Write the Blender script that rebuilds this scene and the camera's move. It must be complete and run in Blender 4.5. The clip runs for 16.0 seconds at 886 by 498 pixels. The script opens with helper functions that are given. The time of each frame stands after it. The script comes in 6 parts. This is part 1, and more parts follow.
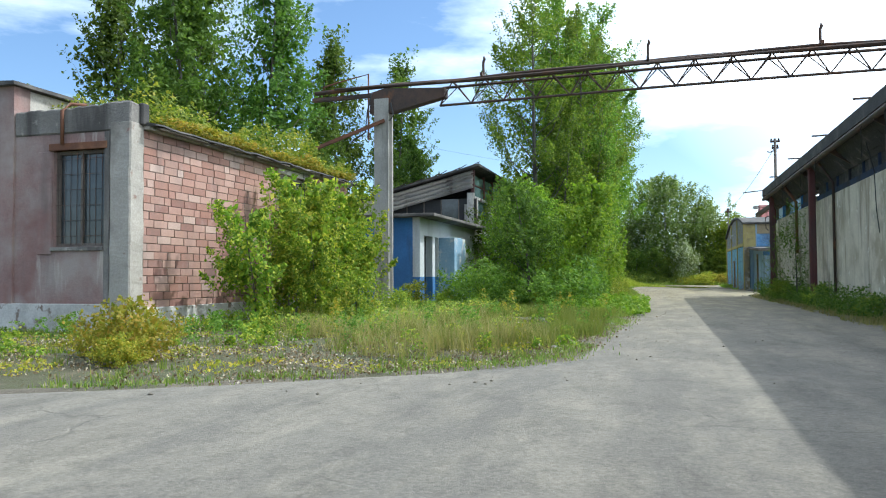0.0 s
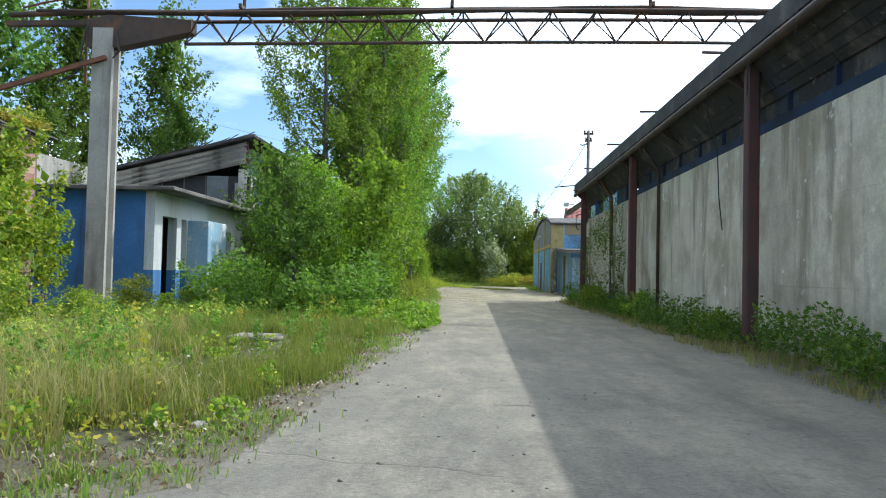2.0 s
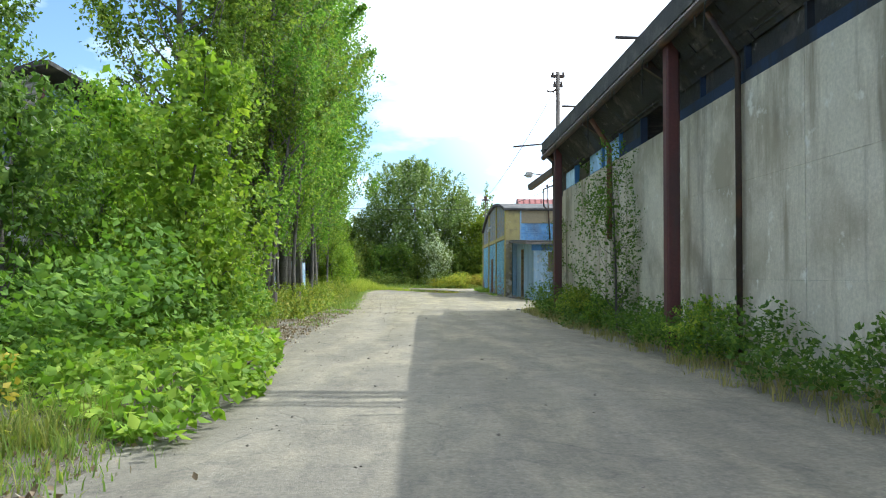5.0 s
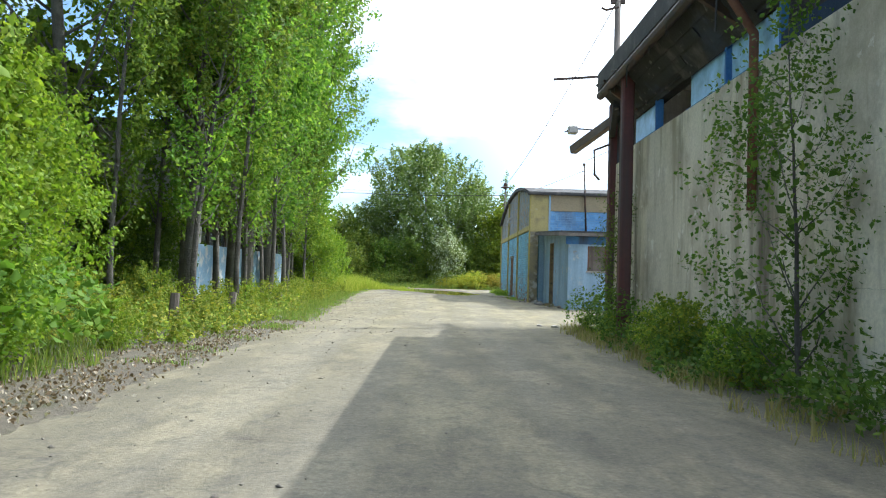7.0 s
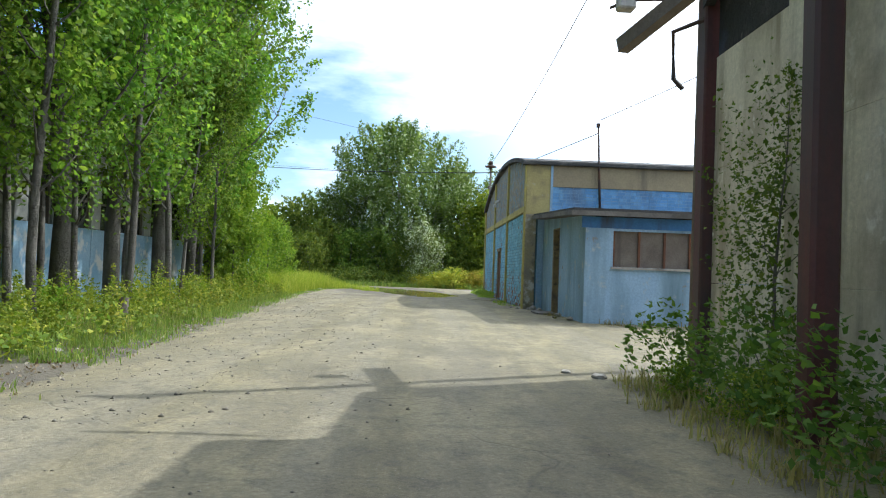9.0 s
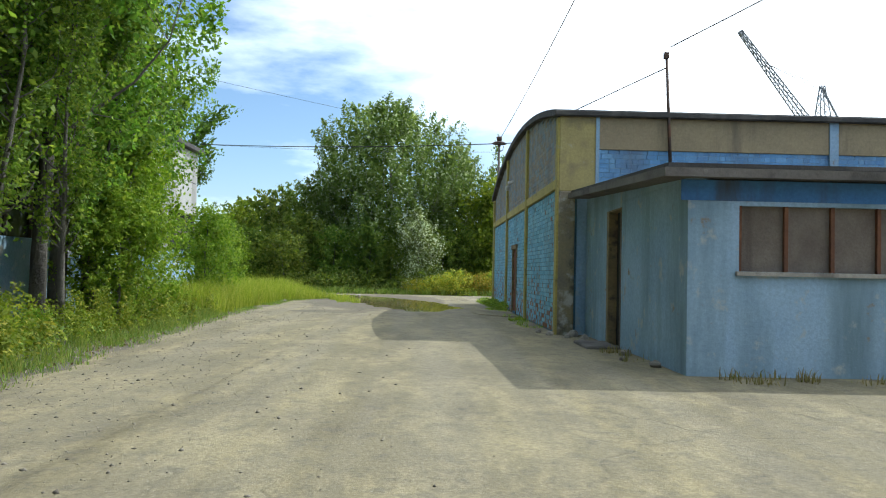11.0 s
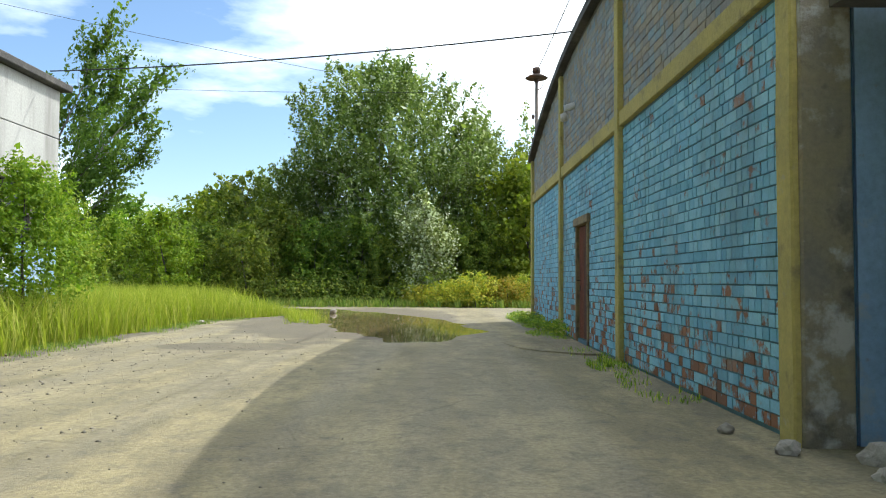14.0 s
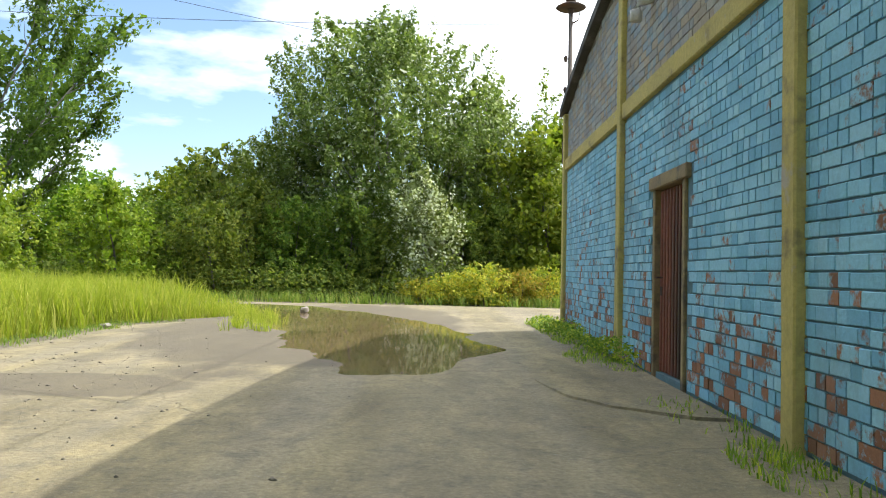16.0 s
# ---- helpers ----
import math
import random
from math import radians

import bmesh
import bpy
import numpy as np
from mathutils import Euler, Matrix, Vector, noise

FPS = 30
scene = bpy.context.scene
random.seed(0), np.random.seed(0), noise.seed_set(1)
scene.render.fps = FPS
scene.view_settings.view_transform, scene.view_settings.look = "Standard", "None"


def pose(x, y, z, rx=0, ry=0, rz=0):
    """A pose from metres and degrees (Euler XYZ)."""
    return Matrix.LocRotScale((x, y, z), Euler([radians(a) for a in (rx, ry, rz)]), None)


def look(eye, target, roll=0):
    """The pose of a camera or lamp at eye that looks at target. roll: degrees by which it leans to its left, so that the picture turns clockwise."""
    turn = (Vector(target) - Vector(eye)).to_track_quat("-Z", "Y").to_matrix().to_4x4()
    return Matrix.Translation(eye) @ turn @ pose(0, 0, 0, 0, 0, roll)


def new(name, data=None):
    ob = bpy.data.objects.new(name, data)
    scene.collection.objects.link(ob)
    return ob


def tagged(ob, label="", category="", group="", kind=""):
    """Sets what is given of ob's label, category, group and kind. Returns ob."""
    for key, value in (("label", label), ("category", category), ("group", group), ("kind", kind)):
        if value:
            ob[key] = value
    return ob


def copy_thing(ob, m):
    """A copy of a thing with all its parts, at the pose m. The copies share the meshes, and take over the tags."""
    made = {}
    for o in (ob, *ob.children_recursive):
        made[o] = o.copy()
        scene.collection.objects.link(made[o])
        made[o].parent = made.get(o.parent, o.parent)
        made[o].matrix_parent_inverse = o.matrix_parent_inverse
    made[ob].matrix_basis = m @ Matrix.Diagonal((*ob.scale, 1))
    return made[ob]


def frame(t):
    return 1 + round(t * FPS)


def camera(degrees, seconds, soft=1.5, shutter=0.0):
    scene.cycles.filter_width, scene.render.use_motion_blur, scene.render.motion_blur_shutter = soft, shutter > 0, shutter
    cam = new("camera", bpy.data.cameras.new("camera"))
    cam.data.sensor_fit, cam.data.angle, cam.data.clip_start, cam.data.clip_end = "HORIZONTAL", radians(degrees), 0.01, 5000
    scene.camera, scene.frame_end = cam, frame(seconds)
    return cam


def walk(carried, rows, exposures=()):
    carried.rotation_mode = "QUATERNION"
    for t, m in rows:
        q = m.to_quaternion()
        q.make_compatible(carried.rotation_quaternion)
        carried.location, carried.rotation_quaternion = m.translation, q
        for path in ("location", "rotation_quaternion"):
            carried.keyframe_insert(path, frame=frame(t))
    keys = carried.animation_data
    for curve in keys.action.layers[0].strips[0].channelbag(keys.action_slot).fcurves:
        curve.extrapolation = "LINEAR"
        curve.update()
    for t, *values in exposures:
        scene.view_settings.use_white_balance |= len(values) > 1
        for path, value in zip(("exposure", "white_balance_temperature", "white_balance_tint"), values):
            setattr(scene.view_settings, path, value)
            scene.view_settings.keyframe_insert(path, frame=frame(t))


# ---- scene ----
cam = camera(60.0, 16.0, soft=1.1)
PATH = [
    (0, (1.954, -0.097, 1.185), (1.403, 1.824, 1.255), -0.3),
    (0.5, (2.015, 1.186, 1.193), (1.547, 3.129, 1.259), 0.2),
    (1, (2.101, 2.761, 1.257), (1.748, 4.729, 1.321), 0.3),
    (1.5, (2.284, 4.536, 1.231), (2.08, 6.525, 1.298), 0.6),
    (2, (2.331, 6.29, 1.228), (2.248, 8.288, 1.293), 1.3),
    (2.5, (2.395, 8.034, 1.238), (2.397, 10.033, 1.294), 1.2),
    (3, (2.453, 9.654, 1.205), (2.501, 11.653, 1.261), 1.3),
    (3.5, (2.497, 11.36, 1.161), (2.561, 13.358, 1.223), 0.7),
    (4, (2.605, 13.128, 1.202), (2.674, 15.126, 1.271), 0.2),
    (4.2, (2.678, 13.942, 1.213), (2.747, 15.94, 1.282), 0.0),
    (6.3, (3.512, 22.813, 1.12), (3.522, 24.812, 1.19), 1.5),
    (6.5, (3.544, 23.67, 1.149), (3.554, 25.668, 1.215), 1.7),
    (7, (3.639, 25.792, 1.168), (3.648, 27.791, 1.234), 1.7),
    (7.5, (3.76, 27.928, 1.147), (3.783, 29.927, 1.209), 2.0),
    (8, (3.881, 30.165, 1.131), (3.925, 32.164, 1.188), 2.1),
    (8.5, (3.967, 32.121, 1.091), (4.025, 34.119, 1.153), 1.9),
    (8.7, (4.078, 33.099, 1.139), (4.134, 35.098, 1.198), 2.1),
    (10.8, (4.765, 42.49, 1.238), (4.805, 44.489, 1.302), 1.6),
    (11, (4.766, 43.226, 1.362), (4.811, 45.225, 1.421), 1.2),
    (11.5, (4.789, 44.981, 1.311), (4.845, 46.98, 1.355), 1.2),
    (12, (4.951, 47.076, 1.292), (5.008, 49.074, 1.34), -0.5),
    (12.5, (5.084, 48.973, 1.218), (5.122, 50.971, 1.296), 1.8),
    (13, (5.139, 51.019, 1.166), (5.16, 53.017, 1.24), -0.5),
    (13.5, (5.15, 52.79, 1.158), (5.158, 54.788, 1.23), 1.3),
    (14, (5.256, 54.842, 1.15), (5.252, 56.84, 1.231), 0.3),
    (14.5, (5.289, 56.531, 1.169), (5.28, 58.529, 1.25), 1.4),
    (15, (5.322, 57.99, 1.183), (5.309, 59.989, 1.259), 1.3),
    (15.5, (5.34, 59.109, 1.175), (5.325, 61.107, 1.258), 0.9),
    (16, (5.382, 60.294, 1.175), (5.361, 62.293, 1.234), 1.2),
]
walk(cam, [(t, look(eye, target, roll)) for t, eye, target, roll in PATH], exposures=((0.0, 0.33, 5800, 5), (2.0, 0.38, 5800, 5), (3.0, 0.40, 5800, 5), (3.5, 0.30, 5800, 5), (4.0, 0.60, 5800, 5), (6.5, 0.66, 5800, 7), (7.5, 0.70, 5800, 7), (8.5, 0.48, 5800, 7),
                                                                                     (11.0, 0.12, 5950, 5), (12.0, 0.14, 5950, 5), (13.0, 0.30, 6050, 5), (14.0, 0.48, 6250, 6), (15.0, 0.66, 6450, 9), (16.0, 0.72, 6550, 10)))

# ---- light ----
SUN_SLOPE = (-0.73, -0.40)  # ground offset of a shadow for each metre of height
SUN_EL = math.atan2(1.0, math.hypot(*SUN_SLOPE))
SUN_AZ = math.atan2(-SUN_SLOPE[0], -SUN_SLOPE[1])
world = bpy.data.worlds.new("sky")
scene.world = world
world.use_nodes = True
wt = world.node_tree
wt.nodes.clear()
w_out = wt.nodes.new("ShaderNodeOutputWorld")
w_bg = wt.nodes.new("ShaderNodeBackground")
w_sky = wt.nodes.new("ShaderNodeTexSky")
w_sky.sky_type, w_sky.sun_disc = "NISHITA", False
w_sky.sun_elevation, w_sky.sun_rotation = SUN_EL, SUN_AZ
w_sky.air_density, w_sky.dust_density, w_sky.ozone_density = 1.0, 0.6, 3.0
w_co = wt.nodes.new("ShaderNodeTexCoord")
w_map = wt.nodes.new("ShaderNodeMapping")
w_map.inputs["Scale"].default_value = (1.6, 1.0, 5.0)
w_map.inputs["Rotation"].default_value = (0.2, 0.1, 0.5)
w_no = wt.nodes.new("ShaderNodeTexNoise")
w_no.inputs["Scale"].default_value, w_no.inputs["Detail"].default_value = 2.2, 7.0
w_no.inputs["Roughness"].default_value = 0.55
w_ramp = wt.nodes.new("ShaderNodeValToRGB")
w_ramp.color_ramp.elements[0].position, w_ramp.color_ramp.elements[1].position = 0.46, 0.88
w_dir = wt.nodes.new("ShaderNodeVectorMath")
w_dir.operation = "DOT_PRODUCT"
sun_dir = Vector((-SUN_SLOPE[0], -SUN_SLOPE[1], 1.0)).normalized()
w_dir.inputs[1].default_value = sun_dir
w_near = wt.nodes.new("ShaderNodeMapRange")
w_near.inputs["From Min"].default_value, w_near.inputs["From Max"].default_value = 0.43, 0.69
w_sum = wt.nodes.new("ShaderNodeMath")
w_sum.operation, w_sum.use_clamp = "ADD", True
w_mix = wt.nodes.new("ShaderNodeMixRGB")
w_mix.inputs["Color2"].default_value = (13.5, 13.8, 14.2, 1)
wt.links.new(w_co.outputs["Generated"], w_map.inputs["Vector"])
wt.links.new(w_map.outputs["Vector"], w_no.inputs["Vector"])
wt.links.new(w_no.outputs["Fac"], w_ramp.inputs["Fac"])
wt.links.new(w_co.outputs["Generated"], w_dir.inputs[0])
wt.links.new(w_dir.outputs["Value"], w_near.inputs["Value"])
wt.links.new(w_ramp.outputs["Color"], w_sum.inputs[0])
wt.links.new(w_near.outputs["Result"], w_sum.inputs[1])
wt.links.new(w_sum.outputs["Value"], w_mix.inputs["Fac"])
wt.links.new(w_sky.outputs["Color"], w_mix.inputs["Color1"])
wt.links.new(w_mix.outputs["Color"], w_bg.inputs["Color"])
w_bg.inputs["Strength"].default_value = 0.15
wt.links.new(w_bg.outputs["Background"], w_out.inputs["Surface"])

sun_data = bpy.data.lights.new("sun", "SUN")
sun_data.energy, sun_data.angle, sun_data.color = 3.6, radians(0.55), (1.0, 0.95, 0.87)
sun = new("sun", sun_data)
sun.matrix_world = look(Vector((0, 0, 0)) + sun_dir * 60, (0, 0, 0))


# ---- materials ----
def rgba(c):
    return (c[0], c[1], c[2], 1.0)


def nodes_of(name):
    m = bpy.data.materials.new(name)
    m.use_nodes = True
    nt = m.node_tree
    return m, nt, nt.nodes["Principled BSDF"]


def noise_fac(nt, scale, detail=4.0, rough=0.6, squash=(1, 1, 1), lo=0.35, hi=0.65):
    """Noise over the place, cut between lo and hi."""
    geo = nt.nodes.new("ShaderNodeNewGeometry")
    mp = nt.nodes.new("ShaderNodeVectorMath")
    mp.operation = "MULTIPLY"
    mp.inputs[1].default_value = squash
    tx = nt.nodes.new("ShaderNodeTexNoise")
    tx.inputs["Scale"].default_value, tx.inputs["Detail"].default_value, tx.inputs["Roughness"].default_value = scale, detail, rough
    mr = nt.nodes.new("ShaderNodeMapRange")
    mr.inputs["From Min"].default_value, mr.inputs["From Max"].default_value = lo, hi
    nt.links.new(geo.outputs["Position"], mp.inputs[0])
    nt.links.new(mp.outputs[0], tx.inputs["Vector"])
    nt.links.new(tx.outputs["Fac"], mr.inputs["Value"])
    return mr.outputs["Result"]


def mixed(nt, fac, a, b, mode="MIX"):
    n = nt.nodes.new("ShaderNodeMixRGB")
    n.blend_type = mode
    for slot, v in ((n.inputs["Fac"], fac), (n.inputs["Color1"], a), (n.inputs["Color2"], b)):
        if isinstance(v, (int, float)):
            slot.default_value = v
        elif isinstance(v, tuple):
            slot.default_value = rgba(v)
        else:
            nt.links.new(v, slot)
    return n.outputs["Color"]


def maths(nt, op, a, b):
    n = nt.nodes.new("ShaderNodeMath")
    n.operation = op
    for slot, v in ((n.inputs[0], a), (n.inputs[1], b)):
        if isinstance(v, (int, float)):
            slot.default_value = v
        else:
            nt.links.new(v, slot)
    return n.outputs[0]


def bumped(nt, bsdf, height, strength, distance):
    b = nt.nodes.new("ShaderNodeBump")
    b.inputs["Strength"].default_value, b.inputs["Distance"].default_value = strength, distance
    nt.links.new(height, b.inputs["Height"])
    nt.links.new(b.outputs["Normal"], bsdf.inputs["Normal"])


def surface(name, c1, c2, big=0.6, grain=14.0, rough=0.9, metal=0.0, stain=None, streak=False, stain_at=(0.52, 0.68), bump=0.35, depth=0.01, stain_scale=1.2):
    """Two tones in patches, grain, and stains (running down where streak)."""
    m, nt, bsdf = nodes_of(name)
    col = mixed(nt, noise_fac(nt, big, 5), c1, c2)
    fine = noise_fac(nt, grain, 6, 0.7, lo=0.25, hi=0.75)
    col = mixed(nt, 0.55, col, mixed(nt, fine, (0.55, 0.55, 0.55), (1.25, 1.25, 1.25)), "MULTIPLY")
    if stain:
        for c, sc, at, *blot in (stain if isinstance(stain, list) else [(stain, stain_scale, stain_at)]):
            f = noise_fac(nt, sc, 6, 0.62, (1, 1, 0.14) if streak and not blot else (1, 1, 1), *at)
            col = mixed(nt, f, col, c)
    nt.links.new(col, bsdf.inputs["Base Color"])
    bsdf.inputs["Roughness"].default_value, bsdf.inputs["Metallic"].default_value = rough, metal
    bumped(nt, bsdf, fine, bump, depth)
    return m


def masonry(name, tones, bare, bare_low, rough, per_object, high=1.3):
    """A brick's tone by chance, worn to bare clay on some, more of them low on the wall."""
    m, nt, bsdf = nodes_of(name)
    if per_object:
        rnd = nt.nodes.new("ShaderNodeObjectInfo").outputs["Random"]
    else:
        rnd = nt.nodes.new("ShaderNodeNewGeometry").outputs["Random Per Island"]
    ramp = nt.nodes.new("ShaderNodeValToRGB")
    els = ramp.color_ramp.elements
    while len(els) < len(tones):
        els.new(0.5)
    for n, c in enumerate(tones):
        els[n].position, els[n].color = n / (len(tones) - 1), rgba(c)
    nt.links.new(rnd, ramp.inputs["Fac"])
    col = ramp.outputs["Color"]
    geo = nt.nodes.new("ShaderNodeNewGeometry")
    sep = nt.nodes.new("ShaderNodeSeparateXYZ")
    nt.links.new(geo.outputs["Position"], sep.inputs[0])
    if bare:
        # flaking: more chips where the wall gets splashed
        low = nt.nodes.new("ShaderNodeMapRange")
        low.inputs["From Min"].default_value, low.inputs["From Max"].default_value = 0.2, high
        low.inputs["To Min"].default_value, low.inputs["To Max"].default_value = bare_low, 0.0
        nt.links.new(sep.outputs["Z"], low.inputs["Value"])
        r2 = maths(nt, "FRACT", maths(nt, "MULTIPLY", rnd, 37.7), 0.0)
        chip = noise_fac(nt, 7.0, 5, 0.7, lo=0.0, hi=1.0)
        amount = maths(nt, "ADD", maths(nt, "MULTIPLY", r2, 0.34), maths(nt, "ADD", low.outputs["Result"], maths(nt, "MULTIPLY", chip, 0.75)))
        patch = maths(nt, "MULTIPLY", noise_fac(nt, 0.55, 3, lo=0.3, hi=0.7), 0.16)
        f = nt.nodes.new("ShaderNodeMapRange")
        f.inputs["From Min"].default_value, f.inputs["From Max"].default_value = 0.785, 0.87
        nt.links.new(maths(nt, "ADD", amount, patch), f.inputs["Value"])
        clay = mixed(nt, maths(nt, "FRACT", maths(nt, "MULTIPLY", rnd, 11.3), 0.0), bare, tuple(v * 0.55 for v in bare))
        col = mixed(nt, f.outputs["Result"], col, clay)
    fine = noise_fac(nt, 30.0, 6, 0.7, lo=0.25, hi=0.75)
    col = mixed(nt, 0.5, col, mixed(nt, fine, (0.6, 0.6, 0.6), (1.2, 1.2, 1.2)), "MULTIPLY")
    grime = noise_fac(nt, 0.9, 6, 0.65, (1, 1, 0.35), 0.5, 0.75)
    col = mixed(nt, maths(nt, "MULTIPLY", grime, 0.58 if bare else 0.68), col, (0.12, 0.105, 0.10))
    bloom = noise_fac(nt, 1.7, 6, 0.65, lo=0.56, hi=0.74)
    col = mixed(nt, maths(nt, "MULTIPLY", bloom, 0.28), col, tuple(0.25 + 0.5 * v for v in tones[2]))
    nt.links.new(col, bsdf.inputs["Base Color"])
    bsdf.inputs["Roughness"].default_value = rough
    bumped(nt, bsdf, fine, 0.5, 0.006)
    return m


def leafy(name, a, b, c, under=None, rough=0.45, thru=0.43):
    """Leaves: tones by chance for each leaf, light passing through."""
    m, nt, bsdf = nodes_of(name)
    out = nt.nodes["Material Output"]
    rnd = nt.nodes.new("ShaderNodeNewGeometry").outputs["Random Per Island"]
    obj = nt.nodes.new("ShaderNodeObjectInfo").outputs["Random"]
    ramp = nt.nodes.new("ShaderNodeValToRGB")
    els = ramp.color_ramp.elements
    els.new(0.5)
    for n, k in enumerate((a, b, c)):
        els[n].position, els[n].color = (0.0, 0.6, 1.0)[n], rgba(k)
    nt.links.new(rnd, ramp.inputs["Fac"])
    hsv = nt.nodes.new("ShaderNodeHueSaturation")
    nt.links.new(maths(nt, "ADD", maths(nt, "MULTIPLY", obj, 0.035), 0.482), hsv.inputs["Hue"])
    nt.links.new(maths(nt, "ADD", maths(nt, "MULTIPLY", obj, 0.35), 0.82), hsv.inputs["Value"])
    nt.links.new(ramp.outputs["Color"], hsv.inputs["Color"])
    col = hsv.outputs["Color"]
    if under:
        # leaves that show their pale felt side
        r2 = maths(nt, "FRACT", maths(nt, "MULTIPLY", rnd, 17.3), 0.0)
        f = nt.nodes.new("ShaderNodeMapRange")
        f.inputs["From Min"].default_value, f.inputs["From Max"].default_value = 1 - under[1] - 0.02, 1 - under[1] + 0.02
        nt.links.new(r2, f.inputs["Value"])
        col = mixed(nt, f.outputs["Result"], col, under[0])
    nt.links.new(col, bsdf.inputs["Base Color"])
    bsdf.inputs["Roughness"].default_value, bsdf.inputs["Specular IOR Level"].default_value = rough + 0.12, 0.16
    tr = nt.nodes.new("ShaderNodeBsdfTranslucent")
    nt.links.new(mixed(nt, 1.0, col, (1.2, 1.3, 0.7), "MULTIPLY"), tr.inputs["Color"])
    gain = nt.nodes.new("ShaderNodeMixShader")
    gain.inputs["Fac"].default_value = thru
    nt.links.new(bsdf.outputs["BSDF"], gain.inputs[1])
    nt.links.new(tr.outputs["BSDF"], gain.inputs[2])
    nt.links.new(gain.outputs["Shader"], out.inputs["Surface"])
    return m


def road_material():
    m, nt, bsdf = nodes_of("worn_concrete_road")
    col = mixed(nt, noise_fac(nt, 0.35, 6, 0.6), (0.120, 0.110, 0.092), (0.158, 0.146, 0.121))
    dust = noise_fac(nt, 1.3, 9, 0.7, (1.0, 0.35, 1), 0.46, 0.62)
    col = mixed(nt, maths(nt, "MULTIPLY", dust, 0.75), col, (0.235, 0.213, 0.165))
    dirt = noise_fac(nt, 0.8, 7, 0.7, (1.4, 0.5, 1), 0.52, 0.66)
    col = mixed(nt, maths(nt, "MULTIPLY", dirt, 0.65), col, (0.080, 0.072, 0.058))
    where = nt.nodes.new("ShaderNodeSeparateXYZ")
    place = nt.nodes.new("ShaderNodeNewGeometry")
    nt.links.new(place.outputs["Position"], where.inputs[0])
    sandy = nt.nodes.new("ShaderNodeMapRange")
    sandy.inputs["From Min"].default_value, sandy.inputs["From Max"].default_value = 10.0, 48.0
    nt.links.new(where.outputs["Y"], sandy.inputs["Value"])
    col = mixed(nt, maths(nt, "MULTIPLY", sandy.outputs["Result"], 0.8), col, (1.42, 1.30, 0.82), "MULTIPLY")
    # wheel tracks along the road, and grit
    track = noise_fac(nt, 1.15, 4, 0.5, (1.0, 0.035, 1), 0.42, 0.62)
    col = mixed(nt, maths(nt, "MULTIPLY", track, 0.30), col, (0.26, 0.235, 0.185))
    pocks = noise_fac(nt, 4.5, 8, 0.75, lo=0.50, hi=0.64)
    col = mixed(nt, maths(nt, "MULTIPLY", pocks, 0.55), col, (0.10, 0.09, 0.072))
    grit = noise_fac(nt, 60.0, 3, 0.6, lo=0.62, hi=0.70)
    col = mixed(nt, maths(nt, "MULTIPLY", grit, 0.5), col, (0.34, 0.31, 0.26))
    fine = noise_fac(nt, 26.0, 8, 0.75, lo=0.25, hi=0.75)
    col = mixed(nt, 0.9, col, mixed(nt, fine, (0.5, 0.5, 0.5), (1.35, 1.35, 1.35)), "MULTIPLY")
    geo = nt.nodes.new("ShaderNodeNewGeometry")
    warp = nt.nodes.new("ShaderNodeTexNoise")
    warp.inputs["Scale"].default_value = 1.1
    warp.inputs["Detail"].default_value = 5
    nt.links.new(geo.outputs["Position"], warp.inputs["Vector"])
    add = nt.nodes.new("ShaderNodeMixRGB")
    add.blend_type, add.inputs["Fac"].default_value = "ADD", 0.8
    nt.links.new(geo.outputs["Position"], add.inputs["Color1"])
    nt.links.new(warp.outputs["Color"], add.inputs["Color2"])
    vor = nt.nodes.new("ShaderNodeTexVoronoi")
    vor.feature = "DISTANCE_TO_EDGE"
    vor.inputs["Scale"].default_value = 0.42
    nt.links.new(add.outputs["Color"], vor.inputs["Vector"])
    crack = nt.nodes.new("ShaderNodeMapRange")
    crack.inputs["From Min"].default_value, crack.inputs["From Max"].default_value = 0.002, 0.011
    crack.inputs["To Min"].default_value, crack.inputs["To Max"].default_value = 1.0, 0.0
    nt.links.new(vor.outputs["Distance"], crack.inputs["Value"])
    broken = maths(nt, "MULTIPLY", crack.outputs["Result"], noise_fac(nt, 0.5, 3, lo=0.45, hi=0.6))
    col = mixed(nt, maths(nt, "MULTIPLY", broken, 0.30), col, (0.06, 0.054, 0.045))
    # mud still wet round the rain hollow
    reach = nt.nodes.new("ShaderNodeVectorMath")
    reach.operation = "MULTIPLY_ADD"
    reach.inputs[1].default_value, reach.inputs[2].default_value = (1 / 3.0, 1 / 8.2, 0), (-2.7 / 3.0, -77.0 / 8.2, 0)
    span = nt.nodes.new("ShaderNodeVectorMath")
    span.operation = "LENGTH"
    nt.links.new(place.outputs["Position"], reach.inputs[0])
    nt.links.new(reach.outputs[0], span.inputs[0])
    ragged = maths(nt, "ADD", span.outputs["Value"], maths(nt, "MULTIPLY", noise_fac(nt, 0.9, 6, 0.6, (1, 0.5, 1), 0.0, 1.0), -0.9))
    wet = nt.nodes.new("ShaderNodeMapRange")
    wet.inputs["From Min"].default_value, wet.inputs["From Max"].default_value = 0.47, 0.60
    wet.inputs["To Min"].default_value, wet.inputs["To Max"].default_value = 1.0, 0.0
    nt.links.new(ragged, wet.inputs["Value"])
    small = nt.nodes.new("ShaderNodeVectorMath")
    small.operation = "MULTIPLY_ADD"
    small.inputs[1].default_value, small.inputs[2].default_value = (1 / 1.3, 1 / 0.75, 0), (-1.7 / 1.3, -67.6 / 0.75, 0)
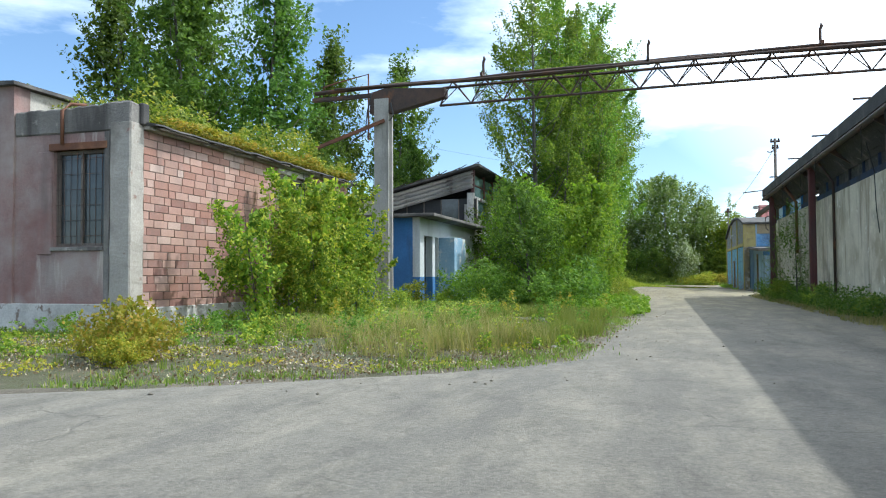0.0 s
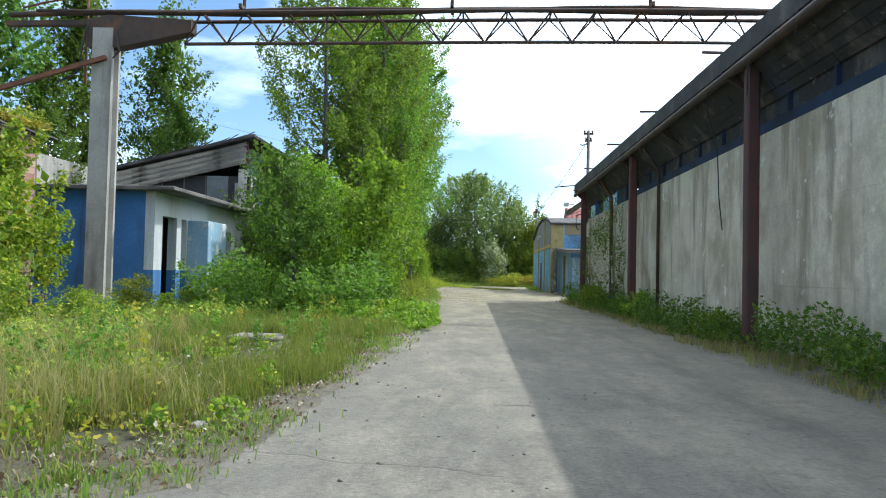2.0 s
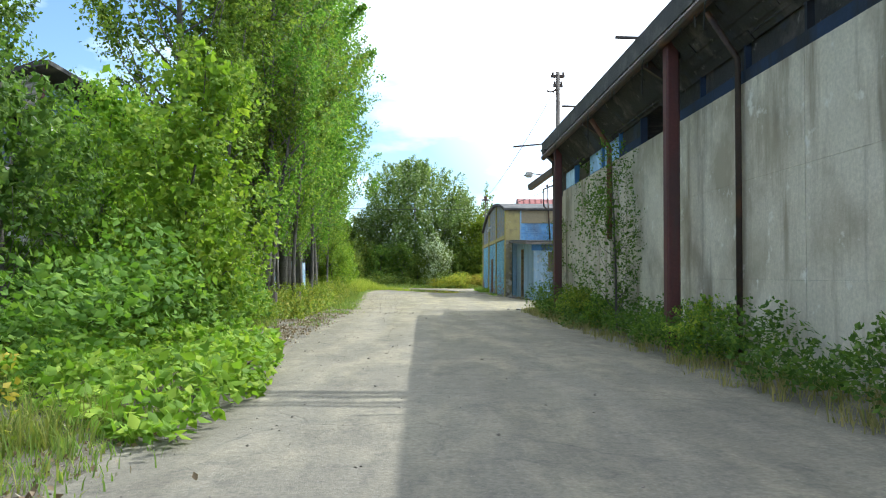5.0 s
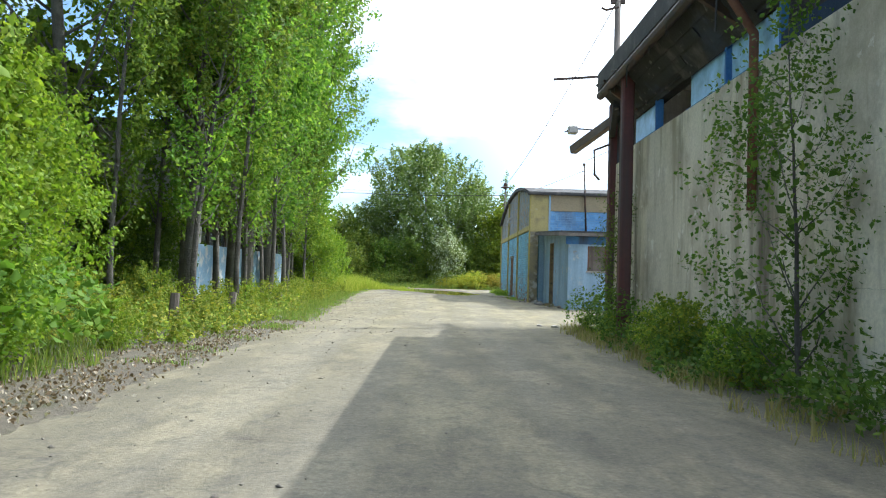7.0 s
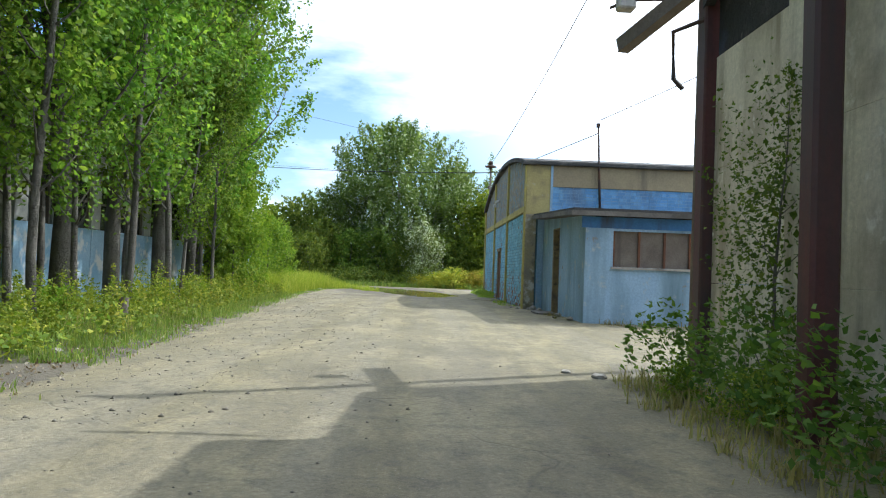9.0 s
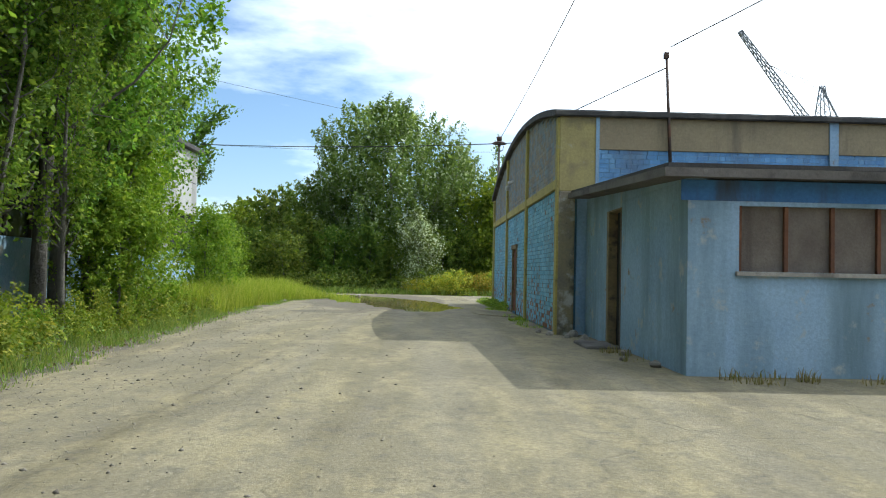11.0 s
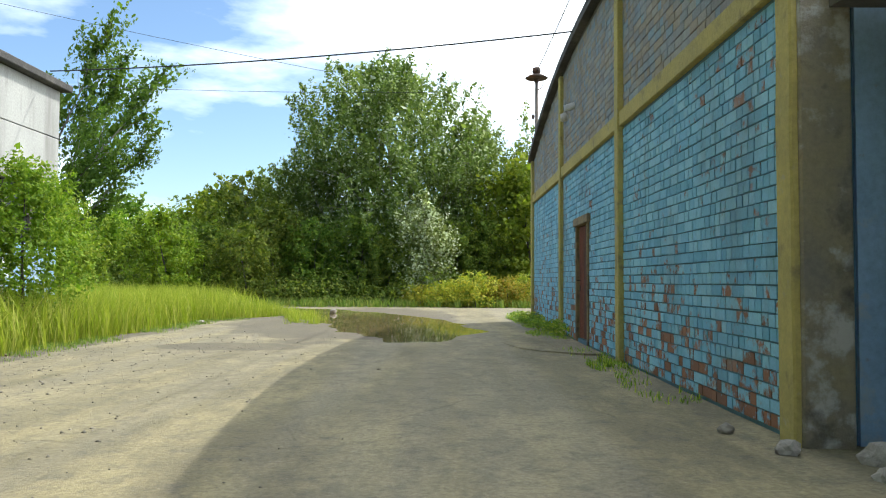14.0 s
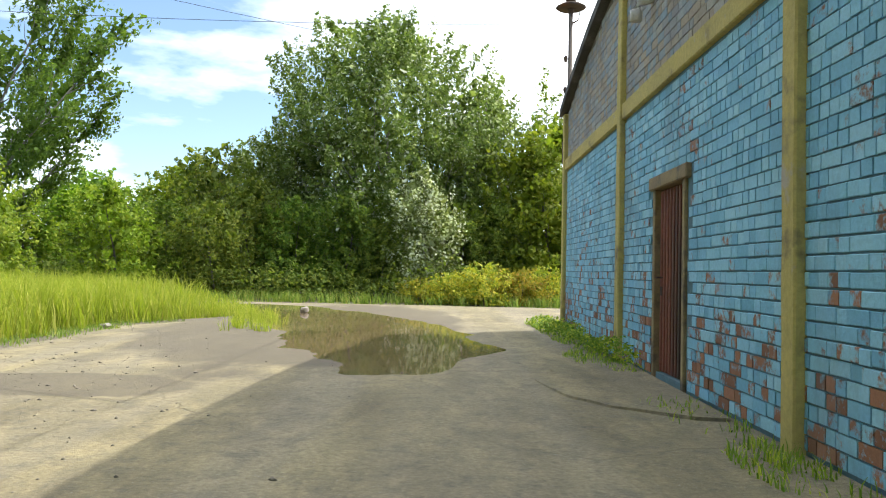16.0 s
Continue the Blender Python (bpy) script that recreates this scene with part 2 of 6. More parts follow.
    reach2 = nt.nodes.new("ShaderNodeVectorMath")
    reach2.operation = "LENGTH"
    nt.links.new(place.outputs["Position"], small.inputs[0])
    nt.links.new(small.outputs[0], reach2.inputs[0])
    damp = nt.nodes.new("ShaderNodeMapRange")
    damp.inputs["From Min"].default_value, damp.inputs["From Max"].default_value = 0.56, 0.66
    damp.inputs["To Min"].default_value, damp.inputs["To Max"].default_value = 1.0, 0.0
    nt.links.new(maths(nt, "ADD", reach2.outputs["Value"], maths(nt, "MULTIPLY", noise_fac(nt, 1.4, 6, 0.6, (0.8, 1.6, 1), 0.0, 1.0), -0.75)), damp.inputs["Value"])
    col = mixed(nt, maths(nt, "MULTIPLY", damp.outputs["Result"], 0.75), col, (0.095, 0.080, 0.055))
    col = mixed(nt, maths(nt, "MULTIPLY", wet.outputs["Result"], 0.8), col, (0.088, 0.073, 0.048))
    nt.links.new(maths(nt, "SUBTRACT", 0.92, maths(nt, "MULTIPLY", wet.outputs["Result"], 0.05)), bsdf.inputs["Roughness"])
    nt.links.new(col, bsdf.inputs["Base Color"])
    h = maths(nt, "SUBTRACT", maths(nt, "ADD", fine, maths(nt, "MULTIPLY", dirt, -0.8)), broken)
    bumped(nt, bsdf, h, 0.6, 0.012)
    return m


M_ROAD = road_material()
M_SOIL = surface("weedy_soil", (0.09, 0.075, 0.045), (0.075, 0.095, 0.03), 0.5, 9.0, 0.95, stain=(0.16, 0.13, 0.085), stain_at=(0.55, 0.7), bump=0.9, depth=0.04)
M_DIRT = surface("trodden_dirt", (0.115, 0.098, 0.072), (0.16, 0.138, 0.10), 0.9, 22, 0.95, stain=(0.075, 0.075, 0.035), stain_at=(0.54, 0.66), bump=0.9, depth=0.02)
M_CONCRETE = surface("weathered_concrete", (0.40, 0.38, 0.34), (0.30, 0.285, 0.255), 1.1, 22, 0.92, stain=(0.14, 0.13, 0.115), streak=True, bump=0.5)
M_DARKCONCRETE = surface("sooty_concrete", (0.17, 0.155, 0.14), (0.11, 0.10, 0.09), 1.2, 20, 0.92, stain=(0.06, 0.055, 0.05), bump=0.5)
M_RENDER = surface("pale_cement_render", (0.52, 0.49, 0.43), (0.40, 0.375, 0.33), 1.6, 18, 0.93, stain=(0.17, 0.155, 0.135), stain_at=(0.56, 0.7), bump=0.6, depth=0.012)
M_PARAPET = surface("grey_crumbling_concrete", (0.27, 0.25, 0.225), (0.20, 0.185, 0.165), 1.4, 22, 0.93, stain=[((0.08, 0.072, 0.065), 1.0, (0.50, 0.66)), ((0.38, 0.35, 0.31), 3.2, (0.60, 0.70), "blotch")], streak=True, bump=0.8, depth=0.02)
M_PIER = surface("stained_pale_render", (0.43, 0.395, 0.345), (0.34, 0.315, 0.275), 1.1, 20, 0.93, stain=[((0.20, 0.18, 0.155), 1.2, (0.50, 0.68)), ((0.24, 0.15, 0.12), 3.5, (0.62, 0.70))], bump=0.6, depth=0.012)
M_PINK = surface("faded_pink_plaster", (0.30, 0.185, 0.165), (0.235, 0.155, 0.14), 0.7, 16, 0.93, stain=[((0.34, 0.28, 0.25), 0.55, (0.48, 0.66), "blotch"), ((0.15, 0.115, 0.105), 0.9, (0.50, 0.66)), ((0.21, 0.105, 0.09), 0.5, (0.56, 0.70), "blotch"), ((0.43, 0.37, 0.32), 2.6, (0.62, 0.70))], streak=True, bump=0.6)
M_WHITEWASH = surface("flaking_whitewash", (0.62, 0.60, 0.56), (0.42, 0.40, 0.37), 2.0, 20, 0.93, stain=(0.20, 0.15, 0.12), stain_at=(0.55, 0.62), bump=0.7, stain_scale=3.0)
M_PANEL = surface("stained_white_wall_panel", (0.76, 0.68, 0.525), (0.63, 0.555, 0.42), 0.5, 20, 0.92, stain=[((0.42, 0.355, 0.25), 0.9, (0.46, 0.66), "blotch"), ((0.36, 0.295, 0.20), 2.2, (0.52, 0.68)), ((0.14, 0.11, 0.075), 0.9, (0.55, 0.70)), ((0.78, 0.73, 0.62), 3.4, (0.62, 0.70), "blotch"), ((0.22, 0.19, 0.14), 0.42, (0.58, 0.76), "blotch")], streak=True, bump=0.35)
M_GREYPANEL = surface("grey_concrete_panel", (0.44, 0.44, 0.42), (0.37, 0.37, 0.355), 0.7, 20, 0.92, stain=(0.24, 0.235, 0.22), streak=True, bump=0.4)
M_BLUEWHITE = surface("peeling_pale_blue_plaster", (0.30, 0.42, 0.52), (0.20, 0.34, 0.47), 1.0, 18, 0.9, stain=[((0.55, 0.55, 0.52), 1.6, (0.54, 0.62))], bump=0.5)
M_BLUE = surface("blue_painted_plaster", (0.335, 0.475, 0.61), (0.255, 0.385, 0.53), 0.8, 18, 0.85, stain=[((0.15, 0.23, 0.28), 1.0, (0.49, 0.70)), ((0.40, 0.42, 0.40), 2.3, (0.58, 0.68), "blotch"), ((0.24, 0.19, 0.13), 3.1, (0.64, 0.72), "blotch")], streak=True, bump=0.35)
M_DEEPBLUE = surface("deep_blue_paint", (0.06, 0.19, 0.44), (0.05, 0.15, 0.34), 1.2, 18, 0.8, stain=(0.05, 0.07, 0.10), streak=True, bump=0.3)
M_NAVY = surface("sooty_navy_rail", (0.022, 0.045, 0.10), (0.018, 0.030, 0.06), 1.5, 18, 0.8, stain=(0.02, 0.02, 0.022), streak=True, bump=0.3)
M_TEALWALL = surface("blue_and_white_limewash", (0.58, 0.60, 0.60), (0.50, 0.53, 0.53), 0.9, 18, 0.92, stain=(0.36, 0.37, 0.36), streak=True, bump=0.4)
M_YELLOW = surface("ochre_painted_concrete", (0.54, 0.44, 0.13), (0.42, 0.345, 0.12), 1.2, 20, 0.88, stain=[((0.17, 0.14, 0.08), 2.4, (0.57, 0.70)), ((0.40, 0.36, 0.28), 3.0, (0.62, 0.70))], bump=0.5)
M_DULLOCHRE = surface("dull_ochre_plaster", (0.46, 0.38, 0.155), (0.37, 0.305, 0.13), 0.9, 18, 0.9, stain=[((0.18, 0.15, 0.10), 1.1, (0.50, 0.68)), ((0.46, 0.42, 0.33), 3.0, (0.62, 0.72))], bump=0.45)
M_PEEL = surface("peeling_ochre_and_grey_render", (0.34, 0.28, 0.16), (0.25, 0.22, 0.17), 2.4, 20, 0.92, stain=[((0.50, 0.47, 0.41), 2.6, (0.55, 0.64)), ((0.10, 0.088, 0.07), 1.9, (0.52, 0.64))], bump=0.7, depth=0.012)
M_TAN = surface("tan_painted_parapet", (0.37, 0.295, 0.175), (0.30, 0.24, 0.15), 0.8, 18, 0.9, stain=(0.16, 0.13, 0.09), streak=True, bump=0.4)
M_DARKSTEEL = surface("dark_rusted_steel", (0.055, 0.042, 0.036), (0.10, 0.060, 0.042), 2.0, 24, 0.7, 0.3, stain=(0.17, 0.075, 0.035), stain_at=(0.55, 0.7), bump=0.3, depth=0.004)
# distance haze is put into the steel's pale grey; rusty stains on top
M_HAZYCRANE = surface("haze_paled_grey_steel", (0.30, 0.31, 0.32), (0.22, 0.23, 0.24), 0.3, 4, 0.7, stain=(0.34, 0.27, 0.20), stain_at=(0.56, 0.70), bump=0.2)
M_RUST = surface("rusted_iron", (0.20, 0.085, 0.042), (0.13, 0.06, 0.036), 2.5, 26, 0.8, 0.2, stain=(0.30, 0.15, 0.075), stain_at=(0.55, 0.7), bump=0.4, depth=0.004)
M_REDSTEEL = surface("oxide_red_painted_steel", (0.125, 0.036, 0.030), (0.085, 0.029, 0.026), 1.4, 22, 0.65, 0.0, stain=(0.055, 0.04, 0.036), streak=True, bump=0.25, depth=0.004)
M_TARFELT = surface("black_roofing_felt", (0.045, 0.043, 0.042), (0.085, 0.08, 0.075), 1.2, 20, 0.9, stain=(0.13, 0.12, 0.105), bump=0.6)
# sooty eave boarding; also the painted dark of the void at the shed's end
M_SOFFIT = surface("soot_and_void_dark", (0.026, 0.025, 0.026), (0.046, 0.042, 0.040), 1.0, 16, 0.85, stain=[((0.13, 0.11, 0.095), 1.3, (0.54, 0.70)), ((0.20, 0.18, 0.16), 4.5, (0.62, 0.70)), ((0.05, 0.06, 0.09), 0.7, (0.56, 0.70))], bump=0.7, depth=0.02)
M_CORRUGATED = surface("weathered_corrugated_sheet", (0.60, 0.565, 0.51), (0.48, 0.45, 0.40), 1.0, 18, 0.85, stain=(0.14, 0.11, 0.085), streak=True, bump=0.4)
M_DOORWOOD = surface("red_brown_painted_boards", (0.27, 0.085, 0.05), (0.19, 0.062, 0.04), 2.2, 30, 0.6, stain=[((0.055, 0.032, 0.026), 1.6, (0.52, 0.66))], streak=True, bump=0.35, depth=0.006)
M_FRAMEWOOD = surface("ochre_worn_door_frame", (0.32, 0.24, 0.11), (0.22, 0.16, 0.09), 3.0, 26, 0.8, stain=(0.10, 0.08, 0.06), stain_at=(0.52, 0.66), stain_scale=4, bump=0.4)
M_OLDWOOD = surface("grey_weathered_timber", (0.20, 0.17, 0.14), (0.14, 0.115, 0.095), 2.0, 28, 0.9, stain=(0.07, 0.055, 0.045), streak=True, bump=0.6)
# near-black colour standing in for the shade inside rooms
M_ROOMSHADE = surface("painted_room_shade", (0.05, 0.05, 0.05), (0.035, 0.035, 0.035), 1.0, 12, 0.95)
M_MORTAR = surface("dirty_mortar", (0.19, 0.155, 0.13), (0.13, 0.105, 0.09), 2.0, 24, 0.95, bump=0.5)
M_BLUEMORTAR = surface("blue_grey_joint", (0.13, 0.245, 0.30), (0.10, 0.175, 0.21), 2.0, 24, 0.95, bump=0.5)
M_TANMORTAR = surface("brown_joint", (0.17, 0.145, 0.12), (0.13, 0.115, 0.10), 2.0, 24, 0.95, bump=0.5)
M_REDROOF = surface("red_sheet_roof", (0.33, 0.10, 0.085), (0.26, 0.085, 0.075), 1.0, 14, 0.7, stain=(0.38, 0.22, 0.19), stain_at=(0.56, 0.7))
M_BARK = surface("grey_poplar_bark", (0.17, 0.155, 0.13), (0.10, 0.09, 0.075), 2.2, 14, 0.95, stain=(0.045, 0.04, 0.035), streak=True, bump=1.0, depth=0.03)
M_PALEBARK = surface("pale_poplar_bark", (0.33, 0.31, 0.27), (0.20, 0.185, 0.16), 2.2, 14, 0.95, stain=(0.06, 0.05, 0.045), stain_at=(0.55, 0.66), bump=0.8, depth=0.02)
M_GRAVEL = surface("loose_gravel", (0.27, 0.24, 0.195), (0.10, 0.088, 0.07), 6.0, 30, 0.95, bump=0.5)
M_STONE = surface("pale_stone", (0.36, 0.33, 0.285), (0.24, 0.215, 0.185), 6.0, 30, 0.92, bump=0.6)
M_CABLE = surface("black_cable", (0.02, 0.02, 0.02), (0.03, 0.03, 0.03), 2.0, 20, 0.6)
M_PVC = surface("white_vent_pipe", (0.62, 0.60, 0.55), (0.5, 0.47, 0.42), 3.0, 20, 0.6)
M_CERAMIC = surface("brown_insulator", (0.09, 0.05, 0.035), (0.06, 0.035, 0.028), 6.0, 20, 0.3)
RED_TONES = [(0.24, 0.125, 0.10), (0.36, 0.20, 0.155), (0.43, 0.275, 0.22), (0.30, 0.155, 0.115), (0.49, 0.36, 0.30)]
BLUE_TONES = [(0.20, 0.46, 0.62), (0.25, 0.54, 0.70), (0.33, 0.61, 0.74), (0.22, 0.50, 0.68), (0.16, 0.40, 0.56)]
TAN_TONES = [(0.31, 0.27, 0.21), (0.38, 0.32, 0.235), (0.33, 0.36, 0.36), (0.28, 0.27, 0.25), (0.25, 0.34, 0.40)]
M_REDBRICK = masonry("red_brick", RED_TONES, None, 0, 0.9, True)
M_REDBRICKS = masonry("red_brickwork", RED_TONES, None, 0, 0.9, False)
M_BLUEBRICK = masonry("blue_painted_brick", BLUE_TONES, (0.38, 0.17, 0.088), 0.175, 0.8, True, 1.6)
M_BLUEBRICKS = masonry("blue_painted_brickwork", BLUE_TONES, (0.38, 0.17, 0.088), 0.175, 0.8, False, 1.6)
M_SIDEBRICKS = masonry("deep_blue_painted_brickwork", [(0.15, 0.34, 0.62), (0.18, 0.39, 0.68), (0.22, 0.44, 0.70), (0.14, 0.32, 0.58), (0.17, 0.37, 0.64)], None, 0, 0.8, False)
M_TANBRICKS = masonry("brown_faded_brickwork", TAN_TONES, None, 0, 0.88, False)

LEAF_POPLAR = leafy("poplar_leaves", (0.092, 0.165, 0.027), (0.150, 0.242, 0.036), (0.285, 0.360, 0.058), rough=0.40, thru=0.50)
LEAF_FARPOPLAR = leafy("dark_poplar_leaves", (0.070, 0.125, 0.026), (0.112, 0.185, 0.033), (0.185, 0.265, 0.048), rough=0.42)
LEAF_LIGHT = leafy("light_green_leaves", (0.120, 0.195, 0.020), (0.190, 0.280, 0.026), (0.310, 0.370, 0.045))
LEAF_DARK = leafy("dark_green_leaves", (0.065, 0.112, 0.022), (0.100, 0.158, 0.029), (0.175, 0.232, 0.040))
LEAF_BELT = leafy("belt_tree_leaves", (0.085, 0.142, 0.024), (0.140, 0.212, 0.033), (0.260, 0.315, 0.052), thru=0.48)
LEAF_SILVER = leafy("white_poplar_leaves", (0.095, 0.145, 0.038), (0.158, 0.218, 0.052), (0.255, 0.312, 0.085), under=((0.50, 0.55, 0.40), 0.10))
LEAF_PALE = leafy("felted_poplar_leaves", (0.130, 0.180, 0.060), (0.205, 0.260, 0.090), (0.30, 0.35, 0.14), under=((0.60, 0.64, 0.50), 0.34))
LEAF_YELLOW = leafy("yellowing_leaves", (0.179, 0.231, 0.034), (0.347, 0.326, 0.042), (0.483, 0.357, 0.058))
LEAF_VINE = leafy("vine_leaves", (0.121, 0.190, 0.029), (0.213, 0.287, 0.039), (0.437, 0.425, 0.063))
LEAF_SHRUB = leafy("shrub_leaves", (0.105, 0.180, 0.022), (0.215, 0.305, 0.034), (0.50, 0.48, 0.070), thru=0.48)
LEAF_CREEPER = leafy("creeper_leaves", (0.085, 0.150, 0.024), (0.135, 0.225, 0.030), (0.215, 0.300, 0.045))
LEAF_GRASS = leafy("green_grass", (0.12, 0.175, 0.035), (0.18, 0.235, 0.048), (0.29, 0.28, 0.085), rough=0.6)
LEAF_LUSH = leafy("lush_grass", (0.20, 0.255, 0.028), (0.29, 0.345, 0.042), (0.42, 0.41, 0.10), rough=0.6)
LEAF_DRY = leafy("dry_grass", (0.22, 0.20, 0.075), (0.36, 0.30, 0.15), (0.18, 0.21, 0.06), rough=0.7)
LEAF_LITTER = leafy("fallen_leaves", (0.12, 0.085, 0.05), (0.25, 0.19, 0.12), (0.52, 0.47, 0.38), rough=0.8, thru=0.2)


def glassy(name, tint, rough):
    m, nt, bsdf = nodes_of(name)
    bsdf.inputs["Base Color"].default_value = rgba(tint)
    bsdf.inputs["Roughness"].default_value = rough
    bsdf.inputs["Specular IOR Level"].default_value = 0.6
    fine = noise_fac(nt, 3.0, 5, 0.6, lo=0.3, hi=0.7)
    nt.links.new(mixed(nt, fine, tint, tuple(v * 1.8 + 0.01 for v in tint)), bsdf.inputs["Base Color"])
    return m


M_GLASS = glassy("dirty_dark_window_glass", (0.03, 0.034, 0.036), 0.12)
M_TEALGLASS = glassy("dusty_green_glass", (0.10, 0.16, 0.155), 0.2)
M_SKYGLASS = glassy("pale_blue_glazing", (0.26, 0.42, 0.62), 0.25)


def water_material():
    m, nt, bsdf = nodes_of("muddy_puddle_water")
    col = mixed(nt, noise_fac(nt, 0.5, 4), (0.150, 0.115, 0.055), (0.21, 0.165, 0.085))
    nt.links.new(col, bsdf.inputs["Base Color"])
    bsdf.inputs["Roughness"].default_value = 0.025
    bsdf.inputs["IOR"].default_value = 1.33
    bumped(nt, bsdf, noise_fac(nt, 5.0, 3, lo=0.0, hi=1.0), 0.05, 0.01)
    return m


M_WATER = water_material()


# ---- mesh helpers ----
def finish(bm, name, material, smooth=False):
    me = bpy.data.meshes.new(name)
    bm.to_mesh(me)
    bm.free()
    me.materials.append(material)
    if smooth:
        me.polygons.foreach_set("use_smooth", [True] * len(me.polygons))
    return me


def part(name, bm, material, parent, label="", smooth=False):
    ob = new(name, finish(bm, name, material, smooth))
    ob.parent = parent
    return tagged(ob, label)


def solid(name, bm, material, label, category, kind="", group="", smooth=False):
    return tagged(new(name, finish(bm, name, material, smooth)), label, category, group, kind)


def thing(name, label, category, at=(0, 0, 0), group="", kind=""):
    ob = new(name)
    ob.location = at
    return tagged(ob, label, category, group, kind)


def box(bm, lo, hi, bevel=0.0):
    """A box between two corners, its edges broken by bevel."""
    lo, hi = Vector(lo), Vector(hi)
    m = Matrix.Translation((lo + hi) / 2) @ Matrix.Diagonal((*(hi - lo), 1))
    made = bmesh.ops.create_cube(bm, size=1.0, matrix=m)
    if bevel:
        edges = list({e for v in made["verts"] for e in v.link_edges})
        bmesh.ops.bevel(bm, geom=edges, offset=bevel, segments=1, affect="EDGES")
    return bm


def boxed(lo, hi, bevel=0.0):
    return box(bmesh.new(), lo, hi, bevel)


def tube(bm, points, radii, sides=8):
    """A tube along points; radii one number or one a point."""
    pts = [Vector(p) for p in points]
    if isinstance(radii, (int, float)):
        radii = [radii] * len(pts)
    rings = []
    for n, p in enumerate(pts):
        d = (pts[min(n + 1, len(pts) - 1)] - pts[max(n - 1, 0)]).normalized()
        a = d.cross(Vector((0, 0, 1)) if abs(d.z) < 0.9 else Vector((1, 0, 0))).normalized()
        b = d.cross(a)
        rings.append([bm.verts.new(p + radii[n] * (math.cos(k * math.tau / sides) * a + math.sin(k * math.tau / sides) * b)) for k in range(sides)])
    for r, s in zip(rings, rings[1:]):
        for k in range(sides):
            bm.faces.new((r[k], r[(k + 1) % sides], s[(k + 1) % sides], s[k]))
    bm.faces.new(rings[0][::-1])
    bm.faces.new(rings[-1])
    return bm


def tubed(points, radii, sides=8):
    return tube(bmesh.new(), points, radii, sides)


def beam(bm, a, b, w, h, up=(0, 0, 1)):
    """A square bar from a to b, w wide and h high."""
    a, b = Vector(a), Vector(b)
    d = (b - a).normalized()
    s = d.cross(Vector(up))
    s = s.normalized() if s.length > 1e-4 else Vector((1, 0, 0))
    u = s.cross(d)
    v = [bm.verts.new(p + i * w / 2 * s + j * h / 2 * u) for p in (a, b) for i, j in ((-1, -1), (1, -1), (1, 1), (-1, 1))]
    for f in ((3, 2, 1, 0), (4, 5, 6, 7), (0, 1, 5, 4), (1, 2, 6, 5), (2, 3, 7, 6), (3, 0, 4, 7)):
        bm.faces.new([v[k] for k in f])
    return bm


def beamed(a, b, w, h, up=(0, 0, 1)):
    return beam(bmesh.new(), a, b, w, h, up)


def prism(bm, outline, axis, lo, hi):
    """An outline of two coordinates, drawn out along an axis from lo to hi."""
    def at(p, d):
        return {"x": (d, p[0], p[1]), "y": (p[0], d, p[1]), "z": (p[0], p[1], d)}[axis]
    a = [bm.verts.new(at(p, lo)) for p in outline]
    b = [bm.verts.new(at(p, hi)) for p in outline]
    bm.faces.new(a)
    bm.faces.new(b[::-1])
    for k in range(len(a)):
        j = (k + 1) % len(a)
        bm.faces.new((a[j], a[k], b[k], b[j]))
    bmesh.ops.recalc_face_normals(bm, faces=bm.faces)
    return bm


def wall_with_holes(bm, axis, at, thick, u0, u1, z0, z1, holes):
    """One wall in the plane axis = at (to at + thick), cut through by holes (ua, ub, za, zb)."""
    us = sorted({u0, u1, *(v for h in holes for v in h[:2] if u0 < v < u1)})
    zs = sorted({z0, z1, *(v for h in holes for v in h[2:] if z0 < v < z1)})
    made = {}

    def vert(i, k, side):
        if (i, k, side) not in made:
            d = at + (thick if side else 0)
            made[i, k, side] = bm.verts.new((d, us[i], zs[k]) if axis == "x" else (us[i], d, zs[k]))
        return made[i, k, side]

    def full(i, k):
        if not (0 <= i < len(us) - 1 and 0 <= k < len(zs) - 1):
            return False
        um, zm = (us[i] + us[i + 1]) / 2, (zs[k] + zs[k + 1]) / 2
        return not any(h[0] < um < h[1] and h[2] < zm < h[3] for h in holes)

    for i in range(len(us) - 1):
        for k in range(len(zs) - 1):
            if not full(i, k):
                continue
            ring = [(i, k), (i + 1, k), (i + 1, k + 1), (i, k + 1)]
            for side in (0, 1):
                bm.faces.new([vert(a, b, side) for a, b in (ring if side else ring[::-1])])
            for (a, b), (di, dk) in zip(((0, 1), (1, 2), (2, 3), (3, 0)), ((0, -1), (1, 0), (0, 1), (-1, 0))):
                if not full(i + di, k + dk):
                    bm.faces.new([vert(*ring[a], 0), vert(*ring[b], 0), vert(*ring[b], 1), vert(*ring[a], 1)])
    bmesh.ops.recalc_face_normals(bm, faces=bm.faces)
    return bm


def from_arrays(name, verts, faces, material):
    me = bpy.data.meshes.new(name)
    me.vertices.add(len(verts))
    me.vertices.foreach_set("co", np.asarray(verts, np.float32).ravel())
    faces = np.asarray(faces, np.int32)
    k = faces.shape[1]
    me.loops.add(faces.size)
    me.loops.foreach_set("vertex_index", faces.ravel())
    me.polygons.add(len(faces))
    me.polygons.foreach_set("loop_start", np.arange(0, faces.size, k, dtype=np.int32))
    me.update(calc_edges=True)
    me.validate()
    me.materials.append(material)
    return me


def unit(v):
    return v / np.maximum(np.linalg.norm(v, axis=-1, keepdims=True), 1e-9)


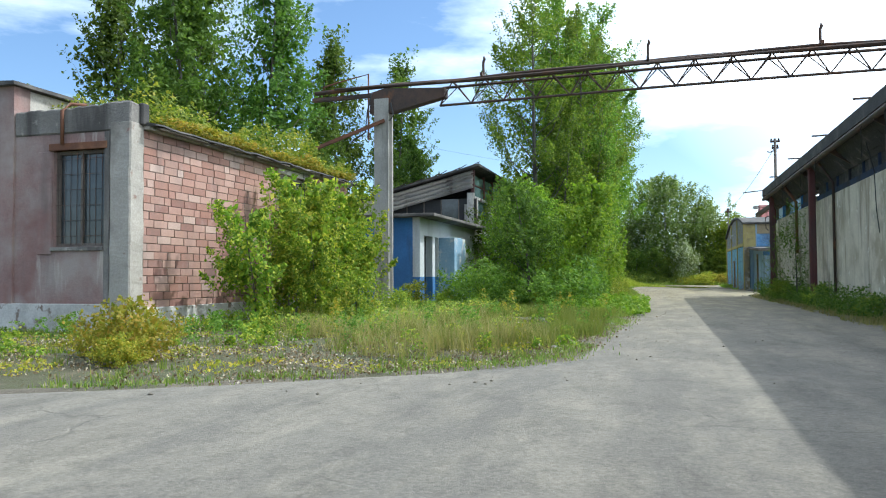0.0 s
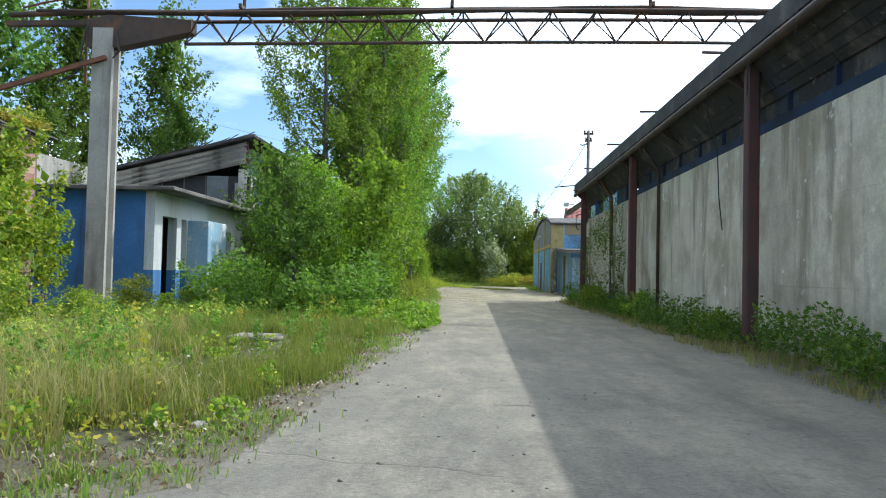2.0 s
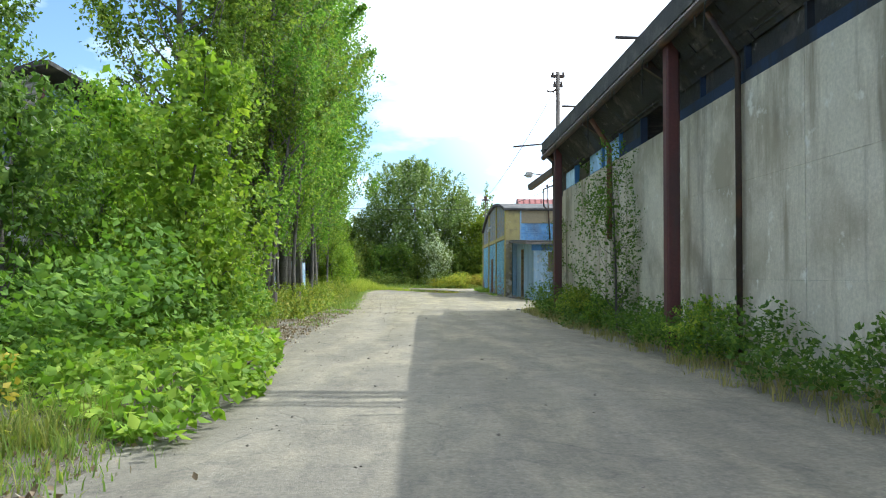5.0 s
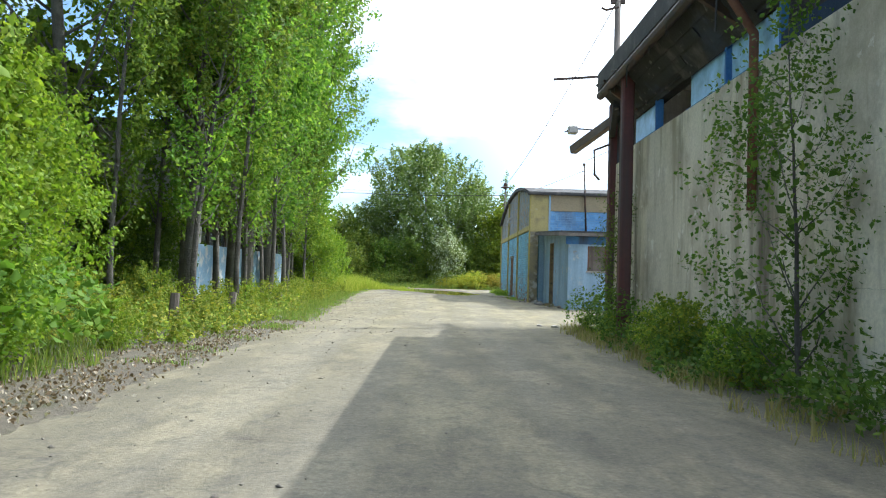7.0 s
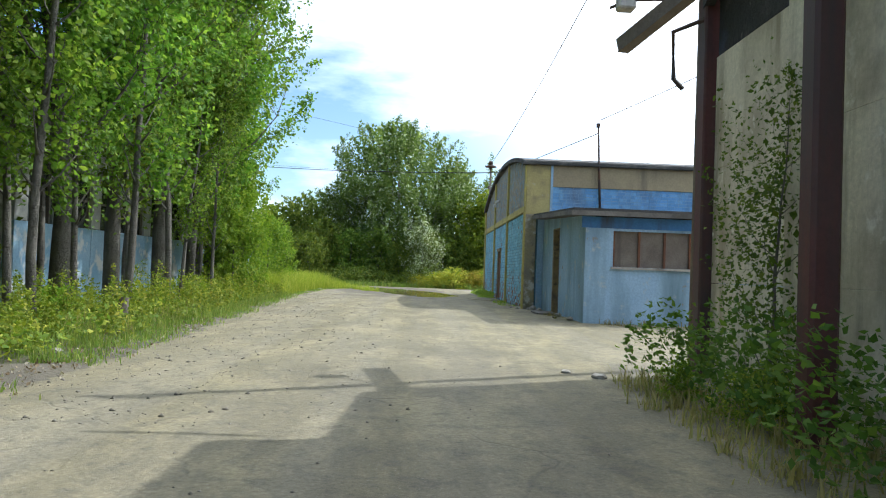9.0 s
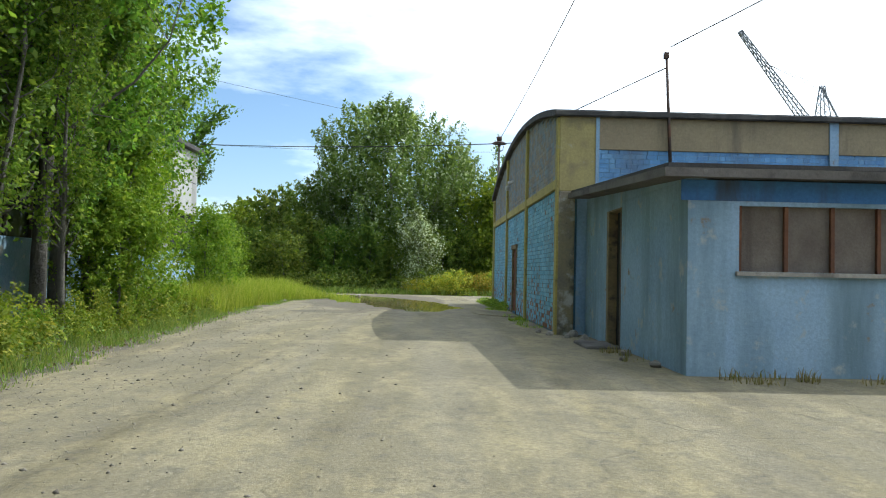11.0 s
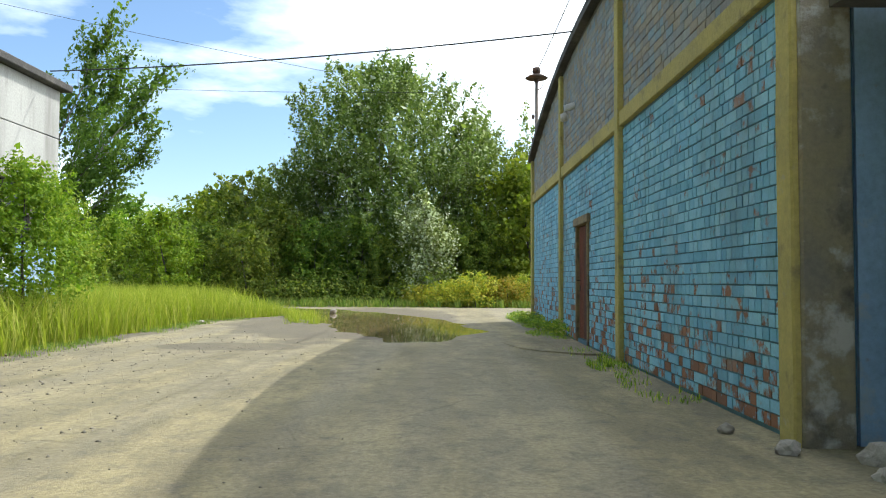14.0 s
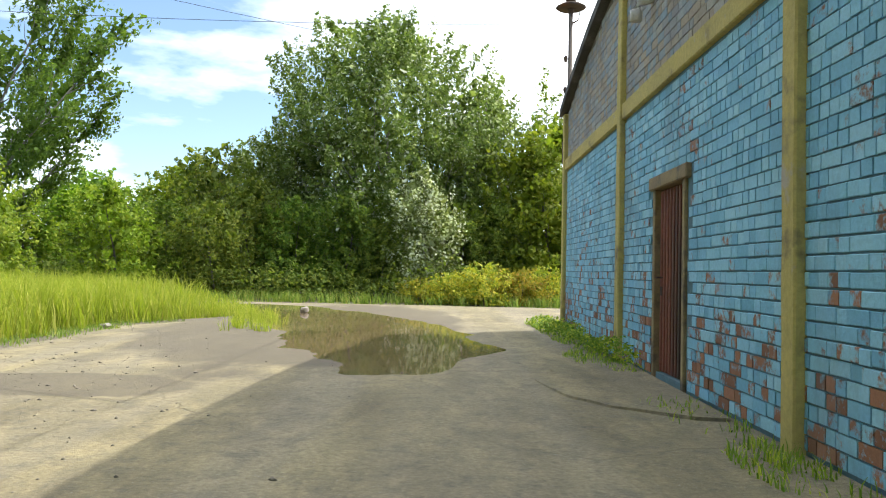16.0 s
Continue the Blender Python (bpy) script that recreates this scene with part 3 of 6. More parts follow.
def leaves(name, places, size, material, rng, droop=0.3, width=0.62, outward=None, facing=None):
    """A leaf of two folded triangles at each place: tip, rib and two sides. facing: the way the upper sides look."""
    n = len(places)
    along = rng.normal(size=(n, 3))
    if outward is not None:
        along = along * 0.8 + outward
    along[:, 2] -= droop
    along = unit(along)
    if facing is None:
        side = unit(np.cross(along, rng.normal(size=(n, 3))))
    else:
        side = unit(np.cross(along, facing))
        along = unit(np.cross(facing, side))
    face = np.cross(along, side)
    ln = size * rng.uniform(0.6, 1.3, (n, 1))
    base = places - along * ln * 0.5
    mid = base + along * ln * 0.42
    v = np.stack([base, mid + side * ln * width / 2 + face * ln * 0.10, base + along * ln, mid - side * ln * width / 2 + face * ln * 0.10], 1)
    idx = np.arange(n)[:, None] * 4
    f = np.concatenate([idx + [0, 1, 2], idx + [0, 2, 3]], 1).reshape(-1, 3)
    return from_arrays(name, v.reshape(-1, 3), f, material)


def branch(start, direction, length, rng, steps=5, wander=0.18, lift=0.0):
    p, d = np.array(start, float), unit(np.array(direction, float))
    pts = [p.copy()]
    for _ in range(steps):
        d = unit(d + rng.normal(size=3) * wander + np.array([0, 0, lift]))
        p = p + d * length / steps
        pts.append(p.copy())
    return np.array(pts)


def crown_radius(g, form):
    """The crown's outline: its radius at g, from the crown's foot (0) to its top (1)."""
    if form == "column":
        return 0.5 + 0.5 * g / 0.3 if g < 0.3 else max(0.07, (1 - ((g - 0.3) / 0.7) ** 2.0) ** 0.8)
    if form == "dome":
        return 0.72 + 0.28 * g / 0.5 if g < 0.5 else max(0.10, (1 - ((g - 0.5) / 0.5) ** 2.6) ** 0.6)
    return 0.7 + 0.3 * g / 0.35 if g < 0.35 else max(0.08, (1 - ((g - 0.35) / 0.65) ** 2) ** 0.55)


def tree(name, label, height, spread, seed, leaf, bark, count, size, form="column", clump=0.55, trunk_r=None, low=0.12, rise=0.0, per=42, lumps=0.34, core=0.3, inner=0.22):
    """A tapered trunk, limbs that climb to the crown's outline, twigs off the limbs, and leafy shoots on the twigs."""
    rng = np.random.default_rng(seed)
    root = thing(name, label, "tree" if height > 3.2 else "bush")
    trunk_r = trunk_r or height * 0.013
    bm = bmesh.new()
    spine = branch((0, 0, -0.1), (0, 0, 1), height * 0.95, rng, 9, 0.045, 0.05)
    tube(bm, spine, np.linspace(trunk_r, trunk_r * 0.10, len(spine)).tolist(), 8)

    def on_spine(f):
        i = min(max(f, 0.0), 0.999) * (len(spine) - 1)
        a, b = spine[int(i)], spine[int(i) + 1]
        return a + (b - a) * (i - int(i))

    def envelope(f, ang):
        g = (f - low) / (1 - low)
        q = (math.cos(ang) * 1.5, math.sin(ang) * 1.5, f * height * 0.33 + seed * 7.1)
        return spread * crown_radius(g, form) * (1 + lumps * noise.noise(q) + 0.5 * lumps * noise.noise((q[0] * 2.3, q[1] * 2.3, q[2] * 2.6)))

    climb, tilt = (1.25, 1.15) if form == "column" else (0.75 + rise, 0.65 + rise)
    limbs = []
    total = int(14 + height * 1.3)
    for k in range(total):
        f = low + (0.96 - low) * (k + rng.uniform(0, 1)) / total
        ang = k * 2.399 + rng.uniform(-0.5, 0.5)
        r = envelope(f, ang) * 0.8
        end = on_spine(f) + np.array([math.cos(ang) * r, math.sin(ang) * r, 0])
        start = on_spine(max(0.02, min(f, f - r * climb / height)))
        pts = np.array([start + (end - start) * u + np.array([math.cos(ang), math.sin(ang), -0.4]) * r * 0.22 * u * (1 - u) * 2 + rng.normal(size=3) * 0.05 * r * u for u in (0, 0.25, 0.5, 0.75, 1.0)])
        q = min(trunk_r, height * 0.0085) * (0.40 - 0.24 * f)
        tube(bm, pts, np.linspace(q, q * 0.25, 5).tolist(), 5)
        limbs.append(pts[1:])
    joints = np.concatenate(limbs + [spine[int(low * 9) + 1:]])
    shoots = max(8, count // per)
    at, way, out = [], [], []
    while len(at) < shoots:
        f = low + (1 - low) * rng.uniform()
        ang = rng.uniform(0, math.tau)
        if rng.uniform() > crown_radius((f - low) / (1 - low), form) + 0.12:
            continue
        rho = core + (1 - core) * rng.uniform() ** 0.5
        r = envelope(f, ang) * rho
        o = np.array([math.cos(ang), math.sin(ang), 0.0])
        p = on_spine(f) + o * r
        d = unit(o * 0.8 * min(1.0, r / (0.35 * spread)) + np.array([0, 0, tilt]) + rng.normal(size=3) * 0.32)
        at.append(p), way.append(d), out.append(o)
        if len(at) % 2 == 0:
            gap = np.linalg.norm(joints - p - np.array([0, 0, -0.3 * clump]), axis=1) + 3.0 * np.maximum(0, joints[:, 2] - p[2])
            tw = min(trunk_r, height * 0.0085) * 0.07
            tube(bm, [joints[gap.argmin()], p, p + d * clump * 1.2], [tw, tw * 0.7, tw * 0.3], 3)
    part("trunk", bm, bark, root, smooth=True)
    at, way, out = np.array(at), np.array(way), np.array(out)
    weight = rng.gamma(2.2, 1.0, shoots) + 0.15
    pick = rng.choice(shoots, count, p=weight / weight.sum())
    u = rng.uniform(-0.35, 1.0, (count, 1))
    size_of = rng.uniform(0.7, 1.35, (shoots, 1))[pick]
    places = at[pick] + way[pick] * u * clump * 1.7 * size_of + rng.normal(size=(count, 3)) * clump * 0.33 * size_of * (1.05 - 0.75 * np.maximum(u, 0))
    deep = rng.uniform(size=(count, 1)) < inner
    hub = np.array([on_spine(min(0.97, v / height)) for v in places[:, 2]])
    hub[:, 2] = places[:, 2]
    places = np.where(deep, hub + (places - hub) * rng.uniform(0.25, 0.8, (count, 1)), places)
    places[:, 2] = np.maximum(places[:, 2], 0.08)
    facing = unit(out[pick] * 0.45 + np.array([0.2, 0, 0.5]) + rng.normal(size=(count, 3)) * 0.70)
    crown = new("crown", leaves("crown", places, size * np.where(deep, 1.9, 1.0), leaf, rng, facing=facing))
    crown.parent = root
    return root


def set_at(proto, x, y, scale=1.0, turn=0.0, z=0.0, label="", lean=(0, 0), wide=1.0):
    m = Matrix.Translation((x, y, z)) @ Euler((radians(lean[0]), radians(lean[1]), 0)).to_matrix().to_4x4() @ Matrix.Rotation(radians(turn), 4, "Z") @ Matrix.Diagonal((scale * wide, scale * wide, scale, 1))
    ob = copy_thing(proto, m)
    return tagged(ob, label)


# ---- ground ----
def left_edge(y):
    """The road's left edge: it opens to the left at the junction and past the sheds."""
    x = 0.55 + 0.35 * math.sin((y - 8) * 0.12) * math.exp(-((y - 20) / 14) ** 2)
    if y < 12:
        x -= 0.22 * max(0.0, 11.5 - y) ** 1.9
    if y > 44:
        x -= 1.5 * min(1.0, (y - 44) / 22)
    if y > 75.5:
        x += 1.3 * math.exp(-((y - 78.5) / 2.2) ** 2)
    if y > 80:
        x -= (y - 80) ** 1.7 * 1.1
    return max(x, -40.0) + 0.16 * noise.noise((y * 0.7, 3.1, 0)) + 0.10 * noise.noise((y * 2.9, 7.7, 0))


def puddle_middle(y):
    return 4.55 - 0.021 * max(0.0, y - 69.0) ** 2


def road_height(x, y):
    """Worn slab: gentle waves, ragged edge, and a hollow where rain stands."""
    e = min(1.0, max(0.0, (x - left_edge(y)) / 0.6))
    z = 0.004 + 0.026 * e + (0.012 * noise.noise((x * 0.5, y * 0.4, 1.0)) + 0.009 * noise.noise((x * 1.3, y * 0.8, 4.0)) + 0.004 * noise.noise((x * 3.1, y * 2.3, 8.0))) * e
    d = math.hypot((x - puddle_middle(y)) / 2.2, (y - 77.3) / 8.4)
    d += 0.16 * noise.noise((x * 0.8, y * 0.28, 11)) + 0.07 * noise.noise((x * 2.2, y * 0.9, 5))
    return z - 0.034 * max(0.0, min(1.0, (1.12 - d) * 2.0))


def dirt_shoulder():
    """Trodden dirt between road and weeds, ragged on both sides."""
    bm = bmesh.new()
    rows = []
    for n in range(-20, 640):
        y = n * 0.125
        x = left_edge(y)
        a = x - (1.1 if 25 < y < 43 else 0.45) - 0.45 * noise.noise((y * 0.5, 1, 0)) - 0.2 * noise.noise((y * 2.7, 2, 0))
        b = x + 0.08 + 0.30 * abs(noise.noise((y * 0.8, 3, 0))) + 0.25 * abs(noise.noise((y * 3.3, 4, 0)))
        rows.append([bm.verts.new(v) for v in ((a, y, 0.004), ((2 * a + x) / 3, y, 0.03), (x - 0.02, y, 0.036), (b, y, road_height(b, y) + 0.002), (b + 0.12, y, road_height(b + 0.12, y) - 0.012))])
    for a, b in zip(rows, rows[1:]):
        for k in range(4):
            bm.faces.new((a[k], a[k + 1], b[k + 1], b[k]))
    solid("verge", bm, M_DIRT, "trodden brown dirt verge with litter", "ground", "structure", smooth=True)


def make_ground():
    bm = bmesh.new()
    bmesh.ops.create_grid(bm, x_segments=60, y_segments=60, size=1500)
    for v in bm.verts:
        v.co.y += 60
    solid("ground", bm, M_SOIL, "bare and weedy soil between old sheds", "ground", "structure")
    bm = bmesh.new()
    rows = []
    for n in range(-60, 345):
        y = n * 0.25
        if y > 86.3:
            break
        xl = left_edge(y)
        xr = 9.0 if 12 < y < 43 else 30.0
        if y > 78:
            xr = 26.0
        cols = [xl, xl + 0.15, xl + 0.6] + [xl + 0.6 + (8.8 - xl - 0.6) * k / 34 for k in range(1, 35)] + [8.8 + (xr - 8.8) * k / 6 for k in range(1, 7)]
        zs = [road_height(x, y) for x in cols]
        rows.append([bm.verts.new((x, y, z)) for x, z in zip(cols, zs)])
    for a, b in zip(rows, rows[1:]):
        for k in range(len(a) - 1):
            bm.faces.new((a[k], a[k + 1], b[k + 1], b[k]))
    solid("road", bm, M_ROAD, "dusty cracked concrete yard road with worn edges", "road", "structure", smooth=True)
    bm = bmesh.new()
    turn = [k * math.tau / 72 for k in range(72)]
    rim = [bm.verts.new((puddle_middle(77.3 + 9.6 * math.sin(a)) + 2.5 * math.cos(a), 77.3 + 9.6 * math.sin(a), 0.0165)) for a in turn]
    bm.faces.new(rim)
    solid("puddle", bm, M_WATER, "still muddy rain puddle on the road", "water", "structure")


make_ground()
dirt_shoulder()


def apron():
    """A broken concrete slab at the brick building's door, ragged towards the yard."""
    bm = bmesh.new()
    rim = [(7.70, 66.4)] + [(7.70 - 1.35 * math.sin(math.pi * k / 26) ** 0.6, 66.4 + 3.9 * k / 26) for k in range(1, 26)] + [(7.70, 70.3)]
    rim = [(min(7.70, x + 0.20 * noise.noise((x * 1.7, y * 1.7, 3)) + 0.08 * noise.noise((x * 5, y * 5, 3))), y + 0.15 * noise.noise((x * 2, y * 2, 8))) for x, y in rim]
    low = [bm.verts.new((x - 0.03, y, 0.0)) for x, y in rim]
    top = [bm.verts.new((x, y, 0.05 + 0.005 * noise.noise((x, y, 2)))) for x, y in rim]
    bm.faces.new(top[::-1])
    for k in range(len(low)):
        j = (k + 1) % len(low)
        bm.faces.new((low[k], low[j], top[j], top[k]))
    bmesh.ops.recalc_face_normals(bm, faces=bm.faces)
    solid("apron_slab", bm, M_ROAD, "broken pale concrete slab before the boarded door", "slab")


apron()


# ---- brickwork ----
def brick_mesh(name, length, height, depth, material, axis):
    """One brick with broken edges, centred; its length runs along the axis."""
    h = Vector((depth, length, height) if axis == "y" else (length, depth, height)) / 2
    return finish(boxed(-h, h, 0.005), name, material)


def brick_layout(u0, u1, z0, z1, length, course, seed, inside, whole=0.62):
    """Places of bricks in running bond: centre u, z, brick length."""
    rng = random.Random(seed)
    out, row, z = [], 0, z0
    while z + course * 0.6 < z1:
        u = u0 - (length / 2 if row % 2 else 0) - rng.uniform(0, 0.3 * length)
        while u < u1:
            ln = length if rng.random() < whole else length / 2
            a, b = max(u, u0), min(u + ln, u1)
            if b - a > 0.05 and inside((a + b) / 2, z + course / 2, b - a):
                out.append(((a + b) / 2, z + course / 2, b - a))
            u += ln
        z += course
        row += 1
    return out


def lay_bricks(parent, axis, face, layout, course, joint, depth, one, many, nearest, name="brick"):
    """The bricks of a stretch (nearest: a test of u, z) as pieces, the others joined into one."""
    meshes, verts, faces, made = {}, [], [], 0
    rng = random.Random(len(layout))
    for u, z, ln in layout:
        z += 0.012 * noise.noise((u * 0.35, z * 0.2, 3)) + rng.uniform(-0.003, 0.003)
        d = depth + rng.uniform(-0.006, 0.006)
        if nearest(u, z) and made < 300:
            key = round((ln - joint) * 40) / 40
            if key < 0.03:
                continue
            if key not in meshes:
                meshes[key] = brick_mesh(name, key, course - joint, depth, one, "y" if axis == "x" else "x")
            ob = new(name, meshes[key])
            ob.parent = parent
            ob.location = (face + rng.uniform(-0.005, 0.005), u, z) if axis == "x" else (u, face + rng.uniform(-0.005, 0.005), z)
            made += 1
        else:
            a, h, k = (ln - joint) / 2, (course - joint) / 2, len(verts)
            for sx in (-1, 1):
                for su in (-1, 1):
                    for sz in (-1, 1):
                        t = sx * d / 2
                        verts.append((face + t, u + su * a, z + sz * h) if axis == "x" else (u + su * a, face + t, z + sz * h))
            faces += [(k, k + 1, k + 3, k + 2), (k + 4, k + 6, k + 7, k + 5), (k, k + 4, k + 5, k + 1), (k + 2, k + 3, k + 7, k + 6), (k + 1, k + 5, k + 7, k + 3), (k, k + 2, k + 6, k + 4)]
    if verts:
        me = bpy.data.meshes.new("brickwork")
        me.from_pydata(verts, [], faces)
        me.materials.append(many)
        ob = new("brickwork", me)
        ob.parent = parent
        tagged(ob, kind="stuff")


exec_order = []  # brick pieces are laid last


# ---- old brick building with a vine-grown roof ----
BX, BY = -8.95, 13.75


def brick_building():
    root = thing("brick_building", "old red brick building with pale corner pier and sagging felt roof", "building", (BX, BY, 0))
    inv = Matrix.Translation((-BX, -BY, 0))

    def p(name, bm, mat, label="", parent=None, smooth=False):
        bmesh.ops.transform(bm, matrix=inv, verts=bm.verts)
        return part(name, bm, mat, parent or root, label, smooth)

    # east wall towards the road, with a high side window
    bm = bmesh.new()
    wall_with_holes(bm, "x", BX - 0.014, -0.346, BY + 0.02, 25.5, 0, 4.45, [(20.4, 22.3, 2.95, 4.25)])
    side = p("wall", bm, M_MORTAR)
    # south front with barred window, in pink plaster
    bm = bmesh.new()
    wall_with_holes(bm, "y", BY, 0.34, -12.0, BX - 0.45, 0.0, 4.9, [(-10.95, -9.62, 1.86, 3.98)])
    p("front_wall", bm, M_PINK, "faded pink plastered front wall")
    bm = boxed((-17.0, BY - 0.06, 0), (-12.0, BY + 0.4, 5.5))
    p("front_wall", bm, M_PINK, "taller pink plastered wall")
    bm = boxed((-17.0, BY + 0.4, 4.4), (-12.02, BY + 5, 5.48))
    p("upper_wall", bm, M_RENDER, "grey rendered upper wall")
    bm = bmesh.new()
    prism(bm, [(-17.2, 5.5), (-11.85, 5.5), (-11.85, 5.58), (-14.5, 5.72), (-17.2, 5.6)], "y", BY - 0.22, BY + 5.2)
    p("roof", bm, M_TARFELT, "black felt roof edge")
    # corner pier with worn edges
    bm = boxed((BX - 0.5, BY - 0.05, 0.0), (BX + 0.03, BY + 0.42, 4.55), 0.03)
    bmesh.ops.subdivide_edges(bm, edges=[e for e in bm.edges if abs(e.verts[0].co.z - e.verts[1].co.z) > 1], cuts=48)
    for v in bm.verts:
        v.co += Vector((noise.noise(v.co * 5.5), noise.noise(v.co * 5.5 + Vector((9, 0, 0))), 0)) * 0.010 + Vector((noise.noise(v.co * 1.7), noise.noise(v.co * 1.9), 0)) * 0.02
    p("corner_pier", bm, M_PIER, "pale rendered corner pier with chipped edges")
    bm = boxed((-12.0, BY - 0.04, 4.35), (BX + 0.02, BY + 0.36, 4.92), 0.03)
    bmesh.ops.subdivide_edges(bm, edges=[e for e in bm.edges if abs(e.verts[0].co.x - e.verts[1].co.x) > 1], cuts=36)
    for v in bm.verts:
        if v.co.z > 4.7:
            v.co.z += 0.07 * noise.noise((v.co.x * 1.3, v.co.y * 2, 5)) + 0.035 * noise.noise((v.co.x * 5.5, v.co.y * 3, 9)) + 0.05 * (v.co.x + 10.4) / 1.6
        v.co.y += 0.018 * noise.noise((v.co.x * 4, v.co.z * 4, 2))
    p("parapet", bm, M_PARAPET, "crumbling concrete parapet")
    bm = boxed((BX - 0.02, BY + 0.25, 4.5), (BX + 0.10, BY + 0.5, 4.98), 0.03)
    p("parapet_stub", bm, M_TARFELT)
    bm = boxed((-17.0, BY - 0.10, 0), (BX - 0.5, BY - 0.003, 0.62), 0.01)
    p("plinth", bm, M_WHITEWASH, "whitewashed plinth")
    bm = boxed((BX - 0.01, BY + 0.43, 0), (BX + 0.045, 24.6, 0.52), 0.01)
    p("plinth", bm, M_WHITEWASH, "flaking whitewashed plinth")
    # roof slab, felt and the drooping tin edge
    bm = boxed((-16.9, BY + 0.4, 4.42), (BX + 0.16, 25.6, 4.52))
    p("roof_slab", bm, M_CONCRETE)
    bm = bmesh.new()
    rows = []
    for k in range(42):
        y = BY + 0.38 + k * 0.285
        s = 0.05 * noise.noise((y * 1.7, 0, 0))
        rows.append([bm.verts.new((x, y, z)) for x, z in ((BX - 3, 4.62), (BX + 0.05, 4.585 + s * 0.5), (BX + 0.33, 4.53 + s), (BX + 0.34, 4.49 + s), (BX - 3, 4.53))])
    for a, b in zip(rows, rows[1:]):
        for j in range(5):
            bm.faces.new((a[j], a[(j + 1) % 5], b[(j + 1) % 5], b[j]))
    bm.faces.new(rows[0])
    bm.faces.new(rows[-1][::-1])
    p("roof_felt", bm, M_TARFELT, "curling black roofing felt")
    for k in range(5):
        y = BY + 0.6 + k * 2.1
        bm = boxed((BX + 0.2, y, 4.44 + 0.02 * (k % 2)), (BX + 0.30, y + 1.9, 4.485 + 0.02 * (k % 2)), 0.006)
        p("eave_board", bm, M_OLDWOOD)
    # windows
    w = p("window", boxed((-10.95, BY + 0.16, 1.86), (-9.62, BY + 0.20, 3.98)), M_GLASS, "dark barred window")
    for lo, hi in (((-10.95, 1.86), (-10.87, 3.98)), ((-9.70, 1.86), (-9.62, 3.98)), ((-10.87, 3.90), (-9.70, 3.98)), ((-10.87, 1.86), (-9.70, 1.94)), ((-10.31, 1.94), (-10.25, 3.9))):
        p("frame", boxed((lo[0], BY + 0.10, lo[1]), (hi[0], BY + 0.157, hi[1])), M_OLDWOOD, "", w)
    for k in range(8):
        x = -10.86 + k * 0.164
        p("bar", tubed([(x, BY + 0.05, 1.9), (x, BY + 0.05, 3.94)], 0.006, 6), M_DARKSTEEL, "", w)
    for k in range(6):
        z = 2.1 + k * 0.34
        p("bar", tubed([(-10.93, BY + 0.06, z), (-9.64, BY + 0.06, z)], 0.006, 6), M_DARKSTEEL, "", w)
    p("reveal", boxed((-9.60, BY - 0.035, 0.63), (BX - 0.51, BY - 0.003, 4.34), 0.01), M_PARAPET, "grey stained concrete upright beside the window")
    p("reveal", boxed((-11.35, BY - 0.03, 1.70), (-10.97, BY - 0.003, 3.97), 0.01), M_PINK, "shallow pink plaster upright")
    p("sill", boxed((-11.0, BY - 0.05, 1.77), (-9.61, BY + 0.1, 1.855), 0.01), M_PARAPET)
    p("lintel", boxed((-11.05, BY - 0.05, 3.98), (-9.52, BY + 0.1, 4.14), 0.01), M_RUST, "rusty window lintel")
    w = p("window", boxed((BX - 0.20, 20.4, 2.95), (BX - 0.16, 22.3, 4.25)), M_GLASS, "broken side window")
    for lo, hi in (((20.4, 2.95), (20.52, 4.25)), ((22.18, 2.95), (22.3, 4.25)), ((20.52, 4.12), (22.18, 4.25)), ((21.3, 2.95), (21.4, 4.12))):
        p("frame", boxed((BX - 0.15, lo[0], lo[1]), (BX - 0.05, hi[0], hi[1])), M_OLDWOOD, "", w)
    p("lintel", boxed((BX - 0.3, 20.3, 4.252), (BX + 0.02, 22.4, 4.41), 0.01), M_RENDER, "pale concrete lintel")
    w = p("window", boxed((-13.6, BY - 0.10, 2.5), (-12.6, BY - 0.063, 4.6)), M_GLASS, "tall dark window")
    p("frame", boxed((-12.6, BY - 0.13, 2.4), (-12.5, BY - 0.062, 4.7)), M_OLDWOOD, "", w)
    p("frame", boxed((-13.6, BY - 0.13, 2.4), (-12.6, BY - 0.102, 2.5)), M_OLDWOOD, "", w)
    # bent pipe over the parapet
    p("pipe", tubed([(-10.65, BY - 0.09, 4.1), (-10.65, BY - 0.10, 4.85), (-10.6, BY + 0.1, 5.03), (-10.45, BY + 0.4, 5.05)], 0.04, 8), M_RUST, "rusty bent pipe", smooth=True)
    p("back_wall", boxed((-17.0, 25.2, 0), (BX - 0.4, 25.5, 4.42)), M_RENDER)
    # added backing, its near-black colour painted as the room's shade
    p("room_shade_backing", boxed((-16.8, BY + 2.6, 0), (BX - 0.5, BY + 2.7, 4.4)), M_ROOMSHADE)

    def bricks():
        def inside(u, z, ln):
            return not (20.36 - ln / 2 < u < 22.34 + ln / 2 and 2.95 < z < 4.3)
        lay = [(u - BY, z, ln) for u, z, ln in brick_layout(BY + 0.42, 25.4, 0.50, 4.42, 0.50, 0.178, 4, inside, 0.9)]
        lay_bricks(side, "x", -0.05, lay, 0.178, 0.015, 0.11, M_REDBRICK, M_REDBRICKS, lambda u, z: u < 5.0)
    exec_order.append(bricks)


brick_building()


# ---- long shed on the other side of the road ----
SX, SEND = 7.45, 41.3
EPX, EPY = 7.68, 43.75


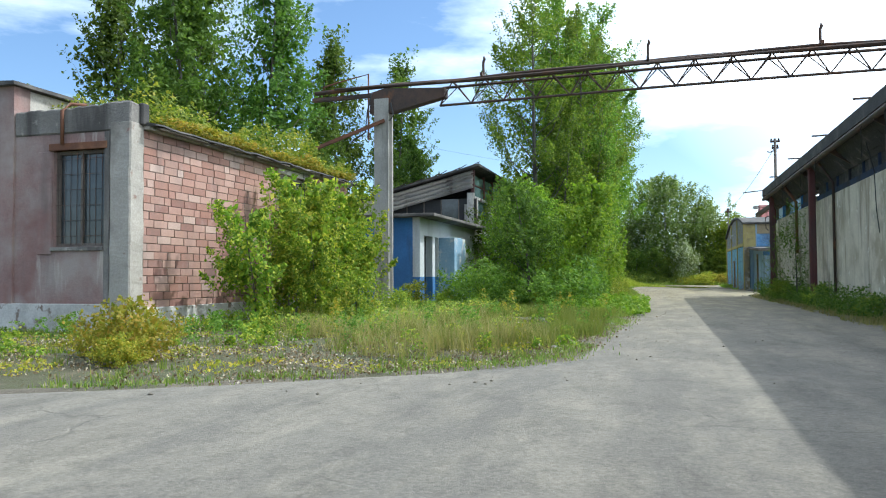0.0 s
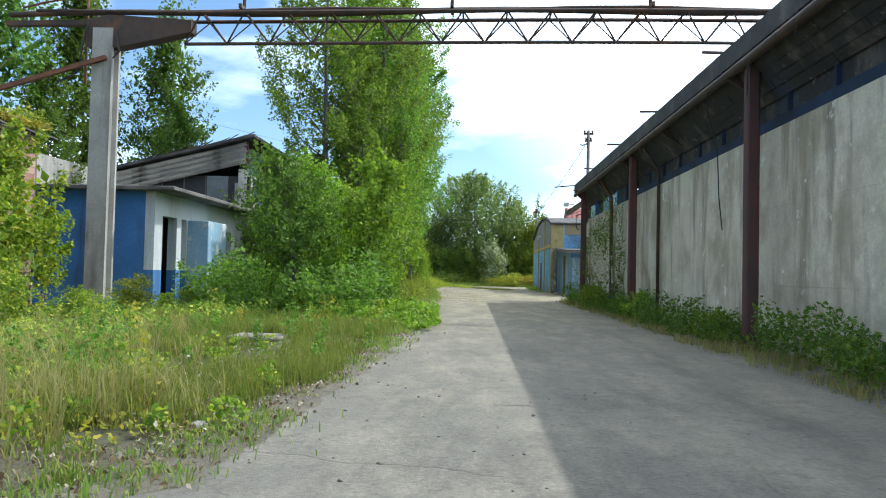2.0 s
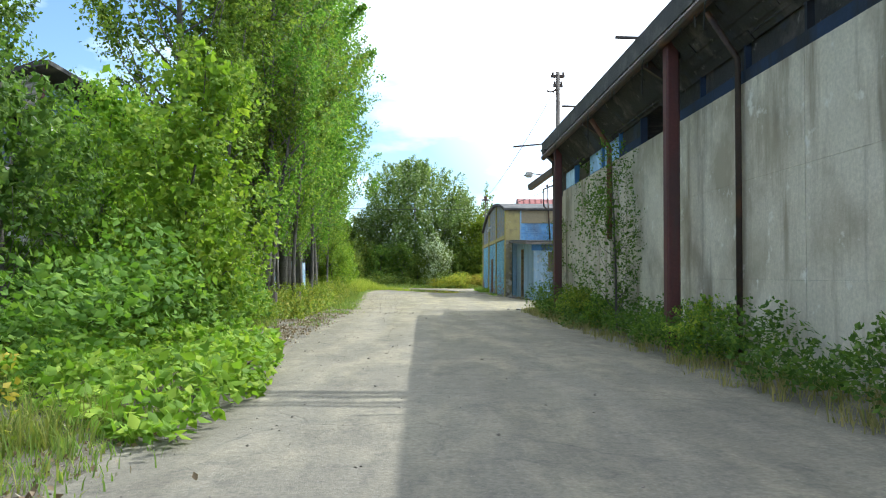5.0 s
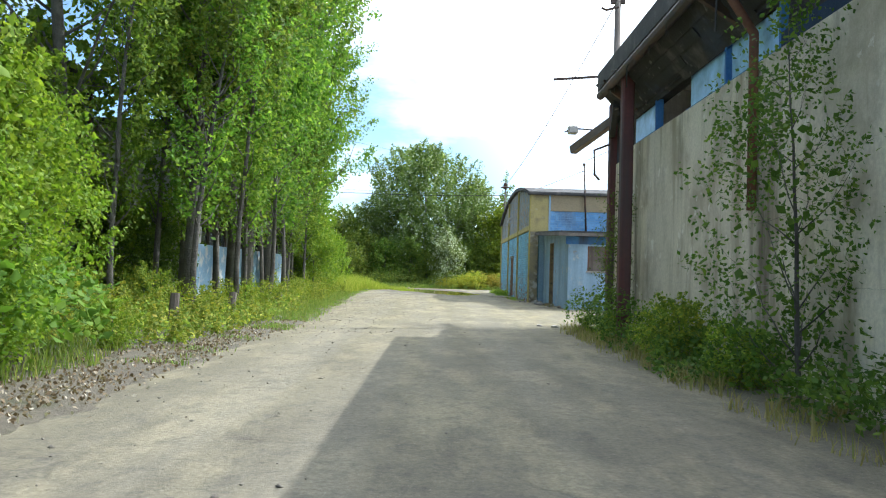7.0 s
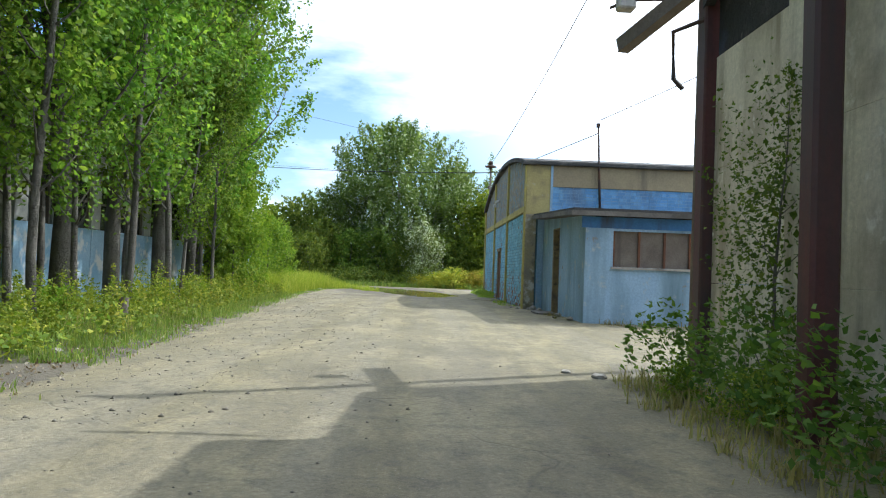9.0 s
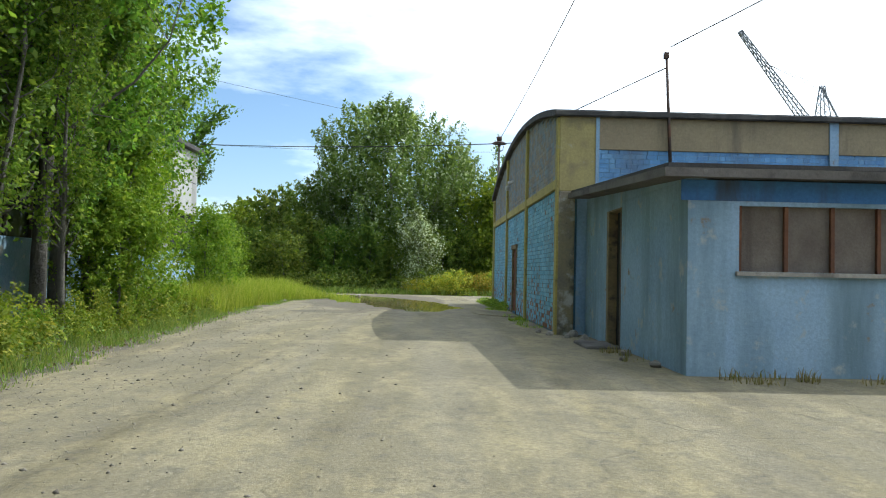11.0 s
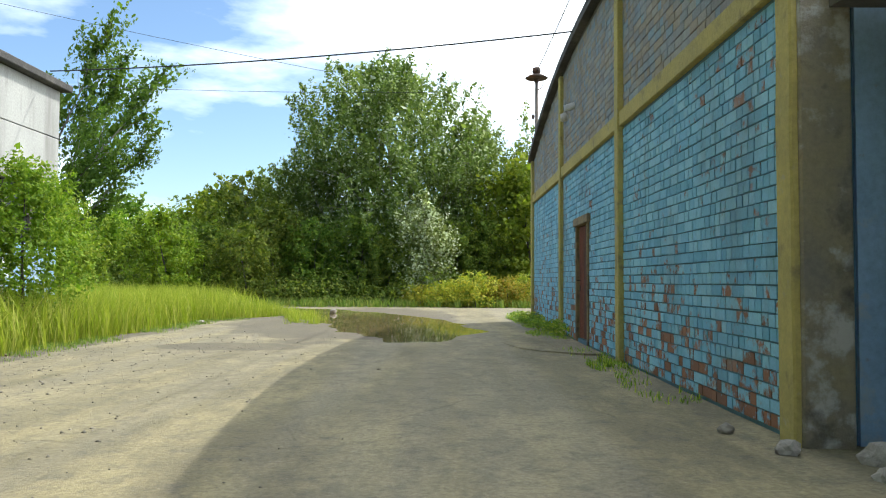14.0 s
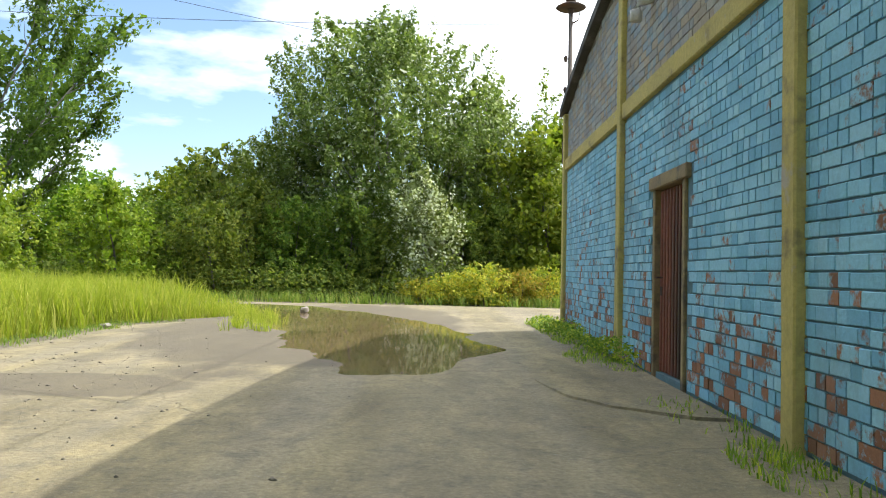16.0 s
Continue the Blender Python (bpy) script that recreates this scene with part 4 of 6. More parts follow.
def long_shed():
    root = thing("long_shed", "long grey-white industrial shed with stained wall panels and dark overhanging eave", "building", (SX, 20, 0))
    inv = Matrix.Translation((-SX, -20, 0))

    def p(name, bm, mat, label="", parent=None, smooth=False):
        bmesh.ops.transform(bm, matrix=inv, verts=bm.verts)
        return part(name, bm, mat, parent or root, label, smooth)

    start = -14.0
    rng_eave = random.Random(8)
    # wall panels
    y = SEND
    while y > start:
        a = max(start, y - 5.1)
        for z0, z1 in ((0.0, 1.15), (1.15, 2.5), (2.5, 3.86)):
            p("wall_panel", boxed((SX, a + 0.008, z0 + 0.001), (SX + 0.09, y - 0.006, z1 - 0.001), 0.003), M_PANEL, "rain-streaked white wall panel")
        y -= 5.1
    for z0, z1 in ((0.0, 1.15), (1.15, 2.5), (2.5, 3.86)):
        p("wall_panel", boxed((SX + 0.25, SEND + 0.01, z0 + 0.003), (SX + 0.34, 43.62, z1 - 0.003), 0.004), M_PANEL, "rain-streaked white wall panel")
    # the open end's shade, put in as a near-black sheet and deck
    p("end_void_sheet", boxed((SX + 0.26, SEND + 0.405, 3.864), (SX + 0.32, 43.6, 5.30), 0.01), M_SOFFIT, "near-black sheet painted as the dark void above the wall end")
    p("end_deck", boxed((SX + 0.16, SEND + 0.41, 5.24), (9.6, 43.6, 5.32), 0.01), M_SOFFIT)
    p("backing_wall", boxed((SX + 0.1, start, 0), (SX + 0.28, SEND - 0.02, 3.85)), M_CONCRETE)
    p("end_wall", boxed((SX + 0.3, SEND - 0.3, 0), (24, SEND, 5.0)), M_PANEL)
    p("back_wall", boxed((24, start, 0), (24.3, SEND, 5.0)), M_PANEL)
    p("near_wall", boxed((SX + 0.3, start, 0), (24, start + 0.3, 5.0)), M_PANEL)
    # glazing band under the eave
    y = SEND
    n = 0
    while y > start:
        a = max(start, y - 1.7)
        if n not in (1, 5):
            w = p("window_band", boxed((SX + 0.10, a + 0.06, 3.90), (SX + 0.13, y - 0.06, 4.42)), M_SKYGLASS if n < 4 else M_SOFFIT, "dusty blue band window" if n < 4 else "near-black band window panel")
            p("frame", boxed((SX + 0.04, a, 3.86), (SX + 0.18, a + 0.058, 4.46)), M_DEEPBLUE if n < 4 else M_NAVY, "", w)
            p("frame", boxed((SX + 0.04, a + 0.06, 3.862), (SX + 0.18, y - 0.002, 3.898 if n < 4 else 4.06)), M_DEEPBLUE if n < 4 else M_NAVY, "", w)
        y -= 1.7
        n += 1
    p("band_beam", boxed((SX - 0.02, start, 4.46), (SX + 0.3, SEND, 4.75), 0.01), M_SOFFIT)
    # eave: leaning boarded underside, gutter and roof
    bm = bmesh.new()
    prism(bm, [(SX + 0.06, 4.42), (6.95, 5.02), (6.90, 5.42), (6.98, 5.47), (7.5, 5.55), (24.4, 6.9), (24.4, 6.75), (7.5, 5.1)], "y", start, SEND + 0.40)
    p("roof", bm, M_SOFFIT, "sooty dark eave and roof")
    slope = Vector((6.95 - SX - 0.06, 0, 0.60)).normalized()
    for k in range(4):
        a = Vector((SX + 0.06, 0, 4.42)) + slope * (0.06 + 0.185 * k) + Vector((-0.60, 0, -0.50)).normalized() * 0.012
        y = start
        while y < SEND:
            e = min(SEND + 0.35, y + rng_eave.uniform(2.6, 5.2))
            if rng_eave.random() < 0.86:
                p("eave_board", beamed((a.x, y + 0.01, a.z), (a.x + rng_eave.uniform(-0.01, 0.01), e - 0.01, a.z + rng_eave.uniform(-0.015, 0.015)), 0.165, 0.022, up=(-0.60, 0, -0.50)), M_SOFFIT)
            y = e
    p("gutter", tubed([(6.88, start, 4.98), (6.88, SEND + 0.3, 4.96)], 0.085, 8), M_DARKSTEEL, "rusty eave gutter", smooth=True)
    p("fascia", boxed((6.845, start, 5.08), (6.90, SEND + 0.43, 5.46), 0.01), M_TARFELT)
    for k in range(9):
        yy = SEND - 0.6 - k * 5.1
        p("rafter", beamed((SX + 0.1, yy, 4.50), (6.88, yy, 4.93), 0.09, 0.16), M_DARKSTEEL)
    for k, (yy, ln, dz) in enumerate(((42.0, 0.95, -0.10), (36.6, 0.35, 0.03), (30.95, 0.42, 0.02), (25.95, 0.45, 0.0), (20.8, 0.4, 0.02), (15.6, 0.45, 0.0))):
        p("bracket", beamed((7.2, yy, 5.5), (6.9 - ln, yy - 0.1, 5.46 + dz), 0.05, 0.045), M_DARKSTEEL, "bare steel bracket end")
    rng = np.random.default_rng(77)
    bm = bmesh.new()
    for _ in range(130):
        y, w, h = rng.uniform(start, SEND), rng.uniform(0.02, 0.16), rng.uniform(0.06, 0.42)
        d = rng.uniform(-0.05, 0.05)
        quad = [bm.verts.new(v) for v in ((6.84, y, 5.10), (6.84, y + w, 5.10), (6.85 + d, y + w * 0.8, 5.08 - h), (6.85 + d, y + w * 0.15, 5.08 - h * 0.8))]
        bm.faces.new(quad)
    bmesh.ops.solidify(bm, geom=bm.faces[:], thickness=0.008)
    tagged(p("torn_felt", bm, M_TARFELT, "torn strips of roofing felt hanging from the eave"), kind="stuff")
    # broken laths and bent rods where the eave has come apart
    for k in range(16):
        y, z = SEND - 1.4 + rng.uniform(0, 1.7), rng.uniform(5.0, 5.38)
        x = rng.uniform(6.95, 7.15)
        d = Vector((rng.uniform(-0.35, 0.1), rng.uniform(-0.5, 0.5), rng.uniform(-0.35, 0.15)))
        p("broken_lath", beamed((x, y, z), Vector((x, y, z)) + d, rng.uniform(0.025, 0.06), rng.uniform(0.02, 0.05)), M_OLDWOOD if k % 3 else M_DARKSTEEL)
    for k in range(7):
        y = 14 + k * 4.1 + rng.uniform(-1, 1)
        p("wire", tubed([(6.86, y, 5.02), (6.80, y + 0.1, 4.85), (6.84, y + 0.25, 4.55 - 0.2 * (k % 3))], 0.012, 5), M_CABLE)
    # red posts before the wall, and the end frame
    for yy in (39.9, 29.5, 19.6, 9.4, -0.8):
        bm = boxed((SX - 0.52, yy - 0.11, 0), (SX - 0.30, yy + 0.11, 5.05), 0.03)
        p("post", bm, M_REDSTEEL, "oxide red steel post")
    p("end_post", boxed((EPX - 0.12, EPY - 0.12, 0), (EPX + 0.12, EPY + 0.12, 5.3), 0.02), M_REDSTEEL, "dark red end post")
    p("tie_beam", beamed((EPX + 0.1, 43.5, 5.0), (6.95, 45.2, 4.42), 0.17, 0.2), M_OLDWOOD, "broken beam hanging past the roof")
    p("tie_beam", beamed((SX + 0.2, 41.2, 5.2), (EPX, 43.9, 5.05), 0.2, 0.5), M_SOFFIT)
    p("tie_beam", beamed((SX - 0.3, 41.3, 4.75), (EPX - 0.05, 43.8, 4.55), 0.12, 0.16), M_SOFFIT)
    p("wall_bracket", tubed([(7.6, 43.7, 4.35), (7.22, 43.8, 4.2), (7.24, 43.8, 3.62), (7.36, 43.8, 3.5)], 0.03, 6), M_DARKSTEEL, "bent steel wall bracket")
    p("lamp_arm", tubed([(7.25, 44.3, 4.78), (6.85, 44.6, 4.86), (6.65, 44.7, 4.78)], 0.02, 6), M_DARKSTEEL)
    p("lamp_head", boxed((6.72, 44.5, 4.72), (6.96, 44.72, 4.92), 0.03), M_CORRUGATED, "small floodlight head")
    for yy, z0 in ((27.7, 0.1), (35.0, 2.05)):
        p("downpipe", tubed([(SX - 0.07, yy, z0), (SX - 0.07, yy, 4.2), (6.95, yy, 4.85)], 0.045 if z0 < 1 else 0.06, 8), M_DARKSTEEL if z0 < 1 else M_RUST, "dark old downpipe" if z0 < 1 else "rusty downpipe broken off halfway", smooth=True)
    p("loose_cable", tubed([(7.2, 22.6, 4.7), (7.36, 22.5, 3.9), (7.34, 22.3, 2.9), (7.38, 22.2, 2.25)], 0.012, 6), M_CABLE, "loose cable dangling before the wall")


long_shed()


def mast():
    root = thing("utility_mast", "slim weathered mast with crossarms and insulators behind the shed", "mast", (7.85, 44.45, 0))
    part("pole", tubed([(0, 0, 0), (0, 0, 8.5)], [0.11, 0.07], 10), M_OLDWOOD, root, smooth=True)
    for z, w in ((8.35, 0.24), (8.0, 0.17)):
        part("crossarm", boxed((-w, -0.05, z - 0.05), (w, 0.05, z + 0.05)), M_DARKSTEEL, root)
        for x in (-w + 0.05, w - 0.05):
            part("insulator", tubed([(x, 0, z + 0.05), (x, 0, z + 0.12), (x, 0, z + 0.17)], [0.03, 0.05, 0.02], 8), M_CERAMIC, root)
    part("lamp_bracket", tubed([(0, -0.06, 7.85), (-0.3, -0.1, 7.75), (-0.42, -0.1, 7.8)], 0.03, 6), M_DARKSTEEL, root)


mast()


# ---- pipe gantry across the road ----
def gantry():
    root = thing("pipe_gantry", "rusty lattice pipe gantry on a tall concrete pillar across the road", "gantry", (-8.5, 28, 0))

    def p(name, bm, mat, label="", parent=None, smooth=False):
        bmesh.ops.transform(bm, matrix=Matrix.Translation((8.5, -28, 0)), verts=bm.verts)
        return part(name, bm, mat, parent or root, label, smooth)

    bm = bmesh.new()
    prism(bm, [(-8.80, 27.75), (-8.22, 27.75), (-8.22, 27.86), (-8.34, 27.92), (-8.34, 28.14), (-8.22, 28.2), (-8.22, 28.3), (-8.80, 28.3)], "z", 0, 8.1)
    p("pillar", bm, M_CONCRETE, "ribbed grey concrete pillar")
    bm = bmesh.new()
    prism(bm, [(-9.0, 7.55), (-8.1, 7.55), (-5.95, 8.02), (-5.95, 8.36), (-8.4, 8.5), (-9.0, 8.35)], "y", 27.8, 28.25)
    p("arm", bm, M_DARKSTEEL, "dark cantilever arm")
    x0, x1 = -6.2, 14.0

    def top(x):
        return 8.50 + 0.016 * (x + 6) - 0.0011 * max(0, x - 2) ** 2

    def low(x):
        return 7.72 + 0.016 * (x + 6) - 0.0011 * max(0, x - 2) ** 2
    for dy in (-0.42, 0.42):
        steps = [x0 + (x1 - x0) * k / 12 for k in range(13)]
        p("chord", tubed([(x, 28 + dy, top(x)) for x in steps], 0.055, 6), M_DARKSTEEL, "rusted upper chord")
    p("chord", tubed([(x0 + (x1 - x0) * k / 12, 28, low(x0 + (x1 - x0) * k / 12)) for k in range(13)], 0.05, 6), M_DARKSTEEL, "rusted lower chord")
    p("pipe", tubed([(-11.5 + 25.5 * k / 14, 28.15, top(-11.5 + 25.5 * k / 14) + 0.17 + 0.05 * math.sin(k)) for k in range(15)], 0.085, 10), M_DARKSTEEL, "long dark pipe", smooth=True)
    p("pipe", tubed([(-10.5 + 24.5 * k / 14, 27.8, top(-10.5 + 24.5 * k / 14) + 0.13 + 0.04 * math.cos(k * 1.3)) for k in range(15)], 0.05, 8), M_DARKSTEEL, "thin rusty pipe", smooth=True)
    n = 0
    x = x0
    while x < x1 - 0.6:
        for dy in (-0.42, 0.42):
            a, b = ((x, 28, low(x)), (x + 0.62, 28 + dy, top(x + 0.62))) if n % 2 == 0 else ((x, 28 + dy, top(x)), (x + 0.62, 28, low(x + 0.62)))
            p("diagonal", beamed(a, b, 0.035, 0.035), M_DARKSTEEL)
        if n % 2 == 1:
            p("crosspiece", beamed((x, 27.58, top(x)), (x, 28.42, top(x)), 0.05, 0.05), M_DARKSTEEL)
        x += 0.62
        n += 1
    for x in (-4.48, 1.54, 7.15):
        z = top(x)
        p("bracket", beamed((x, 27.6, z + 0.2), (x, 28.4, z + 0.2), 0.09, 0.12), M_DARKSTEEL)
        p("hook", tubed([(x, 28.0, z + 0.2), (x, 28.0, z + 0.72), (x + 0.05, 28, z + 0.86), (x + 0.02, 28, z + 0.95)], [0.05, 0.05, 0.06, 0.03], 6), M_DARKSTEEL, "upright pipe hook")
    # pipes and rails past the pillar
    p("brace", beamed((-8.35, 27.7, 7.22), (-11.2, 26.9, 6.02), 0.16, 0.12), M_RUST, "slanting rusty steel brace")
    p("rail", tubed([(-11.2, 28.3, 8.4), (-11.2, 28.3, 8.85), (-10.6, 28.3, 9.0), (-9.25, 28.3, 9.25), (-9.25, 28.3, 6.6)], 0.035, 6), M_RUST, "bent rusty guard rail")
    p("beam", beamed((-9.0, 28, 8.30), (-11.6, 28.2, 8.32), 0.22, 0.14), M_DARKSTEEL)
    p("cable", tubed([(-8.9, 27.7, 8.3), (-9.05, 27.68, 7.6), (-9.15, 27.7, 6.8), (-9.6, 27.4, 6.4)], 0.03, 6), M_CABLE)
    p("cable", tubed([(-8.1, 27.7, 7.9), (-7.98, 27.7, 7.4), (-8.15, 27.7, 7.2)], 0.03, 6), M_CABLE)


gantry()


# ---- ruined workshop ----
def workshop():
    X, Y0, Y1, YE = -7.45, 29.3, 38.5, 50.0
    root = thing("workshop", "ruined two-storey workshop with corrugated fascia and peeling blue and white walls", "building", (X, Y0, 0))

    def p(name, bm, mat, label="", parent=None, smooth=False):
        bmesh.ops.transform(bm, matrix=Matrix.Translation((-X, -Y0, 0)), verts=bm.verts)
        return part(name, bm, mat, parent or root, label, smooth)

    bm = bmesh.new()
    wall_with_holes(bm, "x", X - 0.3, 0.3, Y0, Y1, 1.15, 3.55, [(Y0 + 0.6, Y0 + 1.75, 0.9, 2.85), (Y0 + 2.15, Y0 + 2.6, 0.9, 2.85), (Y0 + 6.2, Y0 + 7.4, 1.2, 2.7)])
    p("wall", bm, M_TEALWALL, "limewashed upper wall")
    bm = bmesh.new()
    wall_with_holes(bm, "x", X - 0.3, 0.303, Y0, Y1, 0, 1.148, [(Y0 + 0.6, Y0 + 1.75, -0.1, 2.85), (Y0 + 2.15, Y0 + 2.6, -0.1, 2.85)])
    p("dado", bm, M_DEEPBLUE, "blue painted lower wall")
    p("side_wall", boxed((-14, Y0 - 0.004, 0), (X - 0.3, Y0 + 0.3, 3.55)), M_DEEPBLUE, "blue painted side wall")
    p("back_wall", boxed((-14.3, Y0, 0), (-14, YE, 5.4)), M_CONCRETE)
    # added block behind the openings, indoor shade put into its colour
    p("room_shade_backing", boxed((-13.8, Y0 + 0.4, 0), (X - 1.8, Y1 - 0.1, 3.5)), M_ROOMSHADE)
    bm = boxed((-14.2, Y0 - 0.45, 3.552), (X + 0.75, Y1 + 0.3, 3.68), 0.02)
    p("canopy", bm, M_DARKCONCRETE, "crumbling concrete canopy slab")
    # open door leaf
    p("porch_wall", boxed((X + 0.004, Y0 + 2.7, 0), (X + 0.72, Y0 + 4.6, 2.85), 0.02), M_BLUEWHITE, "pale blue and cream porch wall")
    # upper storey
    roof_z = lambda x: 6.72 - 0.245 * (X - x)
    bm = bmesh.new()
    wall_with_holes(bm, "y", Y1, 0.25, -14, X - 0.35, 3.74, 4.9, [(-13.5, -7.95, 3.95, 4.9)])
    p("upper_wall", bm, M_CONCRETE)
    for k in range(6):
        x = -13.0 + k * 0.95
        # all panes but one are near-black sheets: painted shade of the room
        w = p("window", boxed((x, Y1 + 0.1, 3.95), (x + 0.9, Y1 + 0.13, 5.2)), M_GLASS if k == 4 else M_ROOMSHADE, "dark broken window")
        p("frame", boxed((x + 0.902, Y1 + 0.06, 3.95), (x + 0.948, Y1 + 0.16, 5.2)), M_OLDWOOD, "", w)
    p("corner_post", boxed((X - 0.35, Y1 - 0.03, 3.74), (X + 0.0, Y1 + 0.3, 5.5), 0.01), M_RENDER)
    p("corner_post", boxed((X - 0.12, Y1 - 0.06, 5.5), (X + 0.04, Y1 + 0.1, 6.65), 0.01), M_REDSTEEL, "rust red corner post")
    bm = bmesh.new()
    steps = 46
    for k in range(steps + 1):
        f = k / steps
        off = 0.11 * math.sin(f * math.tau * 4)
        for j, x in enumerate((-14.0, X + 0.02)):
            z = roof_z(x) - 0.06 - 0.95 * f
            bm.verts.new((x, Y1 - 0.12 - off - 0.12 * f, z))
    bm.verts.ensure_lookup_table()
    for k in range(steps):
        bm.faces.new([bm.verts[2 * k], bm.verts[2 * k + 1], bm.verts[2 * k + 3], bm.verts[2 * k + 2]])
    bmesh.ops.solidify(bm, geom=bm.faces[:], thickness=0.02)
    p("fascia", bm, M_CORRUGATED, "rusting corrugated fascia", smooth=True)
    bm = bmesh.new()
    prism(bm, [(-14.3, roof_z(-14.3)), (X + 0.4, roof_z(X + 0.4)), (X + 0.4, roof_z(X + 0.4) + 0.12), (-14.3, roof_z(-14.3) + 0.12)], "y", Y1 - 0.5, YE + 0.3)
    p("roof", bm, M_TARFELT, "ragged black felt roof")
    bm = bmesh.new()
    wall_with_holes(bm, "x", X - 0.3, 0.3, Y1 + 0.32, YE, 0, 5.35, [(Y1 + 1.0, Y1 + 4.2, 4.2, 5.2), (Y1 + 5, Y1 + 8, 1.2, 3.0)])
    p("road_wall", bm, M_WHITEWASH, "white flaking road-side wall")
    for k in range(5):
        y = Y1 + 0.45 + k * 2.2
        w = p("window", boxed((X - 0.12, y, 5.38), (X - 0.08, y + 2.1, 6.45)), M_TEALGLASS, "dusty green clerestory glazing")
        p("frame", boxed((X - 0.16, y + 2.102, 5.36), (X + 0.0, y + 2.198, 6.6)), M_REDSTEEL, "", w)
        p("frame", boxed((X - 0.14, y, 5.9), (X - 0.02, y + 2.1, 5.95)), M_REDSTEEL, "", w)
    p("window", boxed((X - 0.2, Y1 + 1.0, 4.2), (X - 0.16, Y1 + 4.2, 5.2)), M_TEALGLASS)
    for k in range(14):
        x = -12 + k * 0.35
        p("scrap", beamed((x, Y1 - 0.4, roof_z(x) + 0.13), (x + 0.5, Y1 - 0.7, roof_z(x) + 0.2 + 0.06 * (k % 3)), 0.03, 0.03), M_DARKSTEEL)


workshop()


# ---- grey panel shed behind the poplars ----
def panel_shed():
    X, Y0, Y1 = -4.35, 51.0, 73.8
    root = thing("panel_shed", "tall grey concrete panel shed with peeling pale blue base", "building", (X, Y0, 0))

    def p(name, bm, mat, label="", parent=None):
        bmesh.ops.transform(bm, matrix=Matrix.Translation((-X, -Y0, 0)), verts=bm.verts)
        return part(name, bm, mat, parent or root, label)

    n = 0
    y = Y0
    while y < Y1 - 0.1:
        b = min(y + 3.8, Y1)
        for z0, z1, m in ((0, 1.95, M_BLUEWHITE), (3.35, 4.6, M_GREYPANEL), (4.6, 5.8, M_GREYPANEL)):
            p("wall_panel", boxed((X - 0.25, y + 0.012, z0 + 0.01), (X, b - 0.012, z1 - 0.01), 0.012), m, "peeling pale blue plaster" if z0 == 0 else "grey concrete panel")
        p("pier", boxed((X - 0.25, y, 1.952), (X - 0.01, y + 0.55, 3.348)), M_GREYPANEL)
        w = p("window", boxed((X - 0.16, y + 0.56, 1.96), (X - 0.13, b - 0.05, 3.34)), M_GLASS, "dark steel-framed window")
        for k in range(4):
            yy = y + 0.56 + (b - 0.05 - y - 0.56) * k / 3
            p("frame", boxed((X - 0.125, yy - 0.03, 1.96), (X - 0.06, yy + 0.03, 3.34)), M_OLDWOOD, "", w)
        p("frame", boxed((X - 0.124, y + 0.6, 2.62), (X - 0.07, b - 0.09, 2.67)), M_OLDWOOD, "", w)
        y = b
        n += 1
    # filler block behind the windows, coloured as unlit interior
    p("core", boxed((-15, Y0 + 0.1, 0), (X - 0.26, Y1 - 0.26, 5.75)), M_ROOMSHADE)
    p("end_wall", boxed((-15, Y1 - 0.25, 0), (X - 0.252, Y1, 5.8)), M_GREYPANEL)
    p("near_wall", boxed((-15, Y0, 0), (X - 0.252, Y0 + 0.2, 5.8)), M_WHITEWASH, "flaking whitewashed end wall")
    p("roof", boxed((-15.2, Y0 - 0.2, 5.802), (X + 0.22, Y1 + 0.2, 5.98), 0.02), M_TARFELT, "dark felt roof edge")


panel_shed()


# ---- blue brick building ----
GX, GY0, GY1 = 7.70, 60.1, 76.0
ANX, ANY = 8.3, 53.5


def vault(y):
    f = (y - GY0) / (GY1 - GY0)
    return 4.92 + 3.3 * f * (1 - f) * (1 - 0.12 * f) - 0.42 * f ** 4


